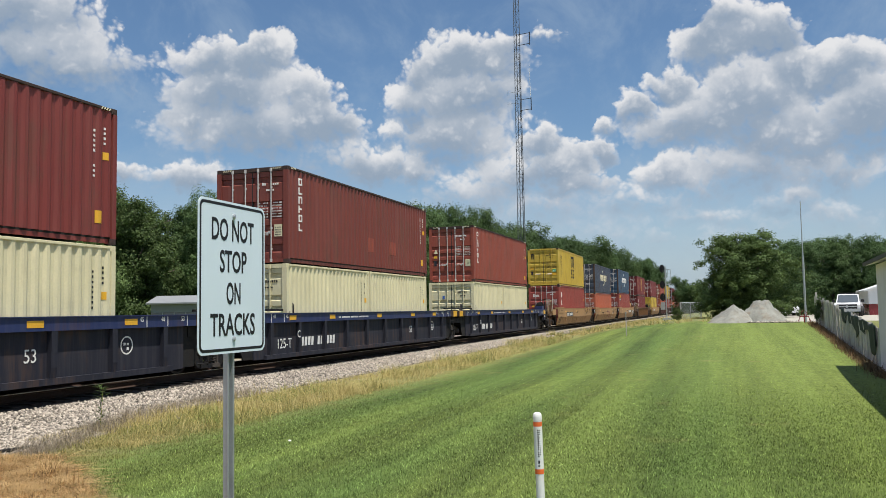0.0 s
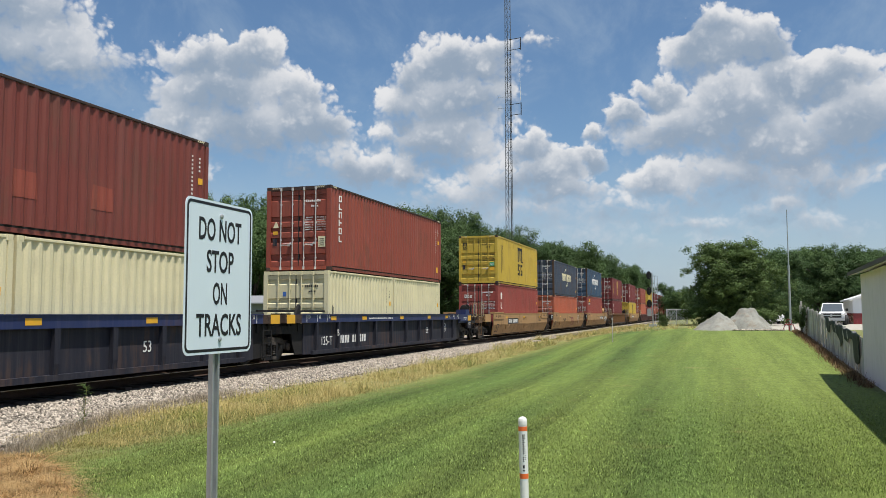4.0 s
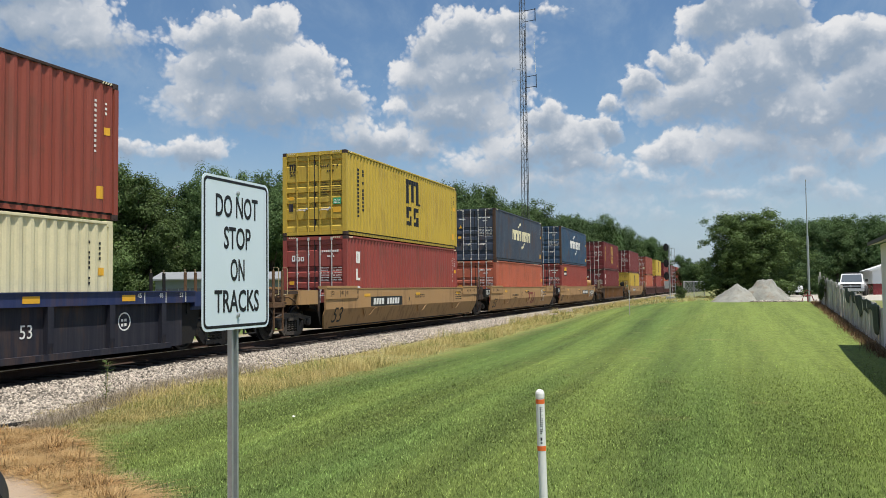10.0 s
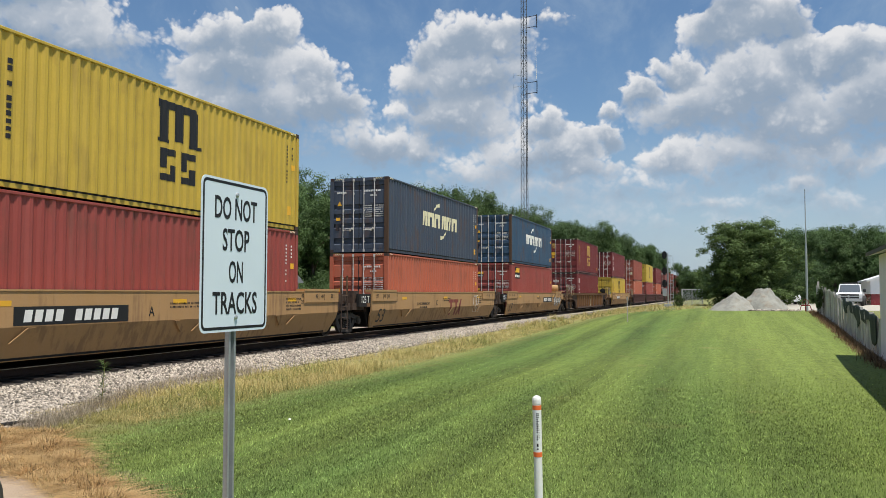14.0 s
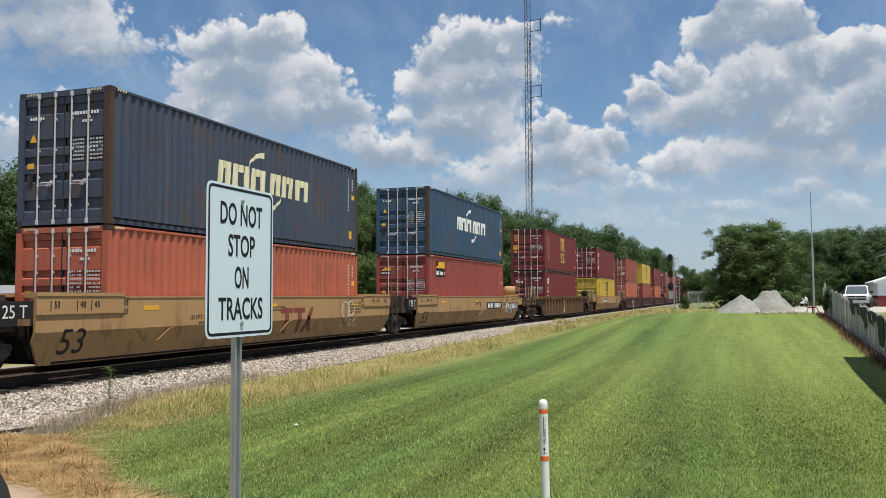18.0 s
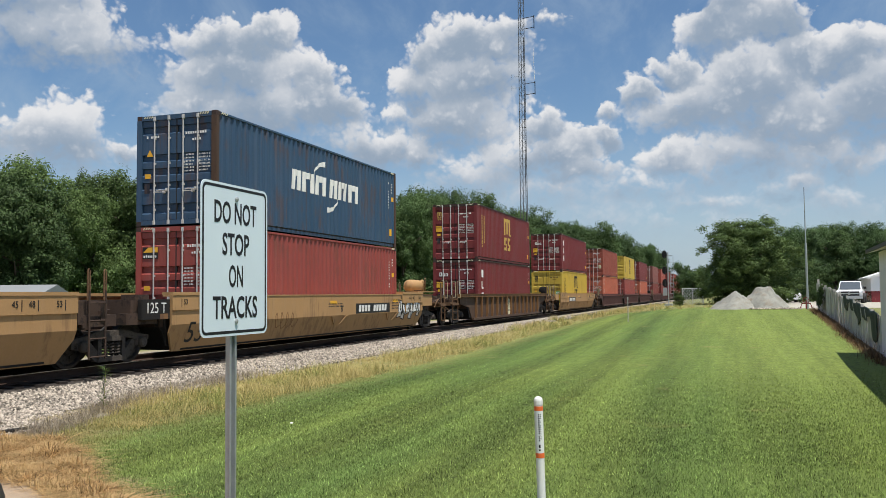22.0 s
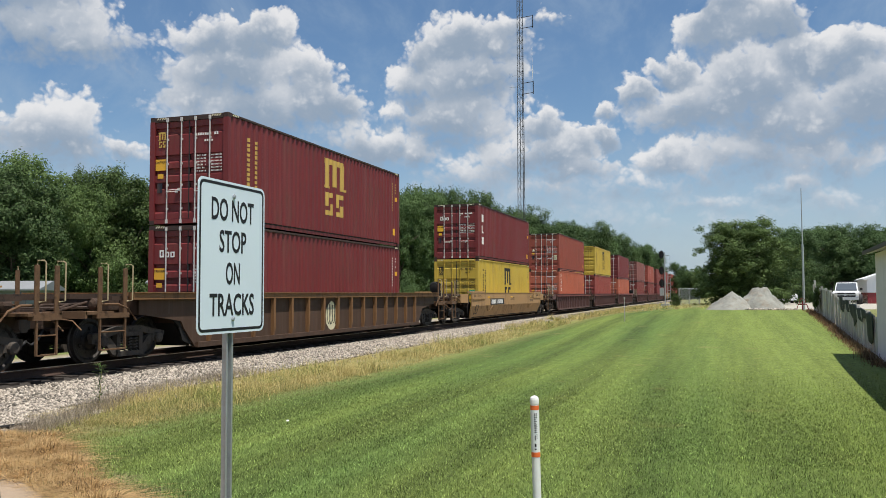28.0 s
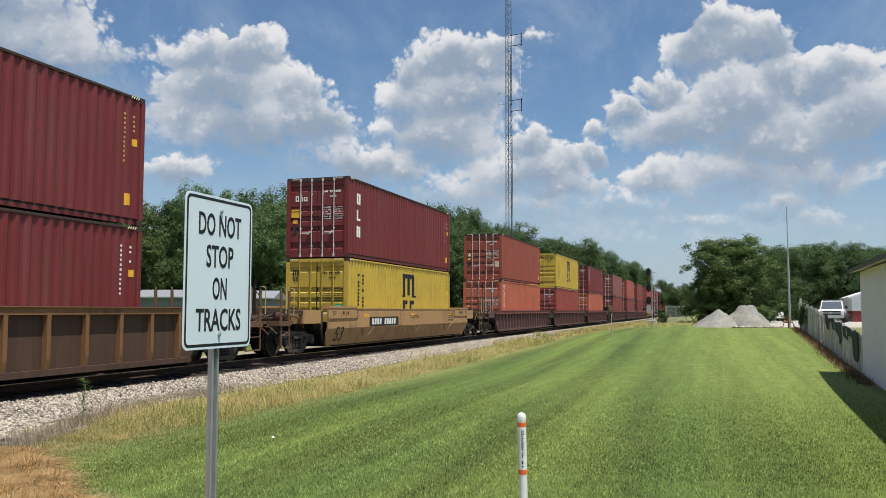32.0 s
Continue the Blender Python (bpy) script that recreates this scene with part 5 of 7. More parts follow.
        if 100 < car.location.y + c < 115:
            side_text(car, "B", 0.30, c + 0.6, 1.0, M["black"], OUT)
            # broad white graffiti: overlapping slabs with dark outlines and small pale loops
            slabs = []
            for k, (u, v, w, h, t) in enumerate(((-1.0, 0.02, 0.42, 0.60, 0.10), (-0.62, -0.05, 0.36, 0.52, -0.12), (-0.22, 0.06, 0.40, 0.48, 0.16), (0.18, -0.04, 0.38, 0.58, -0.06), (0.60, 0.08, 0.46, 0.44, 0.20), (0.98, -0.02, 0.30, 0.50, 0.05))):
                slabs.append([(u - w / 2, v - h / 2), (u + w / 2, v - h / 2 + t * 0.5), (u + w / 2 + t, v + h / 2), (u - w / 4 + t, v + h / 2 + 0.05), (u - w / 2 + t * 0.3, v + h / 4)])
            tan_mark(car, slabs, b - 1.5, 0.86, M["white"], "graffiti")
            lines = []
            for o in slabs:
                lines += ribbon(o + [o[0]], 0.035)
                mid = (sum(p for p, q in o) / 5, sum(q for p, q in o) / 5)
                lines += ribbon([o[1], mid, o[3]], 0.05) + ribbon([(mid[0] - 0.06, mid[1] - 0.12), mid], 0.05)
            tan_mark(car, lines, b - 1.5, 0.86, M["black"], "graffiti", 0.003)
            tan_mark(car, scrawl(7, 1.2, 0.5, 4, 0.02), a + 5.2, 0.75, M["umber"])
        for yy in (a + 3.35, c + 0.4, b - 3.35):
            m = Mesh()
            for s in (-1, 1):
                m.prism([(s * 0.12, 0.0), (s * 0.30, 0.0), (s * 0.62, 0.28), (s * 0.44, 0.28)] if s > 0 else [(-0.44, 0.28), (-0.62, 0.28), (-0.30, 0.0), (-0.12, 0.0)], 0.012, 0.026, "x")
            part("jacking_bracket", m, body, car, "", pose(OUT - 0.075, yy, 0.52) @ pose(0, 0, 0, 0, 19.8, 0))
    if style == "rib" and a < 132.8 - car.location.y < b:
        g = 132.8 - car.location.y
        side_mark(car, [[(0.42 * math.cos(q * 0.5236), (0.44 + 0.05 * (q % 2)) * math.sin(q * 0.5236)) for q in range(12)]], g, 0.72, M["ivory"], OUT - 0.108, name="graffiti")
        side_mark(car, scrawl(11, 0.7, 0.7, 4, 0.03), g, 0.78, M["black"], OUT - 0.104, name="graffiti")
    if style == "blue":
        for yy in (a + 2.0, a + 4.6, c + 0.2, b - 4.6, b - 2.0):
            big = 1.0
            side_mark(car, [[(-0.2, -0.065 * big), (0.2, -0.065 * big), (0.2, 0.065 * big), (-0.2, 0.065 * big)]], yy, top - 0.14, M["mark_yellow"], x)
        side_mark(car, bars(rng_car, 30, 1, 2.4, 0.09, 0.35), c - 2.0, top - 0.14, M["white"], x)
        for j, t in enumerate(("53", "48", "45")):
            for s, e in ((1, a), (-1, b)):
                side_text(car, t, 0.15, e + s * (0.22 + 0.72 * j), top - 0.10, M["white"], x)
                side_mark(car, [[(-0.012, -0.13), (0.012, -0.13), (0.012, 0.1), (-0.012, 0.1)]], e + s * (0.05 + 0.72 * j), top - 0.13, M["white"], x)
        side_text(car, "53", 0.36, b - 4.6, 0.70, M["white"], OUT - 0.108)
        side_text(car, "125-T", 0.40, a + 1.68, 0.55, M["white"], OUT - 0.108)
        side_text(car, "B" if car.location.y + c > 40 else "C", 0.30, a + 2.36, 0.80, M["white"], OUT)
        side_mark(car, [[(-1.10 + 0.21 * j, -0.13), (-0.96 + 0.21 * j, -0.13), (-0.93 + 0.21 * j, 0.13), (-1.07 + 0.21 * j, 0.13)] for j in range(11) if j != 4], a + 3.8, 0.58, M["white"], OUT - 0.108)
        side_mark(car, arc(0, 0, 0.18, 0, 360, 0.03, 0.03, 20), b - 2.0, 0.80, M["white"], OUT - 0.108)
        side_mark(car, bars(rng_car, 2, 2, 0.2, 0.2, 0.35), b - 2.0, 0.80, M["white"], OUT - 0.108)


def well_car(centres, style, label, y_first):
    """A well car of one or three units about the given container door ends."""
    car = thing("well_car", label, "railway car", "well cars of the train", place=pose(TRACK_X, y_first, RAIL_Z))
    for j, at in enumerate(centres):
        well_unit(car, at + LONG / 2 - y_first, style, j == 0, j == len(centres) - 1)
    moving.append((car, y_first))
    return car


CARS = [
    ((2.42, 21.93, 41.34), "blue", "dark grey well car with a blue top rail and yellow reflectors"),
    ((64.91, 84.16, 103.58), "tan", "tan smooth-sided well car with black stencilled numbers"),
    ((127.04,), "rib", "rusty brown ribbed well car, single unit"),
    ((150.54,), "tan", "dirty tan smooth-sided well car, single unit"),
    ((173.51, 192.95, 212.4), "red", "dark brown ribbed well car with a faded red top rail"),
    ((235.9, 255.3, 274.7), "red", "dark brown ribbed well car far along the train"),
    ((298.2,), "tan", "tan well car far along the train"),
    ((321.6, 341.0, 360.4), "red", "dark brown ribbed well car far along the train"),
    ((383.9, 403.3, 422.7), "tan", "tan well car far along the train"),
]
for centres, style, label in CARS:
    well_car(centres, style, label, centres[0])

# ---- ground, track, lawn ----
def ease(v, lo, hi):
    q = min(1.0, max(0.0, (v - lo) / (hi - lo)))
    return q * q * (3 - 2 * q)


TOE_X, SHOULDER_X = -9.7, -11.35


def ground_z(x, y):
    """The lawn rises gently away from the camera on the side of the fence."""
    return 0.72 * ease(y, 18, 52) * ease(x, -11.0, -1.0) + 0.10 * ease(y, 20, 50) * (1 - ease(x, -11.0, -1.0))


def ground_sheet():
    xs = [-1500, -600, -250, -120, -70, -45] + [x * 1.0 for x in range(-35, 26)] + [35, 50, 80, 140, 300, 700, 1500]
    ys = [-900, -300, -100, -40, -15] + [y * 1.0 for y in range(-8, 80)] + [85, 92, 100, 115, 135, 160, 200, 260, 340, 460, 650, 1000, 1700, 3000]
    v = [(x, y, ground_z(x, y)) for y in ys for x in xs]
    k = len(xs)
    f = [(j * k + i, j * k + i + 1, (j + 1) * k + i + 1, (j + 1) * k + i) for j in range(len(ys) - 1) for i in range(k - 1)]
    me = bpy.data.meshes.new("ground")
    me.from_pydata(v, [], f)
    me.polygons.foreach_set("use_smooth", [True] * len(f))
    me.materials.append(None)
    return me


def lawn_material(name, blade):
    """Mown grass: stripes from the mower, yellow-green and dry patches. On the blades the same colours, brightened,
    vary blade by blade.
    """
    m = bpy.data.materials.new(name)
    m.use_nodes = True
    m.node_tree.nodes.clear()
    n = Nodes(m.node_tree)
    pos = n.add("ShaderNodeNewGeometry").outputs["Position"]
    xyz = n.add("ShaderNodeSeparateXYZ", {0: pos}).outputs
    # mower passes run along the track, about 1.1 m wide, wandering a little
    across = n.math("ADD", n.math("ADD", xyz[0], n.math("MULTIPLY", xyz[1], 0.02)), n.math("MULTIPLY", n.noise(pos, 0.10, 2.0), 0.7))
    lane = n.math("SINE", n.math("MULTIPLY", across, 2 * math.pi / 1.7))
    along = n.add("ShaderNodeMapping", {"Vector": pos, "Scale": (1.0, 0.10, 1.0)}).outputs[0]
    soft = n.noise(along, 0.40, 4.0, 0.6)
    mid = n.noise(pos, 2.2, 4.0, 0.65)
    lines = n.add("ShaderNodeMapping", {"Vector": pos, "Scale": (1.0, 0.03, 1.0)}).outputs[0]
    streak = n.math("ADD", n.math("MULTIPLY", n.noise(along, 1.5, 3.0, 0.6), 0.35), n.math("MULTIPLY", n.noise(lines, 4.5, 3.0, 0.6), 0.65))
    crumb = n.noise(pos, 9.0, 3.0, 0.7)
    dashes = n.add("ShaderNodeMapping", {"Vector": pos, "Scale": (1.0, 0.22, 1.0)}).outputs[0]
    speck = n.noise(dashes, 16.0, 2.0, 0.7)
    tiny = n.noise(pos, 26.0, 3.0, 0.7)
    cut = n.math("SUBTRACT", n.step(n.noise(lines, 3.6, 4.0, 0.6), 0.40, 0.60), 0.5)
    v = n.math("ADD", n.math("MULTIPLY", n.math("ADD", n.math("MULTIPLY", lane, 0.16), n.math("MULTIPLY", cut, 0.22)), n.step(xyz[0], 1.0, -4.0, 0.45, 1.0)), 0.96)
    v = n.math("ADD", v, n.math("MULTIPLY", n.math("SUBTRACT", streak, 0.5), 0.58))
    v = n.math("ADD", v, n.math("MULTIPLY", n.math("SUBTRACT", soft, 0.5), 0.18))
    v = n.math("ADD", v, n.math("MULTIPLY", n.math("SUBTRACT", mid, 0.5), 0.55))
    v = n.math("ADD", v, n.math("MULTIPLY", n.math("SUBTRACT", tiny, 0.5), 0.25 if blade else 0.8))
    v = n.math("ADD", v, n.math("MULTIPLY", n.math("SUBTRACT", crumb, 0.5), 0.75))
    if not blade:
        v = n.math("ADD", v, n.math("MULTIPLY", n.math("SUBTRACT", speck, 0.5), 1.1))
    if blade:
        isl = n.add("ShaderNodeNewGeometry").outputs["Random Per Island"]
        v = n.math("ADD", v, n.math("MULTIPLY", n.math("SUBTRACT", isl, 0.5), 0.9))
        # about one blade in ten lightened as a painted glint
        v = n.math("ADD", v, n.step(isl, 0.86, 0.96, 0.0, 0.8))
    grass = n.mix(n.step(soft, 0.35, 0.7), (0.092, 0.155, 0.028, 1), (0.136, 0.190, 0.032, 1))
    # blades lightened against their self-shadow, ground dimmed to carry that shade
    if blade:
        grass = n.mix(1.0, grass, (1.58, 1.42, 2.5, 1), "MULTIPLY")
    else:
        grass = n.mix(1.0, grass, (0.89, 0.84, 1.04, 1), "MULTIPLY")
    grass = n.mix(n.math("MULTIPLY", n.step(n.math("ADD", xyz[0], n.math("MULTIPLY", xyz[1], 0.06)), -1.5, 3.5), 0.65), grass, (0.175, 0.222, 0.050, 1))
    grass = n.mix(1.0, grass, n.add("ShaderNodeCombineXYZ", {0: v, 1: v, 2: v}).outputs[0], "MULTIPLY")
    # dry verge towards the track, bare dirt and straw by the road
    verge = n.step(n.math("ADD", xyz[0], n.math("MULTIPLY", n.math("SUBTRACT", mid, 0.5), 2.2)), -8.3, -6.1, 1.0, 0.0)
    verge = n.math("MULTIPLY", verge, n.step(xyz[0], -19.0, -17.5))
    dry = n.mix(n.step(mid, 0.4, 0.6), (0.26, 0.22, 0.075, 1), (0.34, 0.27, 0.13, 1))
    col = n.mix(n.math("MULTIPLY", verge, 0.75), grass, dry)
    patch = n.math("MULTIPLY", n.step(n.noise(pos, 0.6, 5.0, 0.65), 0.60, 0.74), 0.35)
    col = n.mix(patch, col, (0.30, 0.24, 0.10, 1))
    if not blade:
        corner = n.math("ADD", n.math("ADD", xyz[1], n.math("MULTIPLY", xyz[0], 0.62)), n.math("MULTIPLY", n.math("SUBTRACT", mid, 0.5), 2.0))
        col = n.mix(n.math("MULTIPLY", n.step(corner, 2.6, 3.6, 1.0, 0.0), n.step(xyz[0], -1.2, -2.6)), col, n.mix(mid, (0.30, 0.22, 0.15, 1), (0.42, 0.33, 0.24, 1)))
        wide = n.math("SUBTRACT", xyz[0], n.step(xyz[1], 8.6, 11.0, 0.95, 0.0))
        bed = n.math("MULTIPLY", n.step(wide, -9.3, -9.9), n.step(xyz[0], -18.5, -17.0))
        col = n.mix(bed, col, (0.30, 0.26, 0.21, 1))
        edge = n.math("SUBTRACT", xyz[0], n.math("MULTIPLY", xyz[1], 0.036))
        litter = n.math("MULTIPLY", n.step(n.math("ADD", edge, n.math("MULTIPLY", mid, 0.7)), 2.75, 3.15), n.step(edge, 3.6, 4.2, 1.0, 0.4))
        litter = n.math("MULTIPLY", litter, n.step(xyz[1], 19.0, 23.0))
        col = n.mix(n.math("MULTIPLY", litter, 0.85), col, n.mix(tiny, (0.12, 0.075, 0.045, 1), (0.30, 0.21, 0.14, 1)))
        yard = n.math("MULTIPLY", n.step(xyz[1], 53.5, 56.0), n.step(n.math("ADD", xyz[0], mid), 1.2, 3.2))
        col = n.mix(n.math("MULTIPLY", yard, 0.85), col, n.mix(tiny, (0.36, 0.33, 0.28, 1), (0.52, 0.49, 0.44, 1)))
        beyond = n.math("MULTIPLY", n.step(xyz[1], 58.0, 66.0), n.math("SUBTRACT", 1.0, yard))
        col = n.mix(n.math("MULTIPLY", beyond, 0.35), col, (0.30, 0.25, 0.15, 1))
    bsdf = n.add("ShaderNodeBsdfPrincipled", {"Base Color": col, "Roughness": 0.85, "Specular IOR Level": 0.2})
    b = n.add("ShaderNodeBump", {"Strength": 0.6, "Distance": 0.05, "Height": n.math("ADD", tiny, mid)})
    if not blade:
        n.put(bsdf.inputs["Normal"], b.outputs[0])
        n.add("ShaderNodeOutputMaterial", {"Surface": bsdf.outputs[0]})
    else:
        t = n.add("ShaderNodeBsdfTranslucent", {"Color": col})
        s = n.add("ShaderNodeMixShader", {0: 0.35, 1: bsdf.outputs[0], 2: t.outputs[0]})
        n.add("ShaderNodeOutputMaterial", {"Surface": s.outputs[0]})
    return m


M["lawn"] = lawn_material("mown_lawn", False)
M["blade"] = lawn_material("mown_grass_blades", True)
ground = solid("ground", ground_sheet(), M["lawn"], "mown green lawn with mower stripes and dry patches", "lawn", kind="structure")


def ballast_bed():
    """The stone bed: a low bank with an uneven surface."""
    rng = np.random.RandomState(3)
    prof = [(-17.3, -0.02), (-16.9, 0.02), (-16.2, 0.06), (-15.4, 0.10), (-14.9, 0.10), (-12.15, 0.10), (-11.95, 0.055), (-11.5, 0.04), (-10.9, 0.035), (-10.4, 0.03), (-10.0, 0.025), (TOE_X, 0.015), (-9.45, -0.03)]
    ys = list(np.arange(-6, 60, 0.35)) + [62, 66, 72, 80, 95, 115, 140, 180, 240, 320, 450, 700, 1200]
    v = []
    for y in ys:
        for k, (x, z) in enumerate(prof):
            inner = 0 < k < len(prof) - 1
            v.append((x + (rng.uniform(-0.06, 0.06) if inner else rng.uniform(-0.15, 0.15)), y, z + (rng.uniform(-0.012, 0.012) if inner else 0) + ground_z(x, y) * (1 if k > 7 else 0.3)))
    k = len(prof)
    f = [(j * k + i, j * k + i + 1, (j + 1) * k + i + 1, (j + 1) * k + i) for j in range(len(ys) - 1) for i in range(k - 1)]
    me = bpy.data.meshes.new("ballast")
    me.from_pydata(v, [], f)
    me.materials.append(None)
    return me


def ballast_material():
    """Bed stone, painted darker between and beside the rails: stain together with the shade under the train."""
    # dark base holds the shade in the gaps between the loose stones
    m = surface("ballast_bed_stone", (0.105, 0.09, 0.075, 1), 0.95, 0, 0.45, 3.0, 0.9, 22.0)
    n = Nodes(m.node_tree)
    bsdf = [q for q in m.node_tree.nodes if q.type == "BSDF_PRINCIPLED"][0]
    was = bsdf.inputs["Base Color"].links[0].from_socket
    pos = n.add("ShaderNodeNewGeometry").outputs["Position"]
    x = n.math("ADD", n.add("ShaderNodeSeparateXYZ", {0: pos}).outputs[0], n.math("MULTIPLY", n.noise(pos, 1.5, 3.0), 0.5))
    # mask of the stain and the painted shade about the track
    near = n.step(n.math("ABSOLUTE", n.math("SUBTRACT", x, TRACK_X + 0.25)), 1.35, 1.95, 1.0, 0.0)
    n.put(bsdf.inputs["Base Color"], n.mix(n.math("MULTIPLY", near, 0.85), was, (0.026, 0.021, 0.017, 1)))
    return m


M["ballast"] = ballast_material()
solid("ballast_bed", ballast_bed(), M["ballast"], "crushed stone bed under the track, dark near the rails with stain and painted shade", "ballast", kind="structure")


def scatter_stones(count, seed, x0, x1, y0, y1, s0, s1, height):
    """Many small angular stones as one mesh."""
    rng = np.random.RandomState(seed)
    base = np.array([(1, 0, -0.1), (0.2, 0.9, 0), (-0.9, 0.25, 0.1), (-0.1, -1, 0), (0.15, 0.1, 0.75), (-0.1, 0.05, -0.6)])
    tri = np.array([(0, 1, 4), (1, 2, 4), (2, 3, 4), (3, 0, 4), (1, 0, 5), (2, 1, 5), (3, 2, 5), (0, 3, 5)])
    y = y0 + (y1 - y0) * rng.rand(count) ** 1.7
    x = rng.uniform(x0, x1, count)
    s = rng.uniform(s0, s1, count)
    ang, sq = rng.uniform(0, 6.28, count), rng.uniform(0.6, 1.0, (count, 1, 3))
    jit = base[None] * sq + rng.uniform(-0.22, 0.22, (count, 6, 3))
    c, si = np.cos(ang)[:, None], np.sin(ang)[:, None]
    px, py = jit[:, :, 0] * c - jit[:, :, 1] * si, jit[:, :, 0] * si + jit[:, :, 1] * c
    tilt = rng.uniform(-0.6, 0.6, (count, 1))
    pz = jit[:, :, 2] + tilt * px
    z = np.array([height(a, b) for a, b in zip(x, y)])
    v = np.stack([px * s[:, None] + x[:, None], py * s[:, None] + y[:, None], pz * s[:, None] + (z + s * 0.25)[:, None]], -1).reshape(-1, 3)
    f = (tri[None] + (np.arange(count) * 6)[:, None, None]).reshape(-1, 3)
    return mesh_from(v, f)


def mesh_from(v, f, name="scatter"):
    """A mesh from number arrays, faces all of one size."""
    me = bpy.data.meshes.new(name)
    k = f.shape[1]
    me.vertices.add(len(v))
    me.vertices.foreach_set("co", np.asarray(v, dtype=np.float32).ravel())
    me.loops.add(f.size)
    me.loops.foreach_set("vertex_index", f.ravel().astype(np.int32))
    me.polygons.add(len(f))
    me.polygons.foreach_set("loop_start", np.arange(0, f.size, k, dtype=np.int32))
    me.polygons.foreach_set("loop_total", np.full(len(f), k, dtype=np.int32))
    me.update()
    me.validate()
    me.materials.append(None)
    return me


def bank_z(x, y):
    return float(np.interp(x, [-17.3, -14.9, -12.15, -11.95, -11.5, -10.4, TOE_X, -9.3], [0, 0.10, 0.10, 0.055, 0.04, 0.03, 0.015, 0.0])) + ground_z(x, y) * (0.3 + 0.7 * ease(x, -11.5, -11))


solid("ballast_stones", scatter_stones(58000, 11, -11.95, -9.5, 6.0, 60.0, 0.016, 0.052, bank_z), M["stone"], "loose pale angular ballast stones", "ballast", kind="stuff")
solid("ballast_stones", scatter_stones(9000, 13, -9.8, -8.55, 6.4, 10.2, 0.016, 0.045, bank_z), M["stone"], "loose pale ballast stones spread towards the road", "ballast", kind="stuff")
solid("stray_stones", scatter_stones(900, 12, -9.9, -8.6, 6.0, 40.0, 0.015, 0.035, bank_z), M["stone"], "stray stones at the edge of the ballast", "ballast", kind="stuff")


def lay_track():
    track = thing("railway_track", "rusty steel rails on weathered timber ties", "railway track", kind="structure", place=pose(TRACK_X, 0, 0))
    prof = [(-0.075, 0.13), (0.075, 0.13), (0.07, 0.145), (0.012, 0.165), (0.012, 0.255), (0.036, 0.268), (0.036, 0.292), (-0.036, 0.292), (-0.036, 0.268), (-0.012, 0.255), (-0.012, 0.165), (-0.07, 0.145)]
    for sx in (-1, 1):
        r = part("rail", Mesh().prism(prof, -30, 1200, "y"), M["rail"], track, "", pose(sx * 0.753, 0, 0))
        part("rail_head", Mesh().box(-0.034, 0.034, -30, 1200, 0.293, 0.30), M["railtop"], r, "polished running surface")
    tie = Mesh().box(-1.3, 1.3, -0.115, 0.115, 0.0, 0.135, 0.02).done("tie")
    rng = random.Random(4)
    for j in range(150):
        part("tie", tie, M["tie"], track, "", pose(rng.uniform(-0.05, 0.05), -4 + j * 0.5, rng.uniform(-0.012, 0.012), 0, 0, rng.uniform(-1.2, 1.2)))
    m = Mesh()
    for j in range(150, 700):
        m.box(-1.3, 1.3, -4 + j * 0.5 - 0.11, -4 + j * 0.5 + 0.11, 0.0, 0.135)
    far = part("tie_row", m, M["tie"], track)
    far["kind"] = "stuff"


def blades(count, seed, place, h0, h1, width, lean, curl=0.5):
    """Grass blades, each a bent strip of three faces. place(rng, count) gives the roots and a size factor."""
    rng = np.random.RandomState(seed)
    x, y, k = place(rng, count)
    count = len(x)
    z = np.array([ground_z(a, b) for a, b in zip(x, y)])
    h = rng.uniform(h0, h1, count) * k
    a = rng.uniform(0, 6.28, count)
    out = rng.uniform(0.1, lean, count) * h
    wx, wy = -np.sin(a) * width * rng.uniform(0.7, 1.3, count) * (0.4 + 0.6 * k), np.cos(a) * width * rng.uniform(0.7, 1.3, count) * (0.4 + 0.6 * k)
    dx, dy = np.cos(a), np.sin(a)
    rows = []
    sink = 1 / (1 + 0.3 * (out / h) ** 2)
    for f, wide in ((0.0, 1.0), (0.55, 0.75)):
        bend = out * f ** (1 + curl)
        for s in (-1, 1):
            rows.append(np.stack([x + dx * bend + s * wx * wide, y + dy * bend + s * wy * wide, z + h * f * (0.4 + 0.6 * sink)], -1))
    rows.append(np.stack([x + dx * out, y + dy * out, z + h * sink], -1))
    v = np.stack(rows, 1).reshape(-1, 3)
    i = (np.arange(count) * 5)[:, None, None]
    f = (np.array([(0, 1, 3), (0, 3, 2), (2, 3, 4)])[None] + i).reshape(-1, 3)
    return mesh_from(v, f)


def lawn_roots(y0, y1, power, keep=1.0):
    def place(rng, count):
        y = y0 + (y1 - y0) * rng.rand(count) ** power
        x = y * rng.uniform(-1.12, 0.24, count)
        lim = np.where(x > 3.65 + 0.036 * (y - 24), 0, 1) * np.where(x < -8.6 + rng.normal(0, 0.5, count), 0, 1)
        bare = ((y + 0.9 * x) < 1.3 + rng.normal(0, 0.25, count)) & (y < 8.3 + rng.normal(0, 0.2, count))
        ok = (lim > 0) & ~bare & (y - 1.0 > 0)
        ok &= rng.rand(count) > np.clip((y - (y0 + 0.45 * (y1 - y0))) / (0.55 * (y1 - y0)), 0, 1) ** 0.8
        k = 0.75 + 0.5 * rng.rand(count)
        return x[ok], y[ok], k[ok]
    return place


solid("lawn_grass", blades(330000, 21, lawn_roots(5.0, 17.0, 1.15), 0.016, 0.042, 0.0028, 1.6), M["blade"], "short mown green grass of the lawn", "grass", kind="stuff")
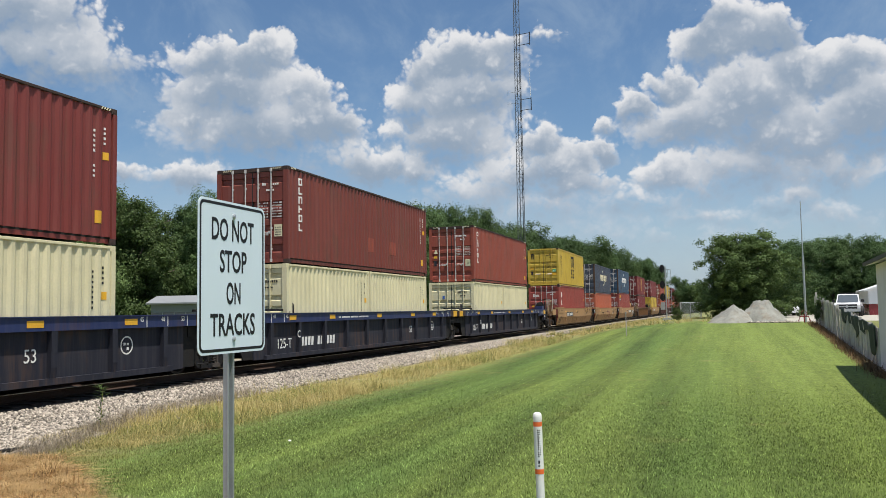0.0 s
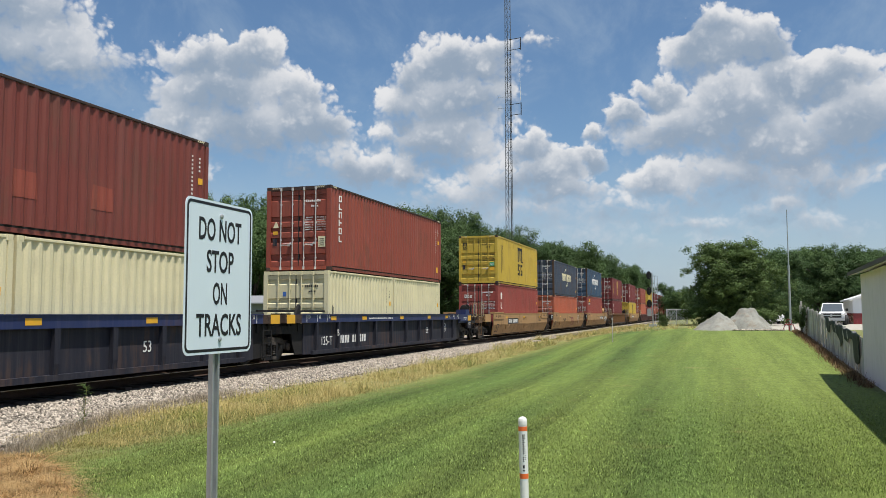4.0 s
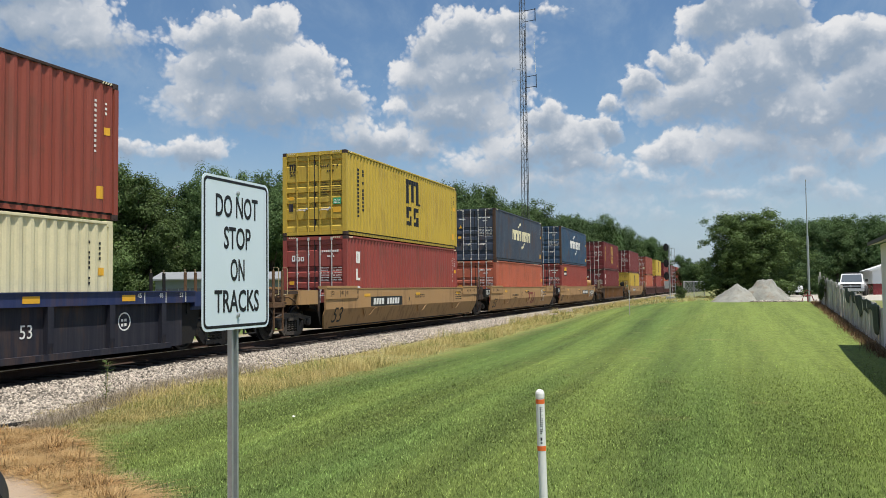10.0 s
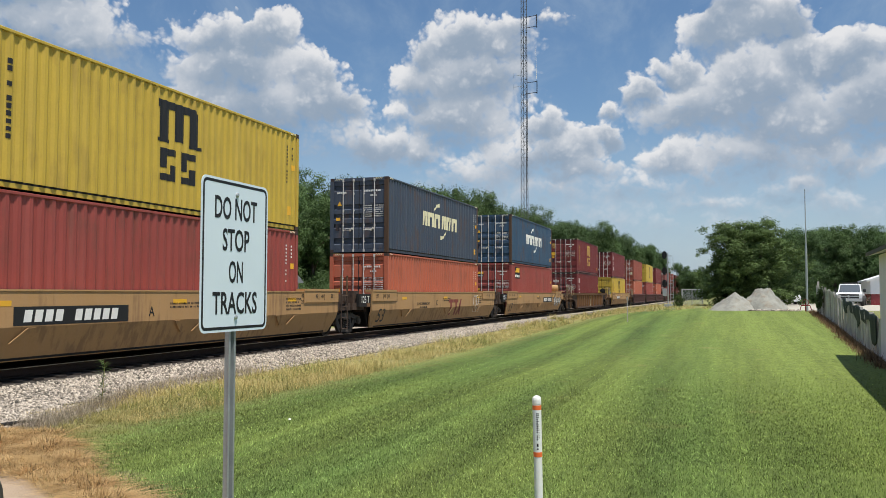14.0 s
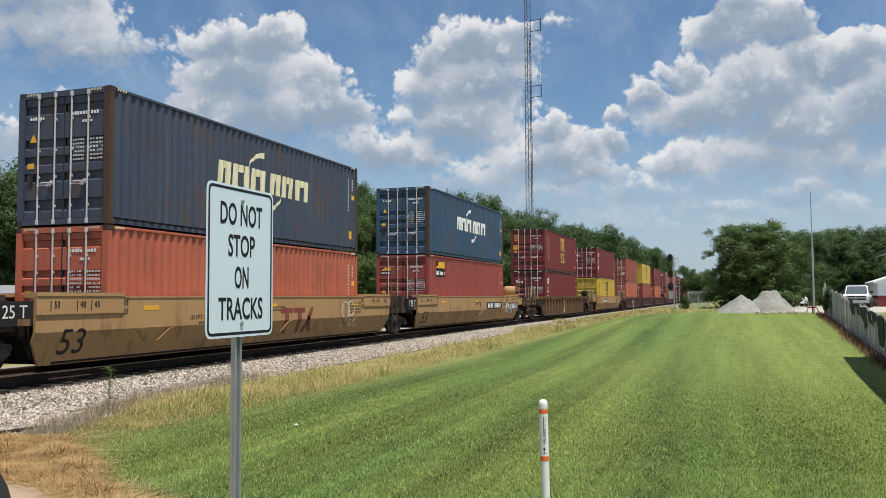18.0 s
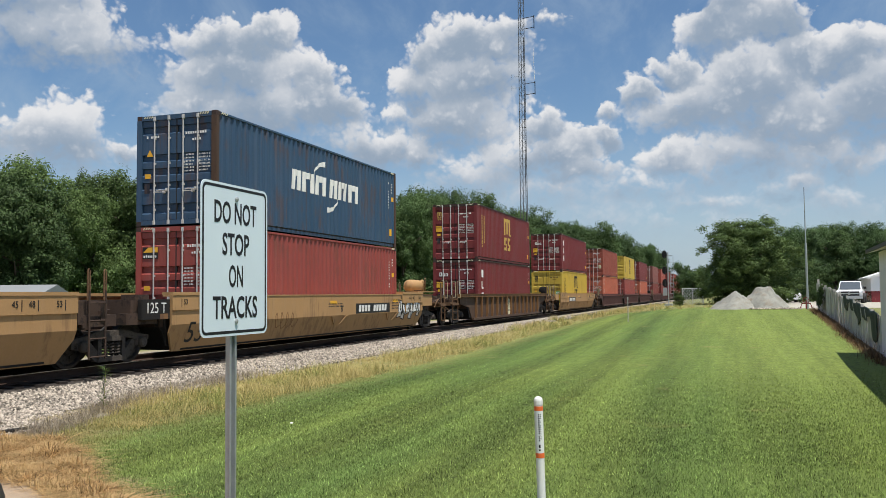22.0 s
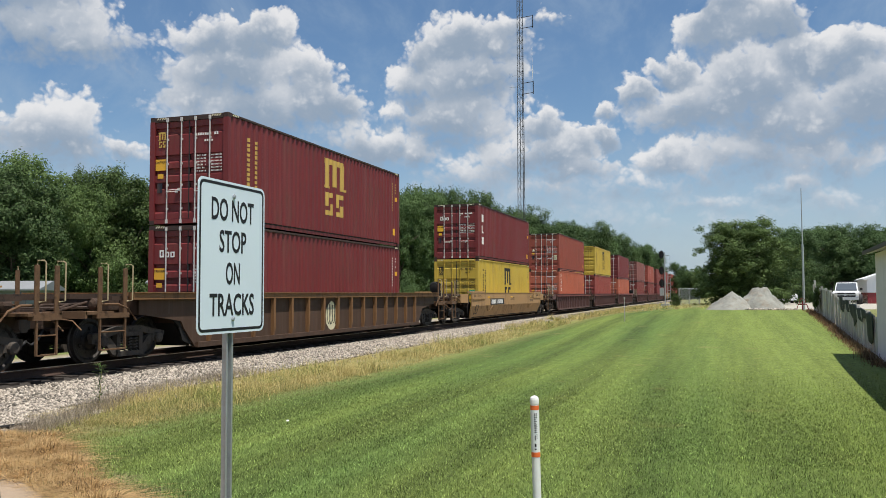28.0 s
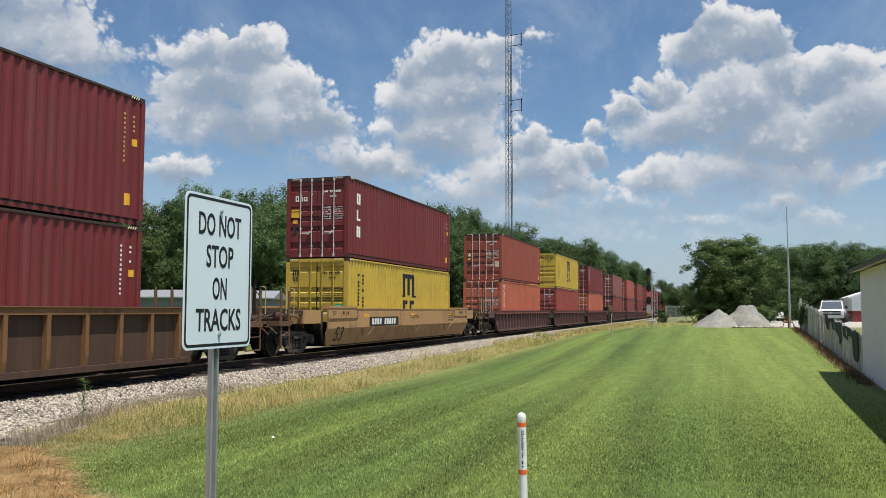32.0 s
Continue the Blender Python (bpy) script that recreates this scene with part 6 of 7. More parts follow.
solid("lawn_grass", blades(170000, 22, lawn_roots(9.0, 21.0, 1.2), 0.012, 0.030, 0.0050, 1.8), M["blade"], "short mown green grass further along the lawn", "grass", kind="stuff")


def verge_roots(y0, y1, x0, x1, power=1.6):
    """Tufts in clumps along the foot of the ballast."""
    def place(rng, count):
        clumps = max(1, count // 26)
        cy = y0 + (y1 - y0) * rng.rand(clumps) ** power
        cx = x0 + (x1 - x0) * rng.rand(clumps)
        size = rng.uniform(0.2, 1.35, clumps) ** 1.3 * (0.75 + 0.5 * np.sin(cy * 0.9) * np.sin(cy * 0.37 + 1))
        j = rng.randint(0, clumps, count)
        return cx[j] + rng.normal(0, 0.10, count), cy[j] + rng.normal(0, 0.14, count), np.clip(size[j] * (0.5 + 0.5 * np.clip((cy[j] - 9) / 9, 0, 1)), 0.2, 2.0)
    return place


solid("tall_weeds", blades(40000, 31, verge_roots(9.3, 42.0, -9.2, -7.2), 0.06, 0.40, 0.0034, 1.9), M["weed"], "tall yellow-green dry weeds along the ballast", "weeds", kind="stuff")
solid("tall_weeds", blades(16000, 32, verge_roots(38.0, 110.0, -10.2, -7.2, 1.0), 0.08, 0.34, 0.012, 1.2), M["weed"], "dry weeds along the ballast further off", "weeds", kind="stuff")


def fence_roots(rng, count):
    y = rng.uniform(21.0, 50.0, count)
    return 3.45 + 0.036 * (y - 24) + rng.normal(0, 0.12, count), y, 0.3 + 0.9 * rng.rand(count) * (0.4 + 0.6 * np.abs(np.sin(y * 1.7)))


def brush_roots(rng, count):
    """A belt that follows the foot of the ballast as it widens towards the road."""
    y = rng.uniform(8.3, 16.0, count)
    x = -np.clip(8.45 + 0.33 * (y - 9.0), 8.3, 9.7) + rng.normal(0, 0.16, count)
    return x, y, 0.35 + 0.75 * rng.rand(count) * (0.5 + 0.5 * np.abs(np.sin(y * 2.3) * np.sin(y * 0.9 + 1)))


def straw_roots(rng, count):
    x = rng.uniform(-9.3, -4.0, count)
    low = np.minimum(6.4, 2.79 - 0.59 * x) + rng.normal(0, 0.12, count)
    high = np.minimum(8.25, 1.3 - 0.9 * x) + rng.normal(0, 0.10, count)
    y = low + (high - low) * rng.rand(count)
    tuft = np.abs(np.sin(x * 3.1 + 1.7 * np.sin(y * 2.3)) * np.sin(y * 3.7 + 1.3 * np.sin(x * 1.9)))
    return x, y, 0.45 + 0.5 * rng.rand(count) + 1.3 * tuft ** 2


solid("yard_weeds", blades(9000, 35, verge_roots(55.0, 84.0, -9.0, 4.0, 1.0), 0.05, 0.26, 0.012, 1.2), M["weed"], "rough weeds past the end of the lawn", "weeds", kind="stuff")
solid("fence_weeds", blades(6000, 36, fence_roots, 0.04, 0.26, 0.006, 1.2), M["leaf_litter"], "brown dead weeds along the foot of the fence", "weeds", kind="stuff")
solid("dead_brush", blades(10000, 34, brush_roots, 0.08, 0.30, 0.0028, 1.0), M["brush"], "grey dead brush along the foot of the ballast", "weeds", kind="stuff")
solid("dead_grass", blades(70000, 33, straw_roots, 0.02, 0.085, 0.0034, 6.0), M["straw"], "matted dead straw-brown grass beside the road edge", "grass", kind="stuff")

# ---- trees ----
def leaf_crown(seed, lobes, leaves, size, squash=0.85, tufts=16):
    """A crown in two steps: limbs end in lobes, and each lobe carries tufts of leaves with dark gaps between. About 1 high and 1 wide, its foot at z = 0."""
    rng = np.random.RandomState(seed)
    cs = []
    for _ in range(lobes):
        a, r, z = rng.uniform(0, 6.28), 0.36 * rng.uniform(0.0, 1.0) ** 0.7, rng.uniform(0.10, 0.88)
        r *= 1.0 - 0.8 * max(0, z - 0.5)
        cs.append((r * math.cos(a), r * math.sin(a), z, rng.uniform(0.09, 0.19)))
    cs = np.array(cs)
    d = rng.normal(size=(lobes * tufts, 3))
    d /= np.linalg.norm(d, axis=1)[:, None]
    own = np.repeat(cs, tufts, 0)
    tc = own[:, :3] + d * (own[:, 3] * rng.uniform(0.55, 1.0, len(own)))[:, None] * np.array([1, 1, squash])
    tr = own[:, 3] * rng.uniform(0.22, 0.46, len(own))
    j = rng.choice(len(tc), leaves, p=tr ** 1.6 / (tr ** 1.6).sum())
    e = rng.normal(size=(leaves, 3))
    e /= np.linalg.norm(e, axis=1)[:, None]
    p = tc[j] + e * (tr[j] * rng.uniform(0.35, 1.15, leaves))[:, None] * np.array([1.08, 1.08, 0.88])
    nrm = e * 0.7 + d[j] * 0.5 + rng.normal(size=(leaves, 3)) * 0.40 + np.array([0, 0, 0.45])
    nrm /= np.linalg.norm(nrm, axis=1)[:, None]
    u = np.cross(nrm, rng.normal(size=(leaves, 3)))
    u /= np.linalg.norm(u, axis=1)[:, None]
    w = np.cross(nrm, u)
    s = (size * rng.uniform(0.6, 1.4, leaves))[:, None]
    fold = nrm * s * 0.25
    v = np.stack([p - u * s, p - w * s * 0.6 + fold, p + u * s, p + w * s * 0.6 + fold], 1).reshape(-1, 3)
    f = (np.array([(0, 1, 2, 3)])[None] + (np.arange(leaves) * 4)[:, None, None]).reshape(-1, 4)
    return mesh_from(v, f, "crown")


def trunk_mesh(seed):
    rng = random.Random(seed)
    m = Mesh().tube([(0, 0, 0), (0.01, 0.0, 0.25), (0.0, 0.015, 0.5), (0.01, 0.0, 0.8)], 0.026, 9, 0.008)
    for k in range(7):
        z, a = 0.22 + 0.07 * k, k * 2.4 + rng.uniform(-0.4, 0.4)
        r = rng.uniform(0.2, 0.34)
        m.tube([(0, 0, z), (r * 0.5 * math.cos(a), r * 0.5 * math.sin(a), z + 0.10), (r * math.cos(a), r * math.sin(a), z + 0.16)], 0.010, 6, 0.003)
    return m.done("trunk", True)


CROWNS = [leaf_crown(40 + k, 44, 52000, 0.0088) for k in range(5)]
BIG_CROWN = leaf_crown(60, 120, 95000, 0.0090, 1.0, 9)
TRUNKS = [trunk_mesh(70 + k) for k in range(3)]
rng_tree = random.Random(17)


def tree(x, y, height, breadth, label, leaf="leaf", crown=None, group="", base=None):
    z = ground_z(x, y) if base is None else base
    ob = thing("tree", label, "tree", group, place=pose(x, y, z - 0.1, 0, 0, rng_tree.uniform(0, 360)))
    part("trunk", rng_tree.choice(TRUNKS), M["bark"], ob, "", Matrix.Diagonal((breadth * 0.9, breadth * 0.9, height, 1)))
    part("crown", crown or rng_tree.choice(CROWNS), M[leaf], ob, "", Matrix.Diagonal((breadth, breadth, height * 1.02, 1)))
    return ob


# the wood behind the train: its edge draws nearer to the track further off
WOOD_EDGE = [(18.0, -60.0), (40.0, -58.0), (62.0, -52.0), (80.0, -44.0), (105.0, -38.0), (140.0, -32.0), (200.0, -27.0), (280.0, -24.0), (420.0, -22.0)]


def wood():
    ys, xs = [p[0] for p in WOOD_EDGE], [p[1] for p in WOOD_EDGE]
    y = 18.0
    while y < 330:
        x = float(np.interp(y, ys, xs))
        for row in range(3 if y < 150 else 2):
            h = (rng_tree.uniform(9.8, 14.3) + row * 0.7) * (1.0 + 0.30 * ease(y, 75, 120))
            b = h * rng_tree.uniform(0.66, 0.92)
            tree(x - row * 6.5 - rng_tree.uniform(0, 3), y + rng_tree.uniform(-2, 2), h, b, "leafy deciduous tree at the edge of the wood", ("leaf_dark" if y < 42 else rng_tree.choice(("leaf", "leaf_light", "leaf") if y < 95 else ("leaf", "leaf_dark", "leaf"))), None, "trees of the wood")
        y += rng_tree.uniform(4.6, 7.4) if y < 150 else rng_tree.uniform(7, 10)


wood()
# the single big tree behind the gravel and the trees beside it
tree(1.45, 74.0, 7.0, 9.8, "broad round leafy tree behind the gravel mounds", "leaf_light", BIG_CROWN)
for x, y, h, b in ((6.3, 88, 7.0, 7.6), (10.8, 96, 7.9, 8.0), (15.5, 95, 8.2, 8.4), (20.0, 97, 8.0, 8.2), (8.2, 100, 8.2, 8.5), (13.2, 104, 9.0, 9), (18.0, 105, 8.9, 9), (24.5, 97, 7.6, 8.4), (29.5, 100, 7.6, 8.5), (3.4, 94, 7.2, 7.0), (22.6, 108, 8.8, 9)):
    tree(x, y, h, b, "leafy green tree in the belt behind the yard", rng_tree.choice(("leaf", "leaf_dark", "leaf")), None, "trees behind the yard")
for k in range(14):
    tree(-9.0 + rng_tree.uniform(-1, 6), 190 + k * 14, rng_tree.uniform(6, 9), rng_tree.uniform(6, 8), "distant tree beside the line", "leaf_dark", None, "distant trees along the line")

# ---- sign, marker post, stake ----
def road_sign():
    ob = thing("road_sign", "white rectangular road sign with black border on a steel post", "road sign", place=pose(-2.36, 3.705, 0))
    w, h, r, mid = 0.61, 0.762, 0.04, 1.89

    def rounded(hw, hh, rad, n=5):
        pts = []
        for cx, cz, a0 in ((hw - rad, hh - rad, 0), (-hw + rad, hh - rad, 90), (-hw + rad, -hh + rad, 180), (hw - rad, -hh + rad, 270)):
            pts += [(cx + rad * math.cos(radians(a0 + 90 * k / n)), cz + rad * math.sin(radians(a0 + 90 * k / n))) for k in range(n + 1)]
        return pts
    plate = Mesh().prism(rounded(w / 2, h / 2, r), -0.0015, 0.0015, "x")
    lean = pose(0, 0, mid, 0, 0, 0)
    panel = part("panel", plate, M["signface"], ob, "white reflective sheet with a thin black border", lean)
    o, i = rounded(w / 2 - 0.012, h / 2 - 0.012, r - 0.008), rounded(w / 2 - 0.026, h / 2 - 0.026, r - 0.018)
    b = Mesh()
    for k in range(len(o)):
        j = (k + 1) % len(o)
        b.quad((0.0021, *o[k]), (0.0021, *o[j]), (0.0021, *i[j]), (0.0021, *i[k]))
    part("border", b, M["black"], panel, "thin black border")
    for text, z in (("DO NOT", 0.236), ("STOP", 0.078), ("ON", -0.082), ("TRACKS", -0.238)):
        wide = {"DO NOT": 0.385, "STOP": 0.245, "ON": 0.128, "TRACKS": 0.405}[text]
        part("lettering", fitted(text, wide, 0.113, 0.0026), M["black"], panel, "black capital letters", pose(0.0022, 0.0, z) @ TO_RIGHT)
    for z in (0.31, -0.31):
        part("bolt", Mesh().lathe([(0.012, 0.0), (0.012, 0.006), (0.006, 0.009)], (0.003, 0, z), "x", 10), M["galv"], panel)
    post = Mesh().prism([(-0.012, -0.030), (-0.012, -0.016), (-0.042, -0.014), (-0.042, 0.014), (-0.012, 0.016), (-0.012, 0.030), (-0.016, 0.030), (-0.017, 0.020), (-0.046, 0.018), (-0.046, -0.018), (-0.017, -0.020), (-0.016, -0.030)][::-1], -0.3, 2.22)
    part("post", post, M["galv"], ob, "galvanised U-channel post")


road_sign()


def marker_post():
    ob = thing("marker_post", "white plastic utility marker post with orange bands", "marker post", place=pose(-1.235, 5.74, 0, 0.6, -0.9, 0))
    part("pipe", Mesh().tube([(0, 0, -0.1), (0, 0, 0.955)], 0.029, 20), M["post_white"], ob)
    part("cap", Mesh().lathe([(0.031, 0.945), (0.031, 0.972), (0.027, 0.988), (0.016, 0.998), (0.004, 1.001)], (0, 0, 0), "z", 20), M["post_white"], ob, "domed white cap")
    for z0, z1 in ((0.905, 0.935), (0.585, 0.618)):
        part("band", Mesh().lathe([(0.0305, z0), (0.0305, z1)], (0, 0, 0), "z", 20), M["orange_band"], ob, "orange reflective band")
    part("sleeve", Mesh().lathe([(0.0300, 0.618), (0.0300, 0.905)], (0, 0, 0), "z", 20), M["label_white"], ob, "white printed warning label")
    rng = random.Random(8)
    m = Mesh()
    turn = radians(-78)
    for k in range(15):
        z = 0.70 + k * 0.0125
        for a0, a1 in ((-0.16, 0.16), (0.3, 0.44)):
            if rng.random() < 0.85:
                pts = [(0.0306 * math.cos(turn + a0 + (a1 - a0) * j / 3), 0.0306 * math.sin(turn + a0 + (a1 - a0) * j / 3)) for j in range(4)]
                for p, q in zip(pts, pts[1:]):
                    m.quad((*p, z), (*q, z), (*q, z + 0.008), (*p, z + 0.008))
    for z, dz in ((0.655, 0.022), (0.635, 0.010)):
        pts = [(0.0306 * math.cos(turn - 0.2 + 0.1 * j), 0.0306 * math.sin(turn - 0.2 + 0.1 * j)) for j in range(5)]
        for p, q in zip(pts, pts[1:]):
            m.quad((*p, z), (*q, z), (*q, z + dz), (*p, z + dz))
    part("print", m, M["black"], ob, "dark unreadable print")["kind"] = "stuff"


marker_post()
solid("survey_stake", Mesh().tube([(0, 0, -0.1), (0, 0, 1.12)], 0.020, 6).box(-0.03, 0.03, -0.03, 0.03, 1.02, 1.14), M["fence"], "thin weathered wooden stake in the lawn", "stake", place=pose(-4.4, 40.0, ground_z(-4.4, 40)))
solid("litter", Mesh().lathe([(0.016, 0.0), (0.022, 0.006), (0.014, 0.012), (0.002, 0.014)], (0, 0, 0), "z", 9), M["label_white"], "crumpled scrap of white litter on the lawn", "litter", place=pose(-5.5, 9.98, 0.035, 12, 8, 0))

# ---- lattice mast, signal, poles ----
def lattice_mast(x, y, height):
    ob = thing("lattice_mast", "tall thin steel lattice radio mast", "radio mast", place=pose(x, y, 0))
    def leg_at(k, z):
        r = 0.50 - 0.20 * z / height
        a = radians(90 + 120 * k + 18)
        return (r * math.cos(a), r * math.sin(a), z)
    for k in range(3):
        part("leg", Mesh().tube([leg_at(k, z) for z in (0, height / 2, height)], 0.036, 6), M["mast"], ob)
    m = Mesh()
    z, step = 0.0, 0.9
    while z < height - step:
        for k in range(3):
            m.tube([leg_at(k, z), leg_at((k + 1) % 3, z + step)], 0.017, 4, None, False)
            m.tube([leg_at(k, z + step), leg_at((k + 1) % 3, z + step)], 0.014, 4, None, False)
        z += step
    part("bracing", m, M["mast"], ob, "zigzag steel bracing")
    part("feed_line", Mesh().tube([(0.36, -0.3, 0), (0.3, -0.25, height * 0.62)], 0.04, 6), M["rubber"], ob, "black coaxial feed line")
    for z in (25.6, 33.2):
        part("side_arm", Mesh().tube([(0.2, -0.2, z), (1.55, -0.2, z + 0.1)], 0.035, 6).tube([(0.2, -0.2, z - 1.25), (1.55, -0.2, z - 1.15)], 0.035, 6).tube([(1.55, -0.2, z - 1.3), (1.55, -0.2, z + 0.2)], 0.05, 6), M["steel"], ob)
    part("whip_aerial", Mesh().tube([(1.5, -0.2, 26.0), (1.42, -0.2, 29.6)], 0.03, 5, 0.012), M["white"], ob, "slim white whip aerial")
    part("dipole_aerial", Mesh().tube([(-0.3, 0, 26.6), (-1.2, 0, 26.6)], 0.02, 5).tube([(-0.3, 0, 25.3), (-1.2, 0, 25.3)], 0.02, 5).tube([(-1.2, 0, 26.3), (-1.2, 0, 26.9)], 0.015, 5).tube([(-1.2, 0, 25.0), (-1.2, 0, 25.6)], 0.015, 5), M["galv"], ob)


lattice_mast(-21.5, 92.6, 50.0)


def signal(x, y):
    ob = thing("railway_signal", "trackside signal mast with three black heads and ladder", "railway signal", place=pose(x, y, ground_z(x, y)))
    part("mast", Mesh().tube([(0, 0, 0), (0, 0, 5.0)], 0.06, 10), M["galv"], ob)
    for z in (2.15, 3.30, 4.78):
        h = Mesh().prism([(0.23 * math.cos(a), 0.37 * math.sin(a)) for a in (2 * math.pi * k / 18 for k in range(18))], -0.02, 0.0, "y")
        head = part("signal_head", h, M["signal_black"], ob, "oval black signal target", pose(-0.28, -0.15, z))
        for dz in (-0.2, 0.0, 0.2):
            part("hood", Mesh().tube([(0, -0.25, dz), (0, -0.02, dz)], 0.085, 10), M["signal_black"], head)
    part("ladder", Mesh().box(0.18, 0.21, 0.3, 0.33, 0, 4.7).box(0.45, 0.48, 0.3, 0.33, 0, 4.7), M["galv"], ob)
    rungs = Mesh()
    for k in range(14):
        rungs.tube([(0.19, 0.32, 0.2 + k * 0.32), (0.46, 0.32, 0.2 + k * 0.32)], 0.015, 5)
    part("rungs", rungs, M["galv"], ob)
    part("base_box", Mesh().box(-0.35, 0.35, -0.3, 0.3, 0, 0.25).box(-0.45, -0.1, -0.5, -0.1, 1.0, 1.7), M["galv"], ob)
    for z in (2.15, 3.30, 4.70):
        part("bracket", Mesh().box(-0.3, 0.4, -0.03, 0.03, z - 0.03, z + 0.03), M["galv"], ob)


signal(-5.1, 80.0)
tree(-4.1, 78.5, 1.1, 1.2, "small bushy shrub by the signal", "leaf_light")


def wire_enclosure(x, y):
    """A small fenced plot by the signal: steel posts, top rail and wire mesh on two sides."""
    ob = thing("wire_fence", "grey chain-link enclosure beside the trackside signal", "fence", place=pose(x, y, ground_z(x, y)))
    for px, py in ((-0.9, 0), (0.0, 0), (0.9, 0), (-0.9, 1.6), (0.9, 1.6)):
        part("post", Mesh().tube([(px, py, -0.1), (px, py, 1.5)], 0.035, 8), M["galv"], ob)
    for (x0, y0), (x1, y1) in (((-0.9, 0), (0.9, 0)), ((-0.9, 0), (-0.9, 1.6)), ((0.9, 0), (0.9, 1.6))):
        part("top_rail", Mesh().tube([(x0, y0, 1.45), (x1, y1, 1.45)], 0.025, 6), M["galv"], ob)
        m = Mesh()
        for k in range(-14, 15):
            for d in (-1, 1):
                f0, f1 = k / 14, k / 14 + 0.8
                p, q = max(0.0, f0), min(1.0, f1)
                if q - p < 0.03:
                    continue
                za, zb = (p - f0) / 0.8 * 1.45, (q - f0) / 0.8 * 1.45
                if d < 0:
                    za, zb = 1.45 - za, 1.45 - zb
                m.tube([(x0 + (x1 - x0) * p, y0 + (y1 - y0) * p, za), (x0 + (x1 - x0) * q, y0 + (y1 - y0) * q, zb)], 0.010, 3, None, False)
        part("wire_mesh", m, M["galv"], ob, "galvanised wire mesh")["kind"] = "stuff"


wire_enclosure(-3.0, 80.3)
pole = thing("aerial_pole", "tall slender grey pole by the yard", "pole", place=pose(4.38, 52.5, 0.7))
part("shaft", Mesh().tube([(0, 0, 0), (0, 0, 3.8)], 0.06, 8), M["galv"], pole)
part("tip", Mesh().tube([(0, 0, 3.8), (0, 0, 7.05)], 0.035, 8, 0.022), M["galv"], pole)

# ---- gravel heaps ----
def heap(x, y, rx, ry, h, seed, lean, flat, label):
    """A tipped heap: its top stands off the middle by lean, flat cuts the top to a shelf."""
    m, n, k = Mesh(), 18, 48
    pts = []
    for j in range(n + 1):
        q = j / n
        for i in range(k):
            a = 2 * math.pi * i / k
            r = (1 - q) * (1 + 0.18 * noise.noise((math.cos(a) * 1.3 + seed, math.sin(a) * 1.3, q)) + 0.10 * noise.noise((math.cos(a) * 5 + seed, math.sin(a) * 5, q * 5)))
            z = h * min(1.0, q / (1 - flat)) ** 0.9 * (1 + 0.16 * noise.noise((r * 3 * math.cos(a), r * 3 * math.sin(a), seed)) + 0.12 * noise.noise((r * 9 * math.cos(a), r * 9 * math.sin(a), seed)))
            pts.append((rx * r * math.cos(a) + lean * q, ry * r * math.sin(a), z - 0.1))
    m.v = pts
    m.f = [(j * k + i, j * k + (i + 1) % k, (j + 1) * k + (i + 1) % k, (j + 1) * k + i) for j in range(n) for i in range(k)]
    solid("gravel_mound", m.done("gravel_mound", True), M["gravel"], label, "gravel heap", "gravel heaps in the yard", place=pose(x, y, ground_z(x, y)))


heap(0.30, 53.2, 1.55, 1.6, 1.12, 1.0, 0.30, 0.05, "conical heap of grey-green crushed stone")
heap(1.95, 54.0, 1.70, 1.9, 1.34, 5.0, 0.20, 0.22, "larger uneven heap of grey crushed stone with a flat top")
solid("rubble", scatter_stones(420, 15, 1.2, 4.0, 51.6, 53.0, 0.03, 0.11, ground_z), M["stone"], "pale broken stones at the foot of the gravel heap", "rubble", kind="stuff")


# ---- shed, fence, yard ----
def shed():
    """The long shed beside the lawn: wall along y with a ribbed face, low pitched roof with eaves."""
    ob = thing("shed", "pale plain-walled shed with a dark overhanging roof edge", "shed", place=pose(3.72, 24.0, 0.10, 0, 0, -2.8))
    ob2 = part("wall", Mesh().box(0, 6.0, -18.0, 0, -0.2, 2.60), M["wall"], ob, "plain pale wall")
    roof = Mesh().prism([(-0.25, 2.58), (3.0, 3.4), (6.25, 2.58), (6.25, 2.66), (3.0, 3.48), (-0.25, 2.66)], -18.3, 0.25, "y")
    part("roof", roof, M["wall"], ob)
    part("eave", Mesh().box(-0.28, -0.25, -18.3, 0.25, 2.58, 2.67), M["roof"], ob, "dark roof edge board")
    part("gable_trim", Mesh().prism([(-0.28, 2.58), (3.0, 3.40), (3.0, 3.49), (-0.28, 2.67)], 0.25, 0.28, "y"), M["roof"], ob)


shed()


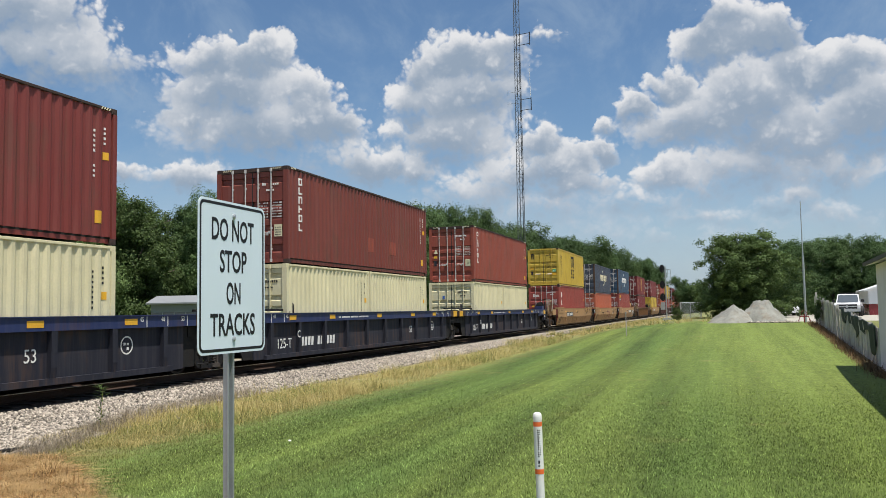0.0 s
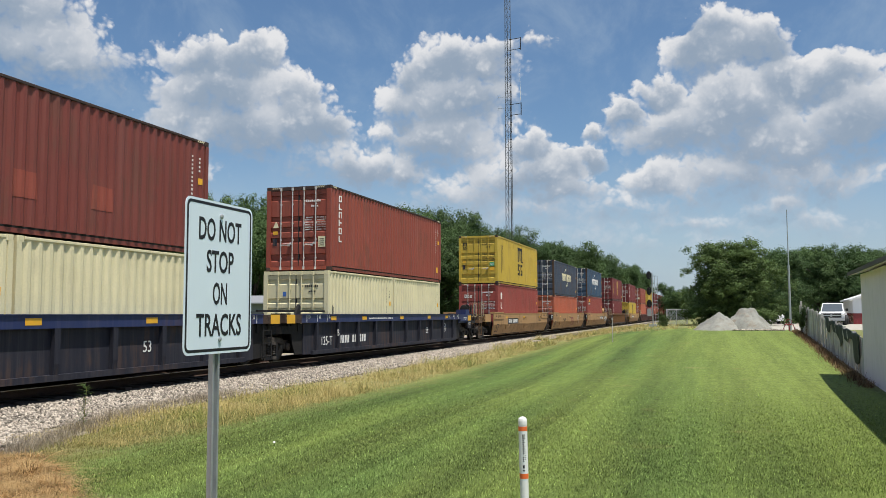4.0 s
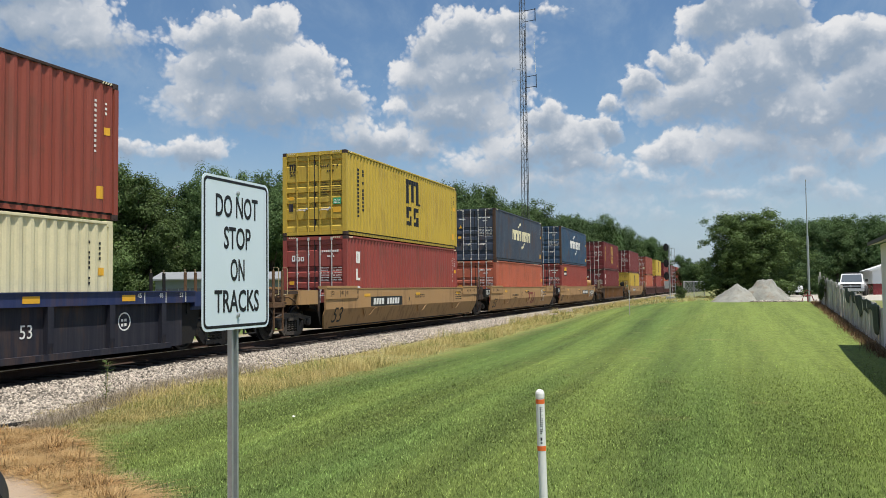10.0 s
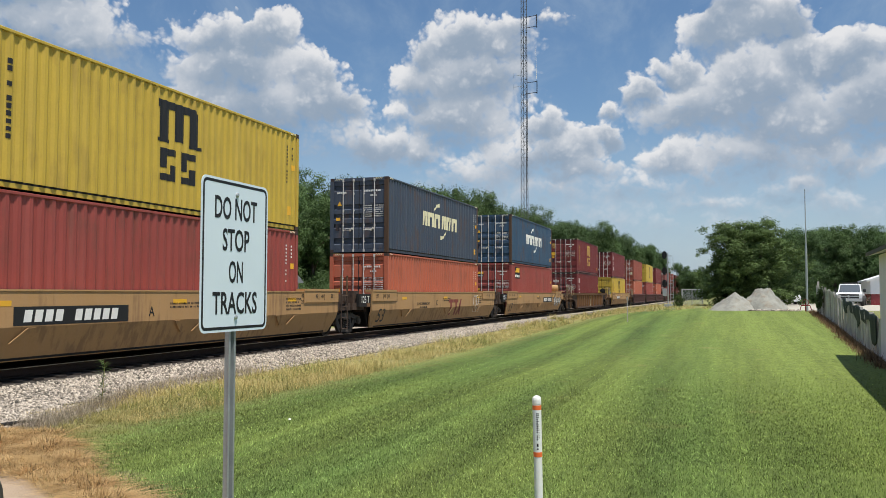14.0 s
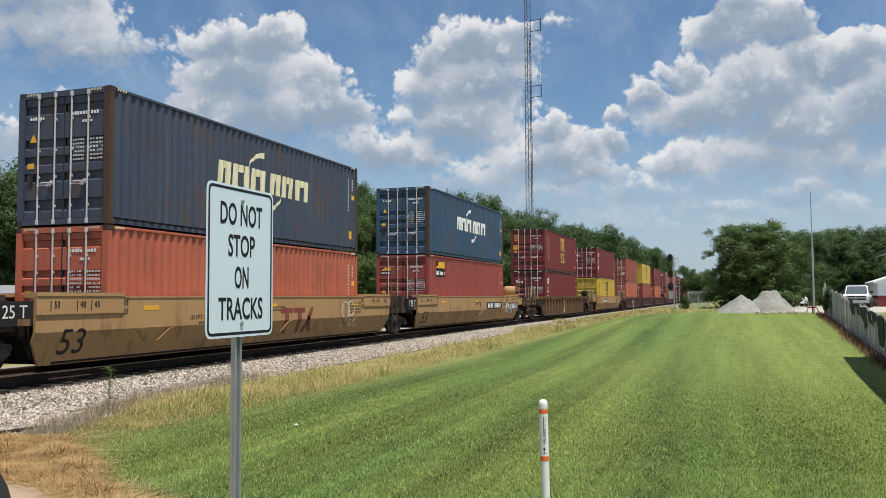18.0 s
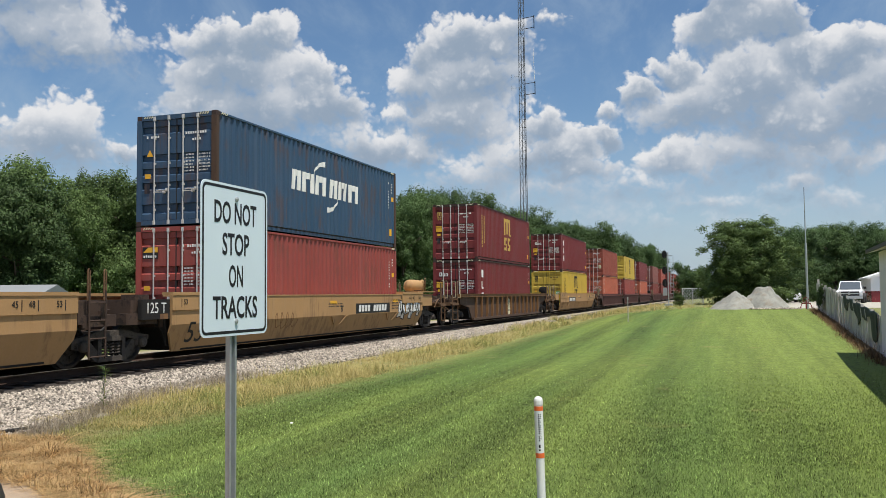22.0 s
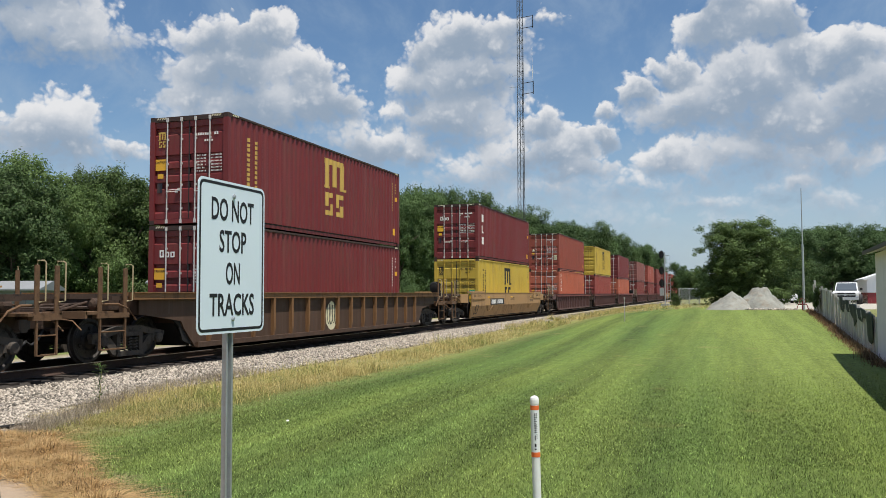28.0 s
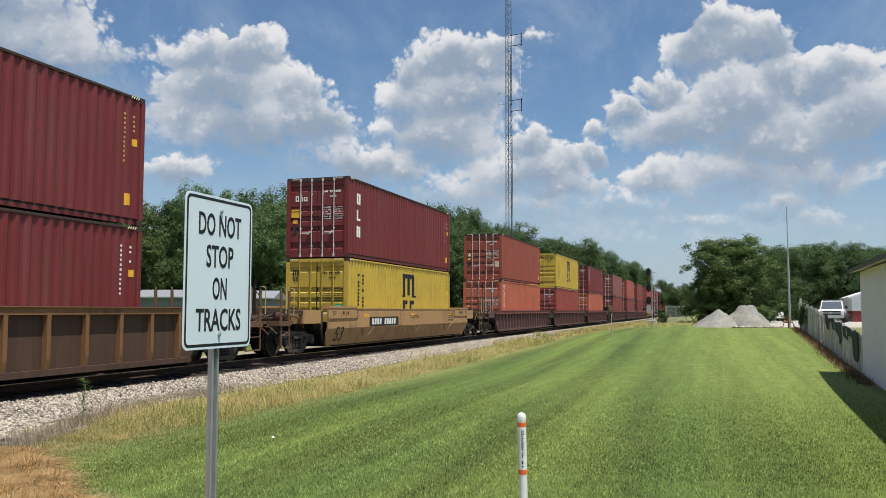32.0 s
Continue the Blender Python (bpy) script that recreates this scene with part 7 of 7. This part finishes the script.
def fence():
    ob = thing("board_fence", "weathered grey board fence along the lawn", "fence", place=pose(3.75, 24.0, 0))
    rng = random.Random(6)
    length, dx = 26.5, 0.036
    m = Mesh().box(-0.009, 0.009, -0.07, 0.07, 0, 1).done("board")
    k = 0
    y = 0.1
    while y < length:
        h = 1.0 + 0.45 * y / length + 0.05 * math.sin(y * 0.5) + rng.uniform(-0.04, 0.04)
        if rng.random() > 0.03:
            part("board", m, M["fence"], ob, "", pose(dx * y + rng.uniform(-0.015, 0.015), y, ground_z(4, 24 + y) - 0.05, 0, rng.uniform(-1.5, 1.5), rng.uniform(-3, 3)) @ Matrix.Diagonal((1, 1, h, 1)))
        y += 0.152
        k += 1
    for j in range(11):
        y = 0.2 + j * 2.6
        part("post", Mesh().box(0.0, 0.1, -0.05, 0.05, -0.2, 1.02 + 0.45 * y / length + (0.2 if j == 10 else 0)), M["fence"], ob, "", pose(dx * y + 0.02, y, ground_z(4, 24 + y)))
    for z in (0.3, 0.95):
        r = Mesh()
        for j in range(9):
            y0, y1 = j * 2.95, j * 2.95 + 2.95
            z0, z1 = ground_z(4, 24 + y0) + z * (0.85 + 0.4 * y0 / length), ground_z(4, 24 + y1) + z * (0.85 + 0.4 * y1 / length)
            r.quad((0.03 + dx * y0, y0, z0), (0.03 + dx * y0, y0, z0 + 0.09), (0.03 + dx * y1, y1, z1 + 0.09), (0.03 + dx * y1, y1, z1))
            r.quad((0.03 + dx * y0, y0, z0 + 0.09), (0.07 + dx * y0, y0, z0 + 0.09), (0.07 + dx * y1, y1, z1 + 0.09), (0.03 + dx * y1, y1, z1 + 0.09))
        part("rail", r, M["fence"], ob)


fence()


def tarp():
    """A dark green sheet hung over the fence, its foot in folds."""
    m, n, k = Mesh(), 40, 8
    pts = []
    for j in range(k + 1):
        for i in range(n + 1):
            y = 0.6 + 9.5 * i / n
            drop = 0.85 * (0.55 + 0.45 * math.sin(i * 0.55) * math.sin(i * 0.21 + 0.6)) * (1.1 - 0.5 * i / n)
            q = j / k
            pts.append((0.036 * y - 0.045 - 0.03 * math.sin(i * 1.3 + q * 2), y, ground_z(4, 24 + y) + 1.04 + 0.45 * y / 26.5 + 0.04 * math.sin(i * 0.7) - drop * q))
    m.v = pts
    m.f = [(j * (n + 1) + i, j * (n + 1) + i + 1, (j + 1) * (n + 1) + i + 1, (j + 1) * (n + 1) + i) for j in range(k) for i in range(n)]
    ob = solid("tarpaulin", m.done("tarpaulin", True), M["tarp"], "crumpled dark green sheet hung over the fence", "tarpaulin", place=pose(3.75, 24.0, 0))
    ob.modifiers.new("thickness", "SOLIDIFY").thickness = 0.01


tarp()


def pickup(x, y, z, turn):
    ob = thing("pickup_truck", "white pickup truck with black roof bar parked in the yard", "pickup truck", place=pose(x, y, z, 0, 0, turn))
    # the front looks to -y
    part("body", Mesh().prism([(-2.75, 0.50), (2.75, 0.50), (2.78, 1.05), (0.35, 1.08), (0.35, 1.15), (-1.1, 1.18), (-2.72, 1.02), (-2.80, 0.75)], -0.98, 0.98, "x"), M["car_white"], ob)

    def taper(m):
        m.v = [(px * (1 - 0.17 * max(0.0, pz - 1.15)), py, pz) for px, py, pz in m.v]
        return m

    part("cab", taper(Mesh().prism([(-1.15, 1.16), (1.0, 1.1), (0.85, 1.85), (-0.35, 1.88)], -0.90, 0.90, "x")), M["car_white"], ob)
    part("windscreen", taper(Mesh().prism([(-1.19, 1.2), (-1.12, 1.2), (-0.42, 1.82), (-0.48, 1.82)], -0.82, 0.82, "x")), M["glass"], ob)
    for sx in (-1, 1):
        part("side_window", taper(Mesh().prism([(-0.85, 1.2), (0.75, 1.2), (0.68, 1.75), (-0.32, 1.78)], sx * 0.902, sx * 0.912, "x")), M["glass"], ob)
        part("headlight", Mesh().box(sx * 0.92 - 0.1, sx * 0.92 + 0.06, -2.83, -2.6, 0.78, 0.98), M["label_white"], ob, "clear headlight")
        part("mirror", Mesh().box(sx * 1.0, sx * 1.22, -0.95, -0.85, 1.2, 1.42), M["rubber"], ob)
        for yy in (-1.8, 1.75):
            w = part("wheel", Mesh().lathe([(0.2, -0.02), (0.42, -0.02), (0.44, 0.05), (0.44, 0.2), (0.42, 0.26), (0.2, 0.26)], (sx * 0.98 - 0.13, yy, 0.44), "x", 20), M["rubber"], ob)
    part("grille", Mesh().box(-0.76, 0.76, -2.84, -2.78, 0.66, 1.02), M["rubber"], ob, "dark grille")
    part("grille_bar", Mesh().box(-0.80, 0.80, -2.87, -2.82, 0.80, 0.88).box(-0.06, 0.06, -2.88, -2.82, 0.74, 0.94), M["galv"], ob, "chrome grille bar")
    part("bumper", Mesh().box(-1.0, 1.0, -2.95, -2.74, 0.42, 0.66), M["galv"], ob, "bright steel bumper")
    part("light_bar", Mesh().box(-0.6, 0.6, -0.2, 0.1, 1.88, 2.0), M["rubber"], ob, "dark roof light bar")


pickup(10.0, 79.0, 0.68, -10)


def small_car(x, y, z, turn, paint_name, label):
    ob = thing("car", label, "car", "cars in the yard", place=pose(x, y, z, 0, 0, turn))
    part("body", Mesh().prism([(-2.2, 0.3), (2.2, 0.3), (2.25, 0.8), (1.5, 0.92), (-1.2, 0.95), (-2.2, 0.78)], -0.88, 0.88, "x"), M[paint_name], ob)
    part("cabin", Mesh().prism([(-1.2, 0.93), (1.5, 0.9), (0.9, 1.42), (-0.5, 1.45)], -0.78, 0.78, "x"), M["glass"], ob, "dark glazed cabin")
    part("roof", Mesh().box(-0.7, 0.7, -0.5, 0.9, 1.44, 1.49), M[paint_name], ob)
    for sx in (-1, 1):
        for yy in (-1.35, 1.4):
            part("wheel", Mesh().lathe([(0.15, 0.0), (0.32, 0.0), (0.33, 0.2), (0.15, 0.2)], (sx * 0.86 - 0.1, yy, 0.33), "x", 18), M["rubber"], ob)


small_car(15.6, 93.0, 0.70, 80, "car_maroon", "maroon parked car in the yard")
small_car(5.45, 86.0, 0.70, 4, "car_white", "white parked car by the trees")


def metal_building():
    ob = thing("metal_building", "white metal building with a low pitched roof", "building", place=pose(18.2, 83.0, 0.7, 0, 0, -3))
    part("wall", Mesh().box(-6, 6, 0, 9, 0, 1.0), M["car_maroon"], ob, "dark red lower wall")
    part("upper_wall", Mesh().box(-6.02, 6.02, -0.02, 9.02, 1.0, 2.2), M["white_metal"], ob)
    part("gable", Mesh().prism([(-6.0, 2.2), (6.0, 2.2), (0, 4.2)], 0.0, 9.0, "y"), M["white_metal"], ob)
    m = Mesh()
    for k in range(30):
        m.box(-5.9 + k * 0.4, -5.84 + k * 0.4, -0.05, -0.02, 1.0, 2.2 + 2.0 * (1 - abs(-5.87 + k * 0.4) / 6))
    part("wall_ribs", m, M["white_metal"], ob)
    part("roof", Mesh().prism([(-6.3, 2.1), (0, 4.2), (6.3, 2.1), (6.3, 2.25), (0, 4.4), (-6.3, 2.25)], -0.3, 9.4, "y"), M["white_metal"], ob)


metal_building()


def low_house(x, y, w, d, h, turn, label):
    ob = thing("low_house", label, "house", "houses behind the track", place=pose(x, y, 0, 0, 0, turn))
    part("wall", Mesh().box(-w / 2, w / 2, -d / 2, d / 2, -0.1, h), M["house"], ob)
    part("roof", Mesh().prism([(-d / 2 - 0.4, h), (d / 2 + 0.4, h), (d / 2 + 0.4, h + 0.12), (0, h + 0.75), (-d / 2 - 0.4, h + 0.12)], -w / 2 - 0.3, w / 2 + 0.3, "x"), M["house"], ob, "pale shallow roof")
    for k in range(4):
        xx = -w / 2 + w * (k + 0.5) / 4
        part("window", Mesh().box(xx - 0.45, xx + 0.45, -d / 2 - 0.02, -d / 2 + 0.02, 1.0, 2.0), M["glass"], ob)


low_house(-54.0, 50.0, 10.0, 5.0, 2.1, 25, "low white house with a shallow pale roof")
low_house(-44.5, 62.0, 4.0, 4.0, 2.7, 15, "small pale house under the trees")
low_house(-36.5, 63.0, 3.6, 4.0, 2.6, 15, "small pale shed under the trees")


def crossing_mast():
    """The mast of the crossing gate, with its black drive housing."""
    ob = thing("crossing_mast", "galvanised crossing mast with a black gate housing", "crossing mast", place=pose(-3.43, 3.06, 0))
    part("mast", Mesh().tube([(0, 0, 0.25), (0, 0, 4.6)], 0.065, 16), M["galv"], ob)
    part("base", Mesh().box(-0.18, 0.18, -0.18, 0.18, -0.1, 0.25, 0.03), M["galv"], ob)
    crown = [(0.3 * math.cos(q * math.pi / 16), 0.63 + 0.3 * math.sin(q * math.pi / 16)) for q in range(17)]
    m = Mesh().prism([(-0.30, 0.30), (0.22, 0.30), (0.30, 0.38)] + crown, -0.22, 0.22, "x")
    part("housing", m, M["signal_black"], ob, "black rounded gate drive housing", pose(-0.12, -0.04, 0.02, 0, 0, -45))


crossing_mast()
valve = thing("pipe_valve", "red painted pipe valve by the fence end", "valve", place=pose(4.2, 51.3, ground_z(4.2, 51.3)))
part("riser", Mesh().tube([(0, 0, -0.1), (0, 0, 0.50)], 0.035, 8), M["car_maroon"], valve)
part("handwheel", Mesh().tube([(0.16 * math.cos(q * 0.6283), 0.05, 0.50 + 0.16 * math.sin(q * 0.6283)) for q in range(11)], 0.02, 5), M["car_maroon"], valve)
part("arm", Mesh().tube([(-0.30, 0, 0.08), (-0.22, 0, 0.34), (0.22, 0, 0.34), (0.30, 0, 0.08)], 0.03, 8), M["car_maroon"], valve)
solid("old_pipe", Mesh().tube([(-8.95, 6.6, 0.04), (-8.72, 8.0, 0.045), (-8.64, 8.5, 0.04), (-8.58, 8.85, 0.025)], 0.03, 8), M["steel"], "dark rusty pipe lying at the ballast edge", "pipe")


def fence_vine(x, y):
    """A vine that has climbed over the boards."""
    ob = thing("vine", "pale green vine climbing over the grey fence", "vine", place=pose(x, y, ground_z(x, y)))
    for k in range(5):
        part("stem", Mesh().tube([(0, -1.2 + 0.6 * k, -0.05), (0.03, -1.1 + 0.55 * k, 0.6), (0.05, -1.3 + 0.65 * k, 1.15)], 0.012, 5, 0.005), M["bark"], ob)
    part("leaves", leaf_crown(91, 24, 1500, 0.045), M["leaf_light"], ob, "", Matrix.Diagonal((0.35, 3.6, 1.45, 1)))


fence_vine(4.30, 44.6)


def tall_weed(x, y):
    m = Mesh().tube([(0, 0, 0), (0.02, 0.01, 0.3), (0.05, 0.0, 0.62)], 0.008, 5, 0.003)
    weed = thing("tall_weed", "green weed growing through the ballast", "weed", place=pose(x, y, 0.03))
    part("stem", m, M["weed"], weed)
    rng = random.Random(3)
    v = Mesh()
    for k in range(110):
        z, a, r = rng.uniform(0.05, 0.66), rng.uniform(0, 6.28), rng.uniform(0.05, 0.19)
        c, s = math.cos(a), math.sin(a)
        p = Vector((0.04 * z, 0, z))
        q = p + Vector((c * r, s * r, rng.uniform(0, 0.06)))
        side = Vector((-s, c, 0)) * 0.009
        mid = (p + q) / 2
        v.quad(tuple(p), tuple(mid + side), tuple(q), tuple(mid - side))
    part("leaves", v, M["leaf_light"], weed)


tall_weed(-8.95, 10.45)
lay_track()


def motions():
    """Everything on the rails rolls towards -y; the wheels turn."""
    times = [2.0 * k for k in range(17)]
    for ob, y in moving:
        base = ob.matrix_basis.copy()
        walk(ob, [(t, Matrix.Translation((0, train_shift(t), 0)) @ base) for t in times])
    spins = [0.16 * k for k in range(200)] + [32.0]
    for ob, turn in wheels:
        base = ob.matrix_basis.copy()
        sign = 1 if turn == 0 else -1
        walk(ob, [(t, base @ Matrix.Rotation(sign * -train_shift(t) / WHEEL_R * -1, 4, "X")) for t in spins])


motions()
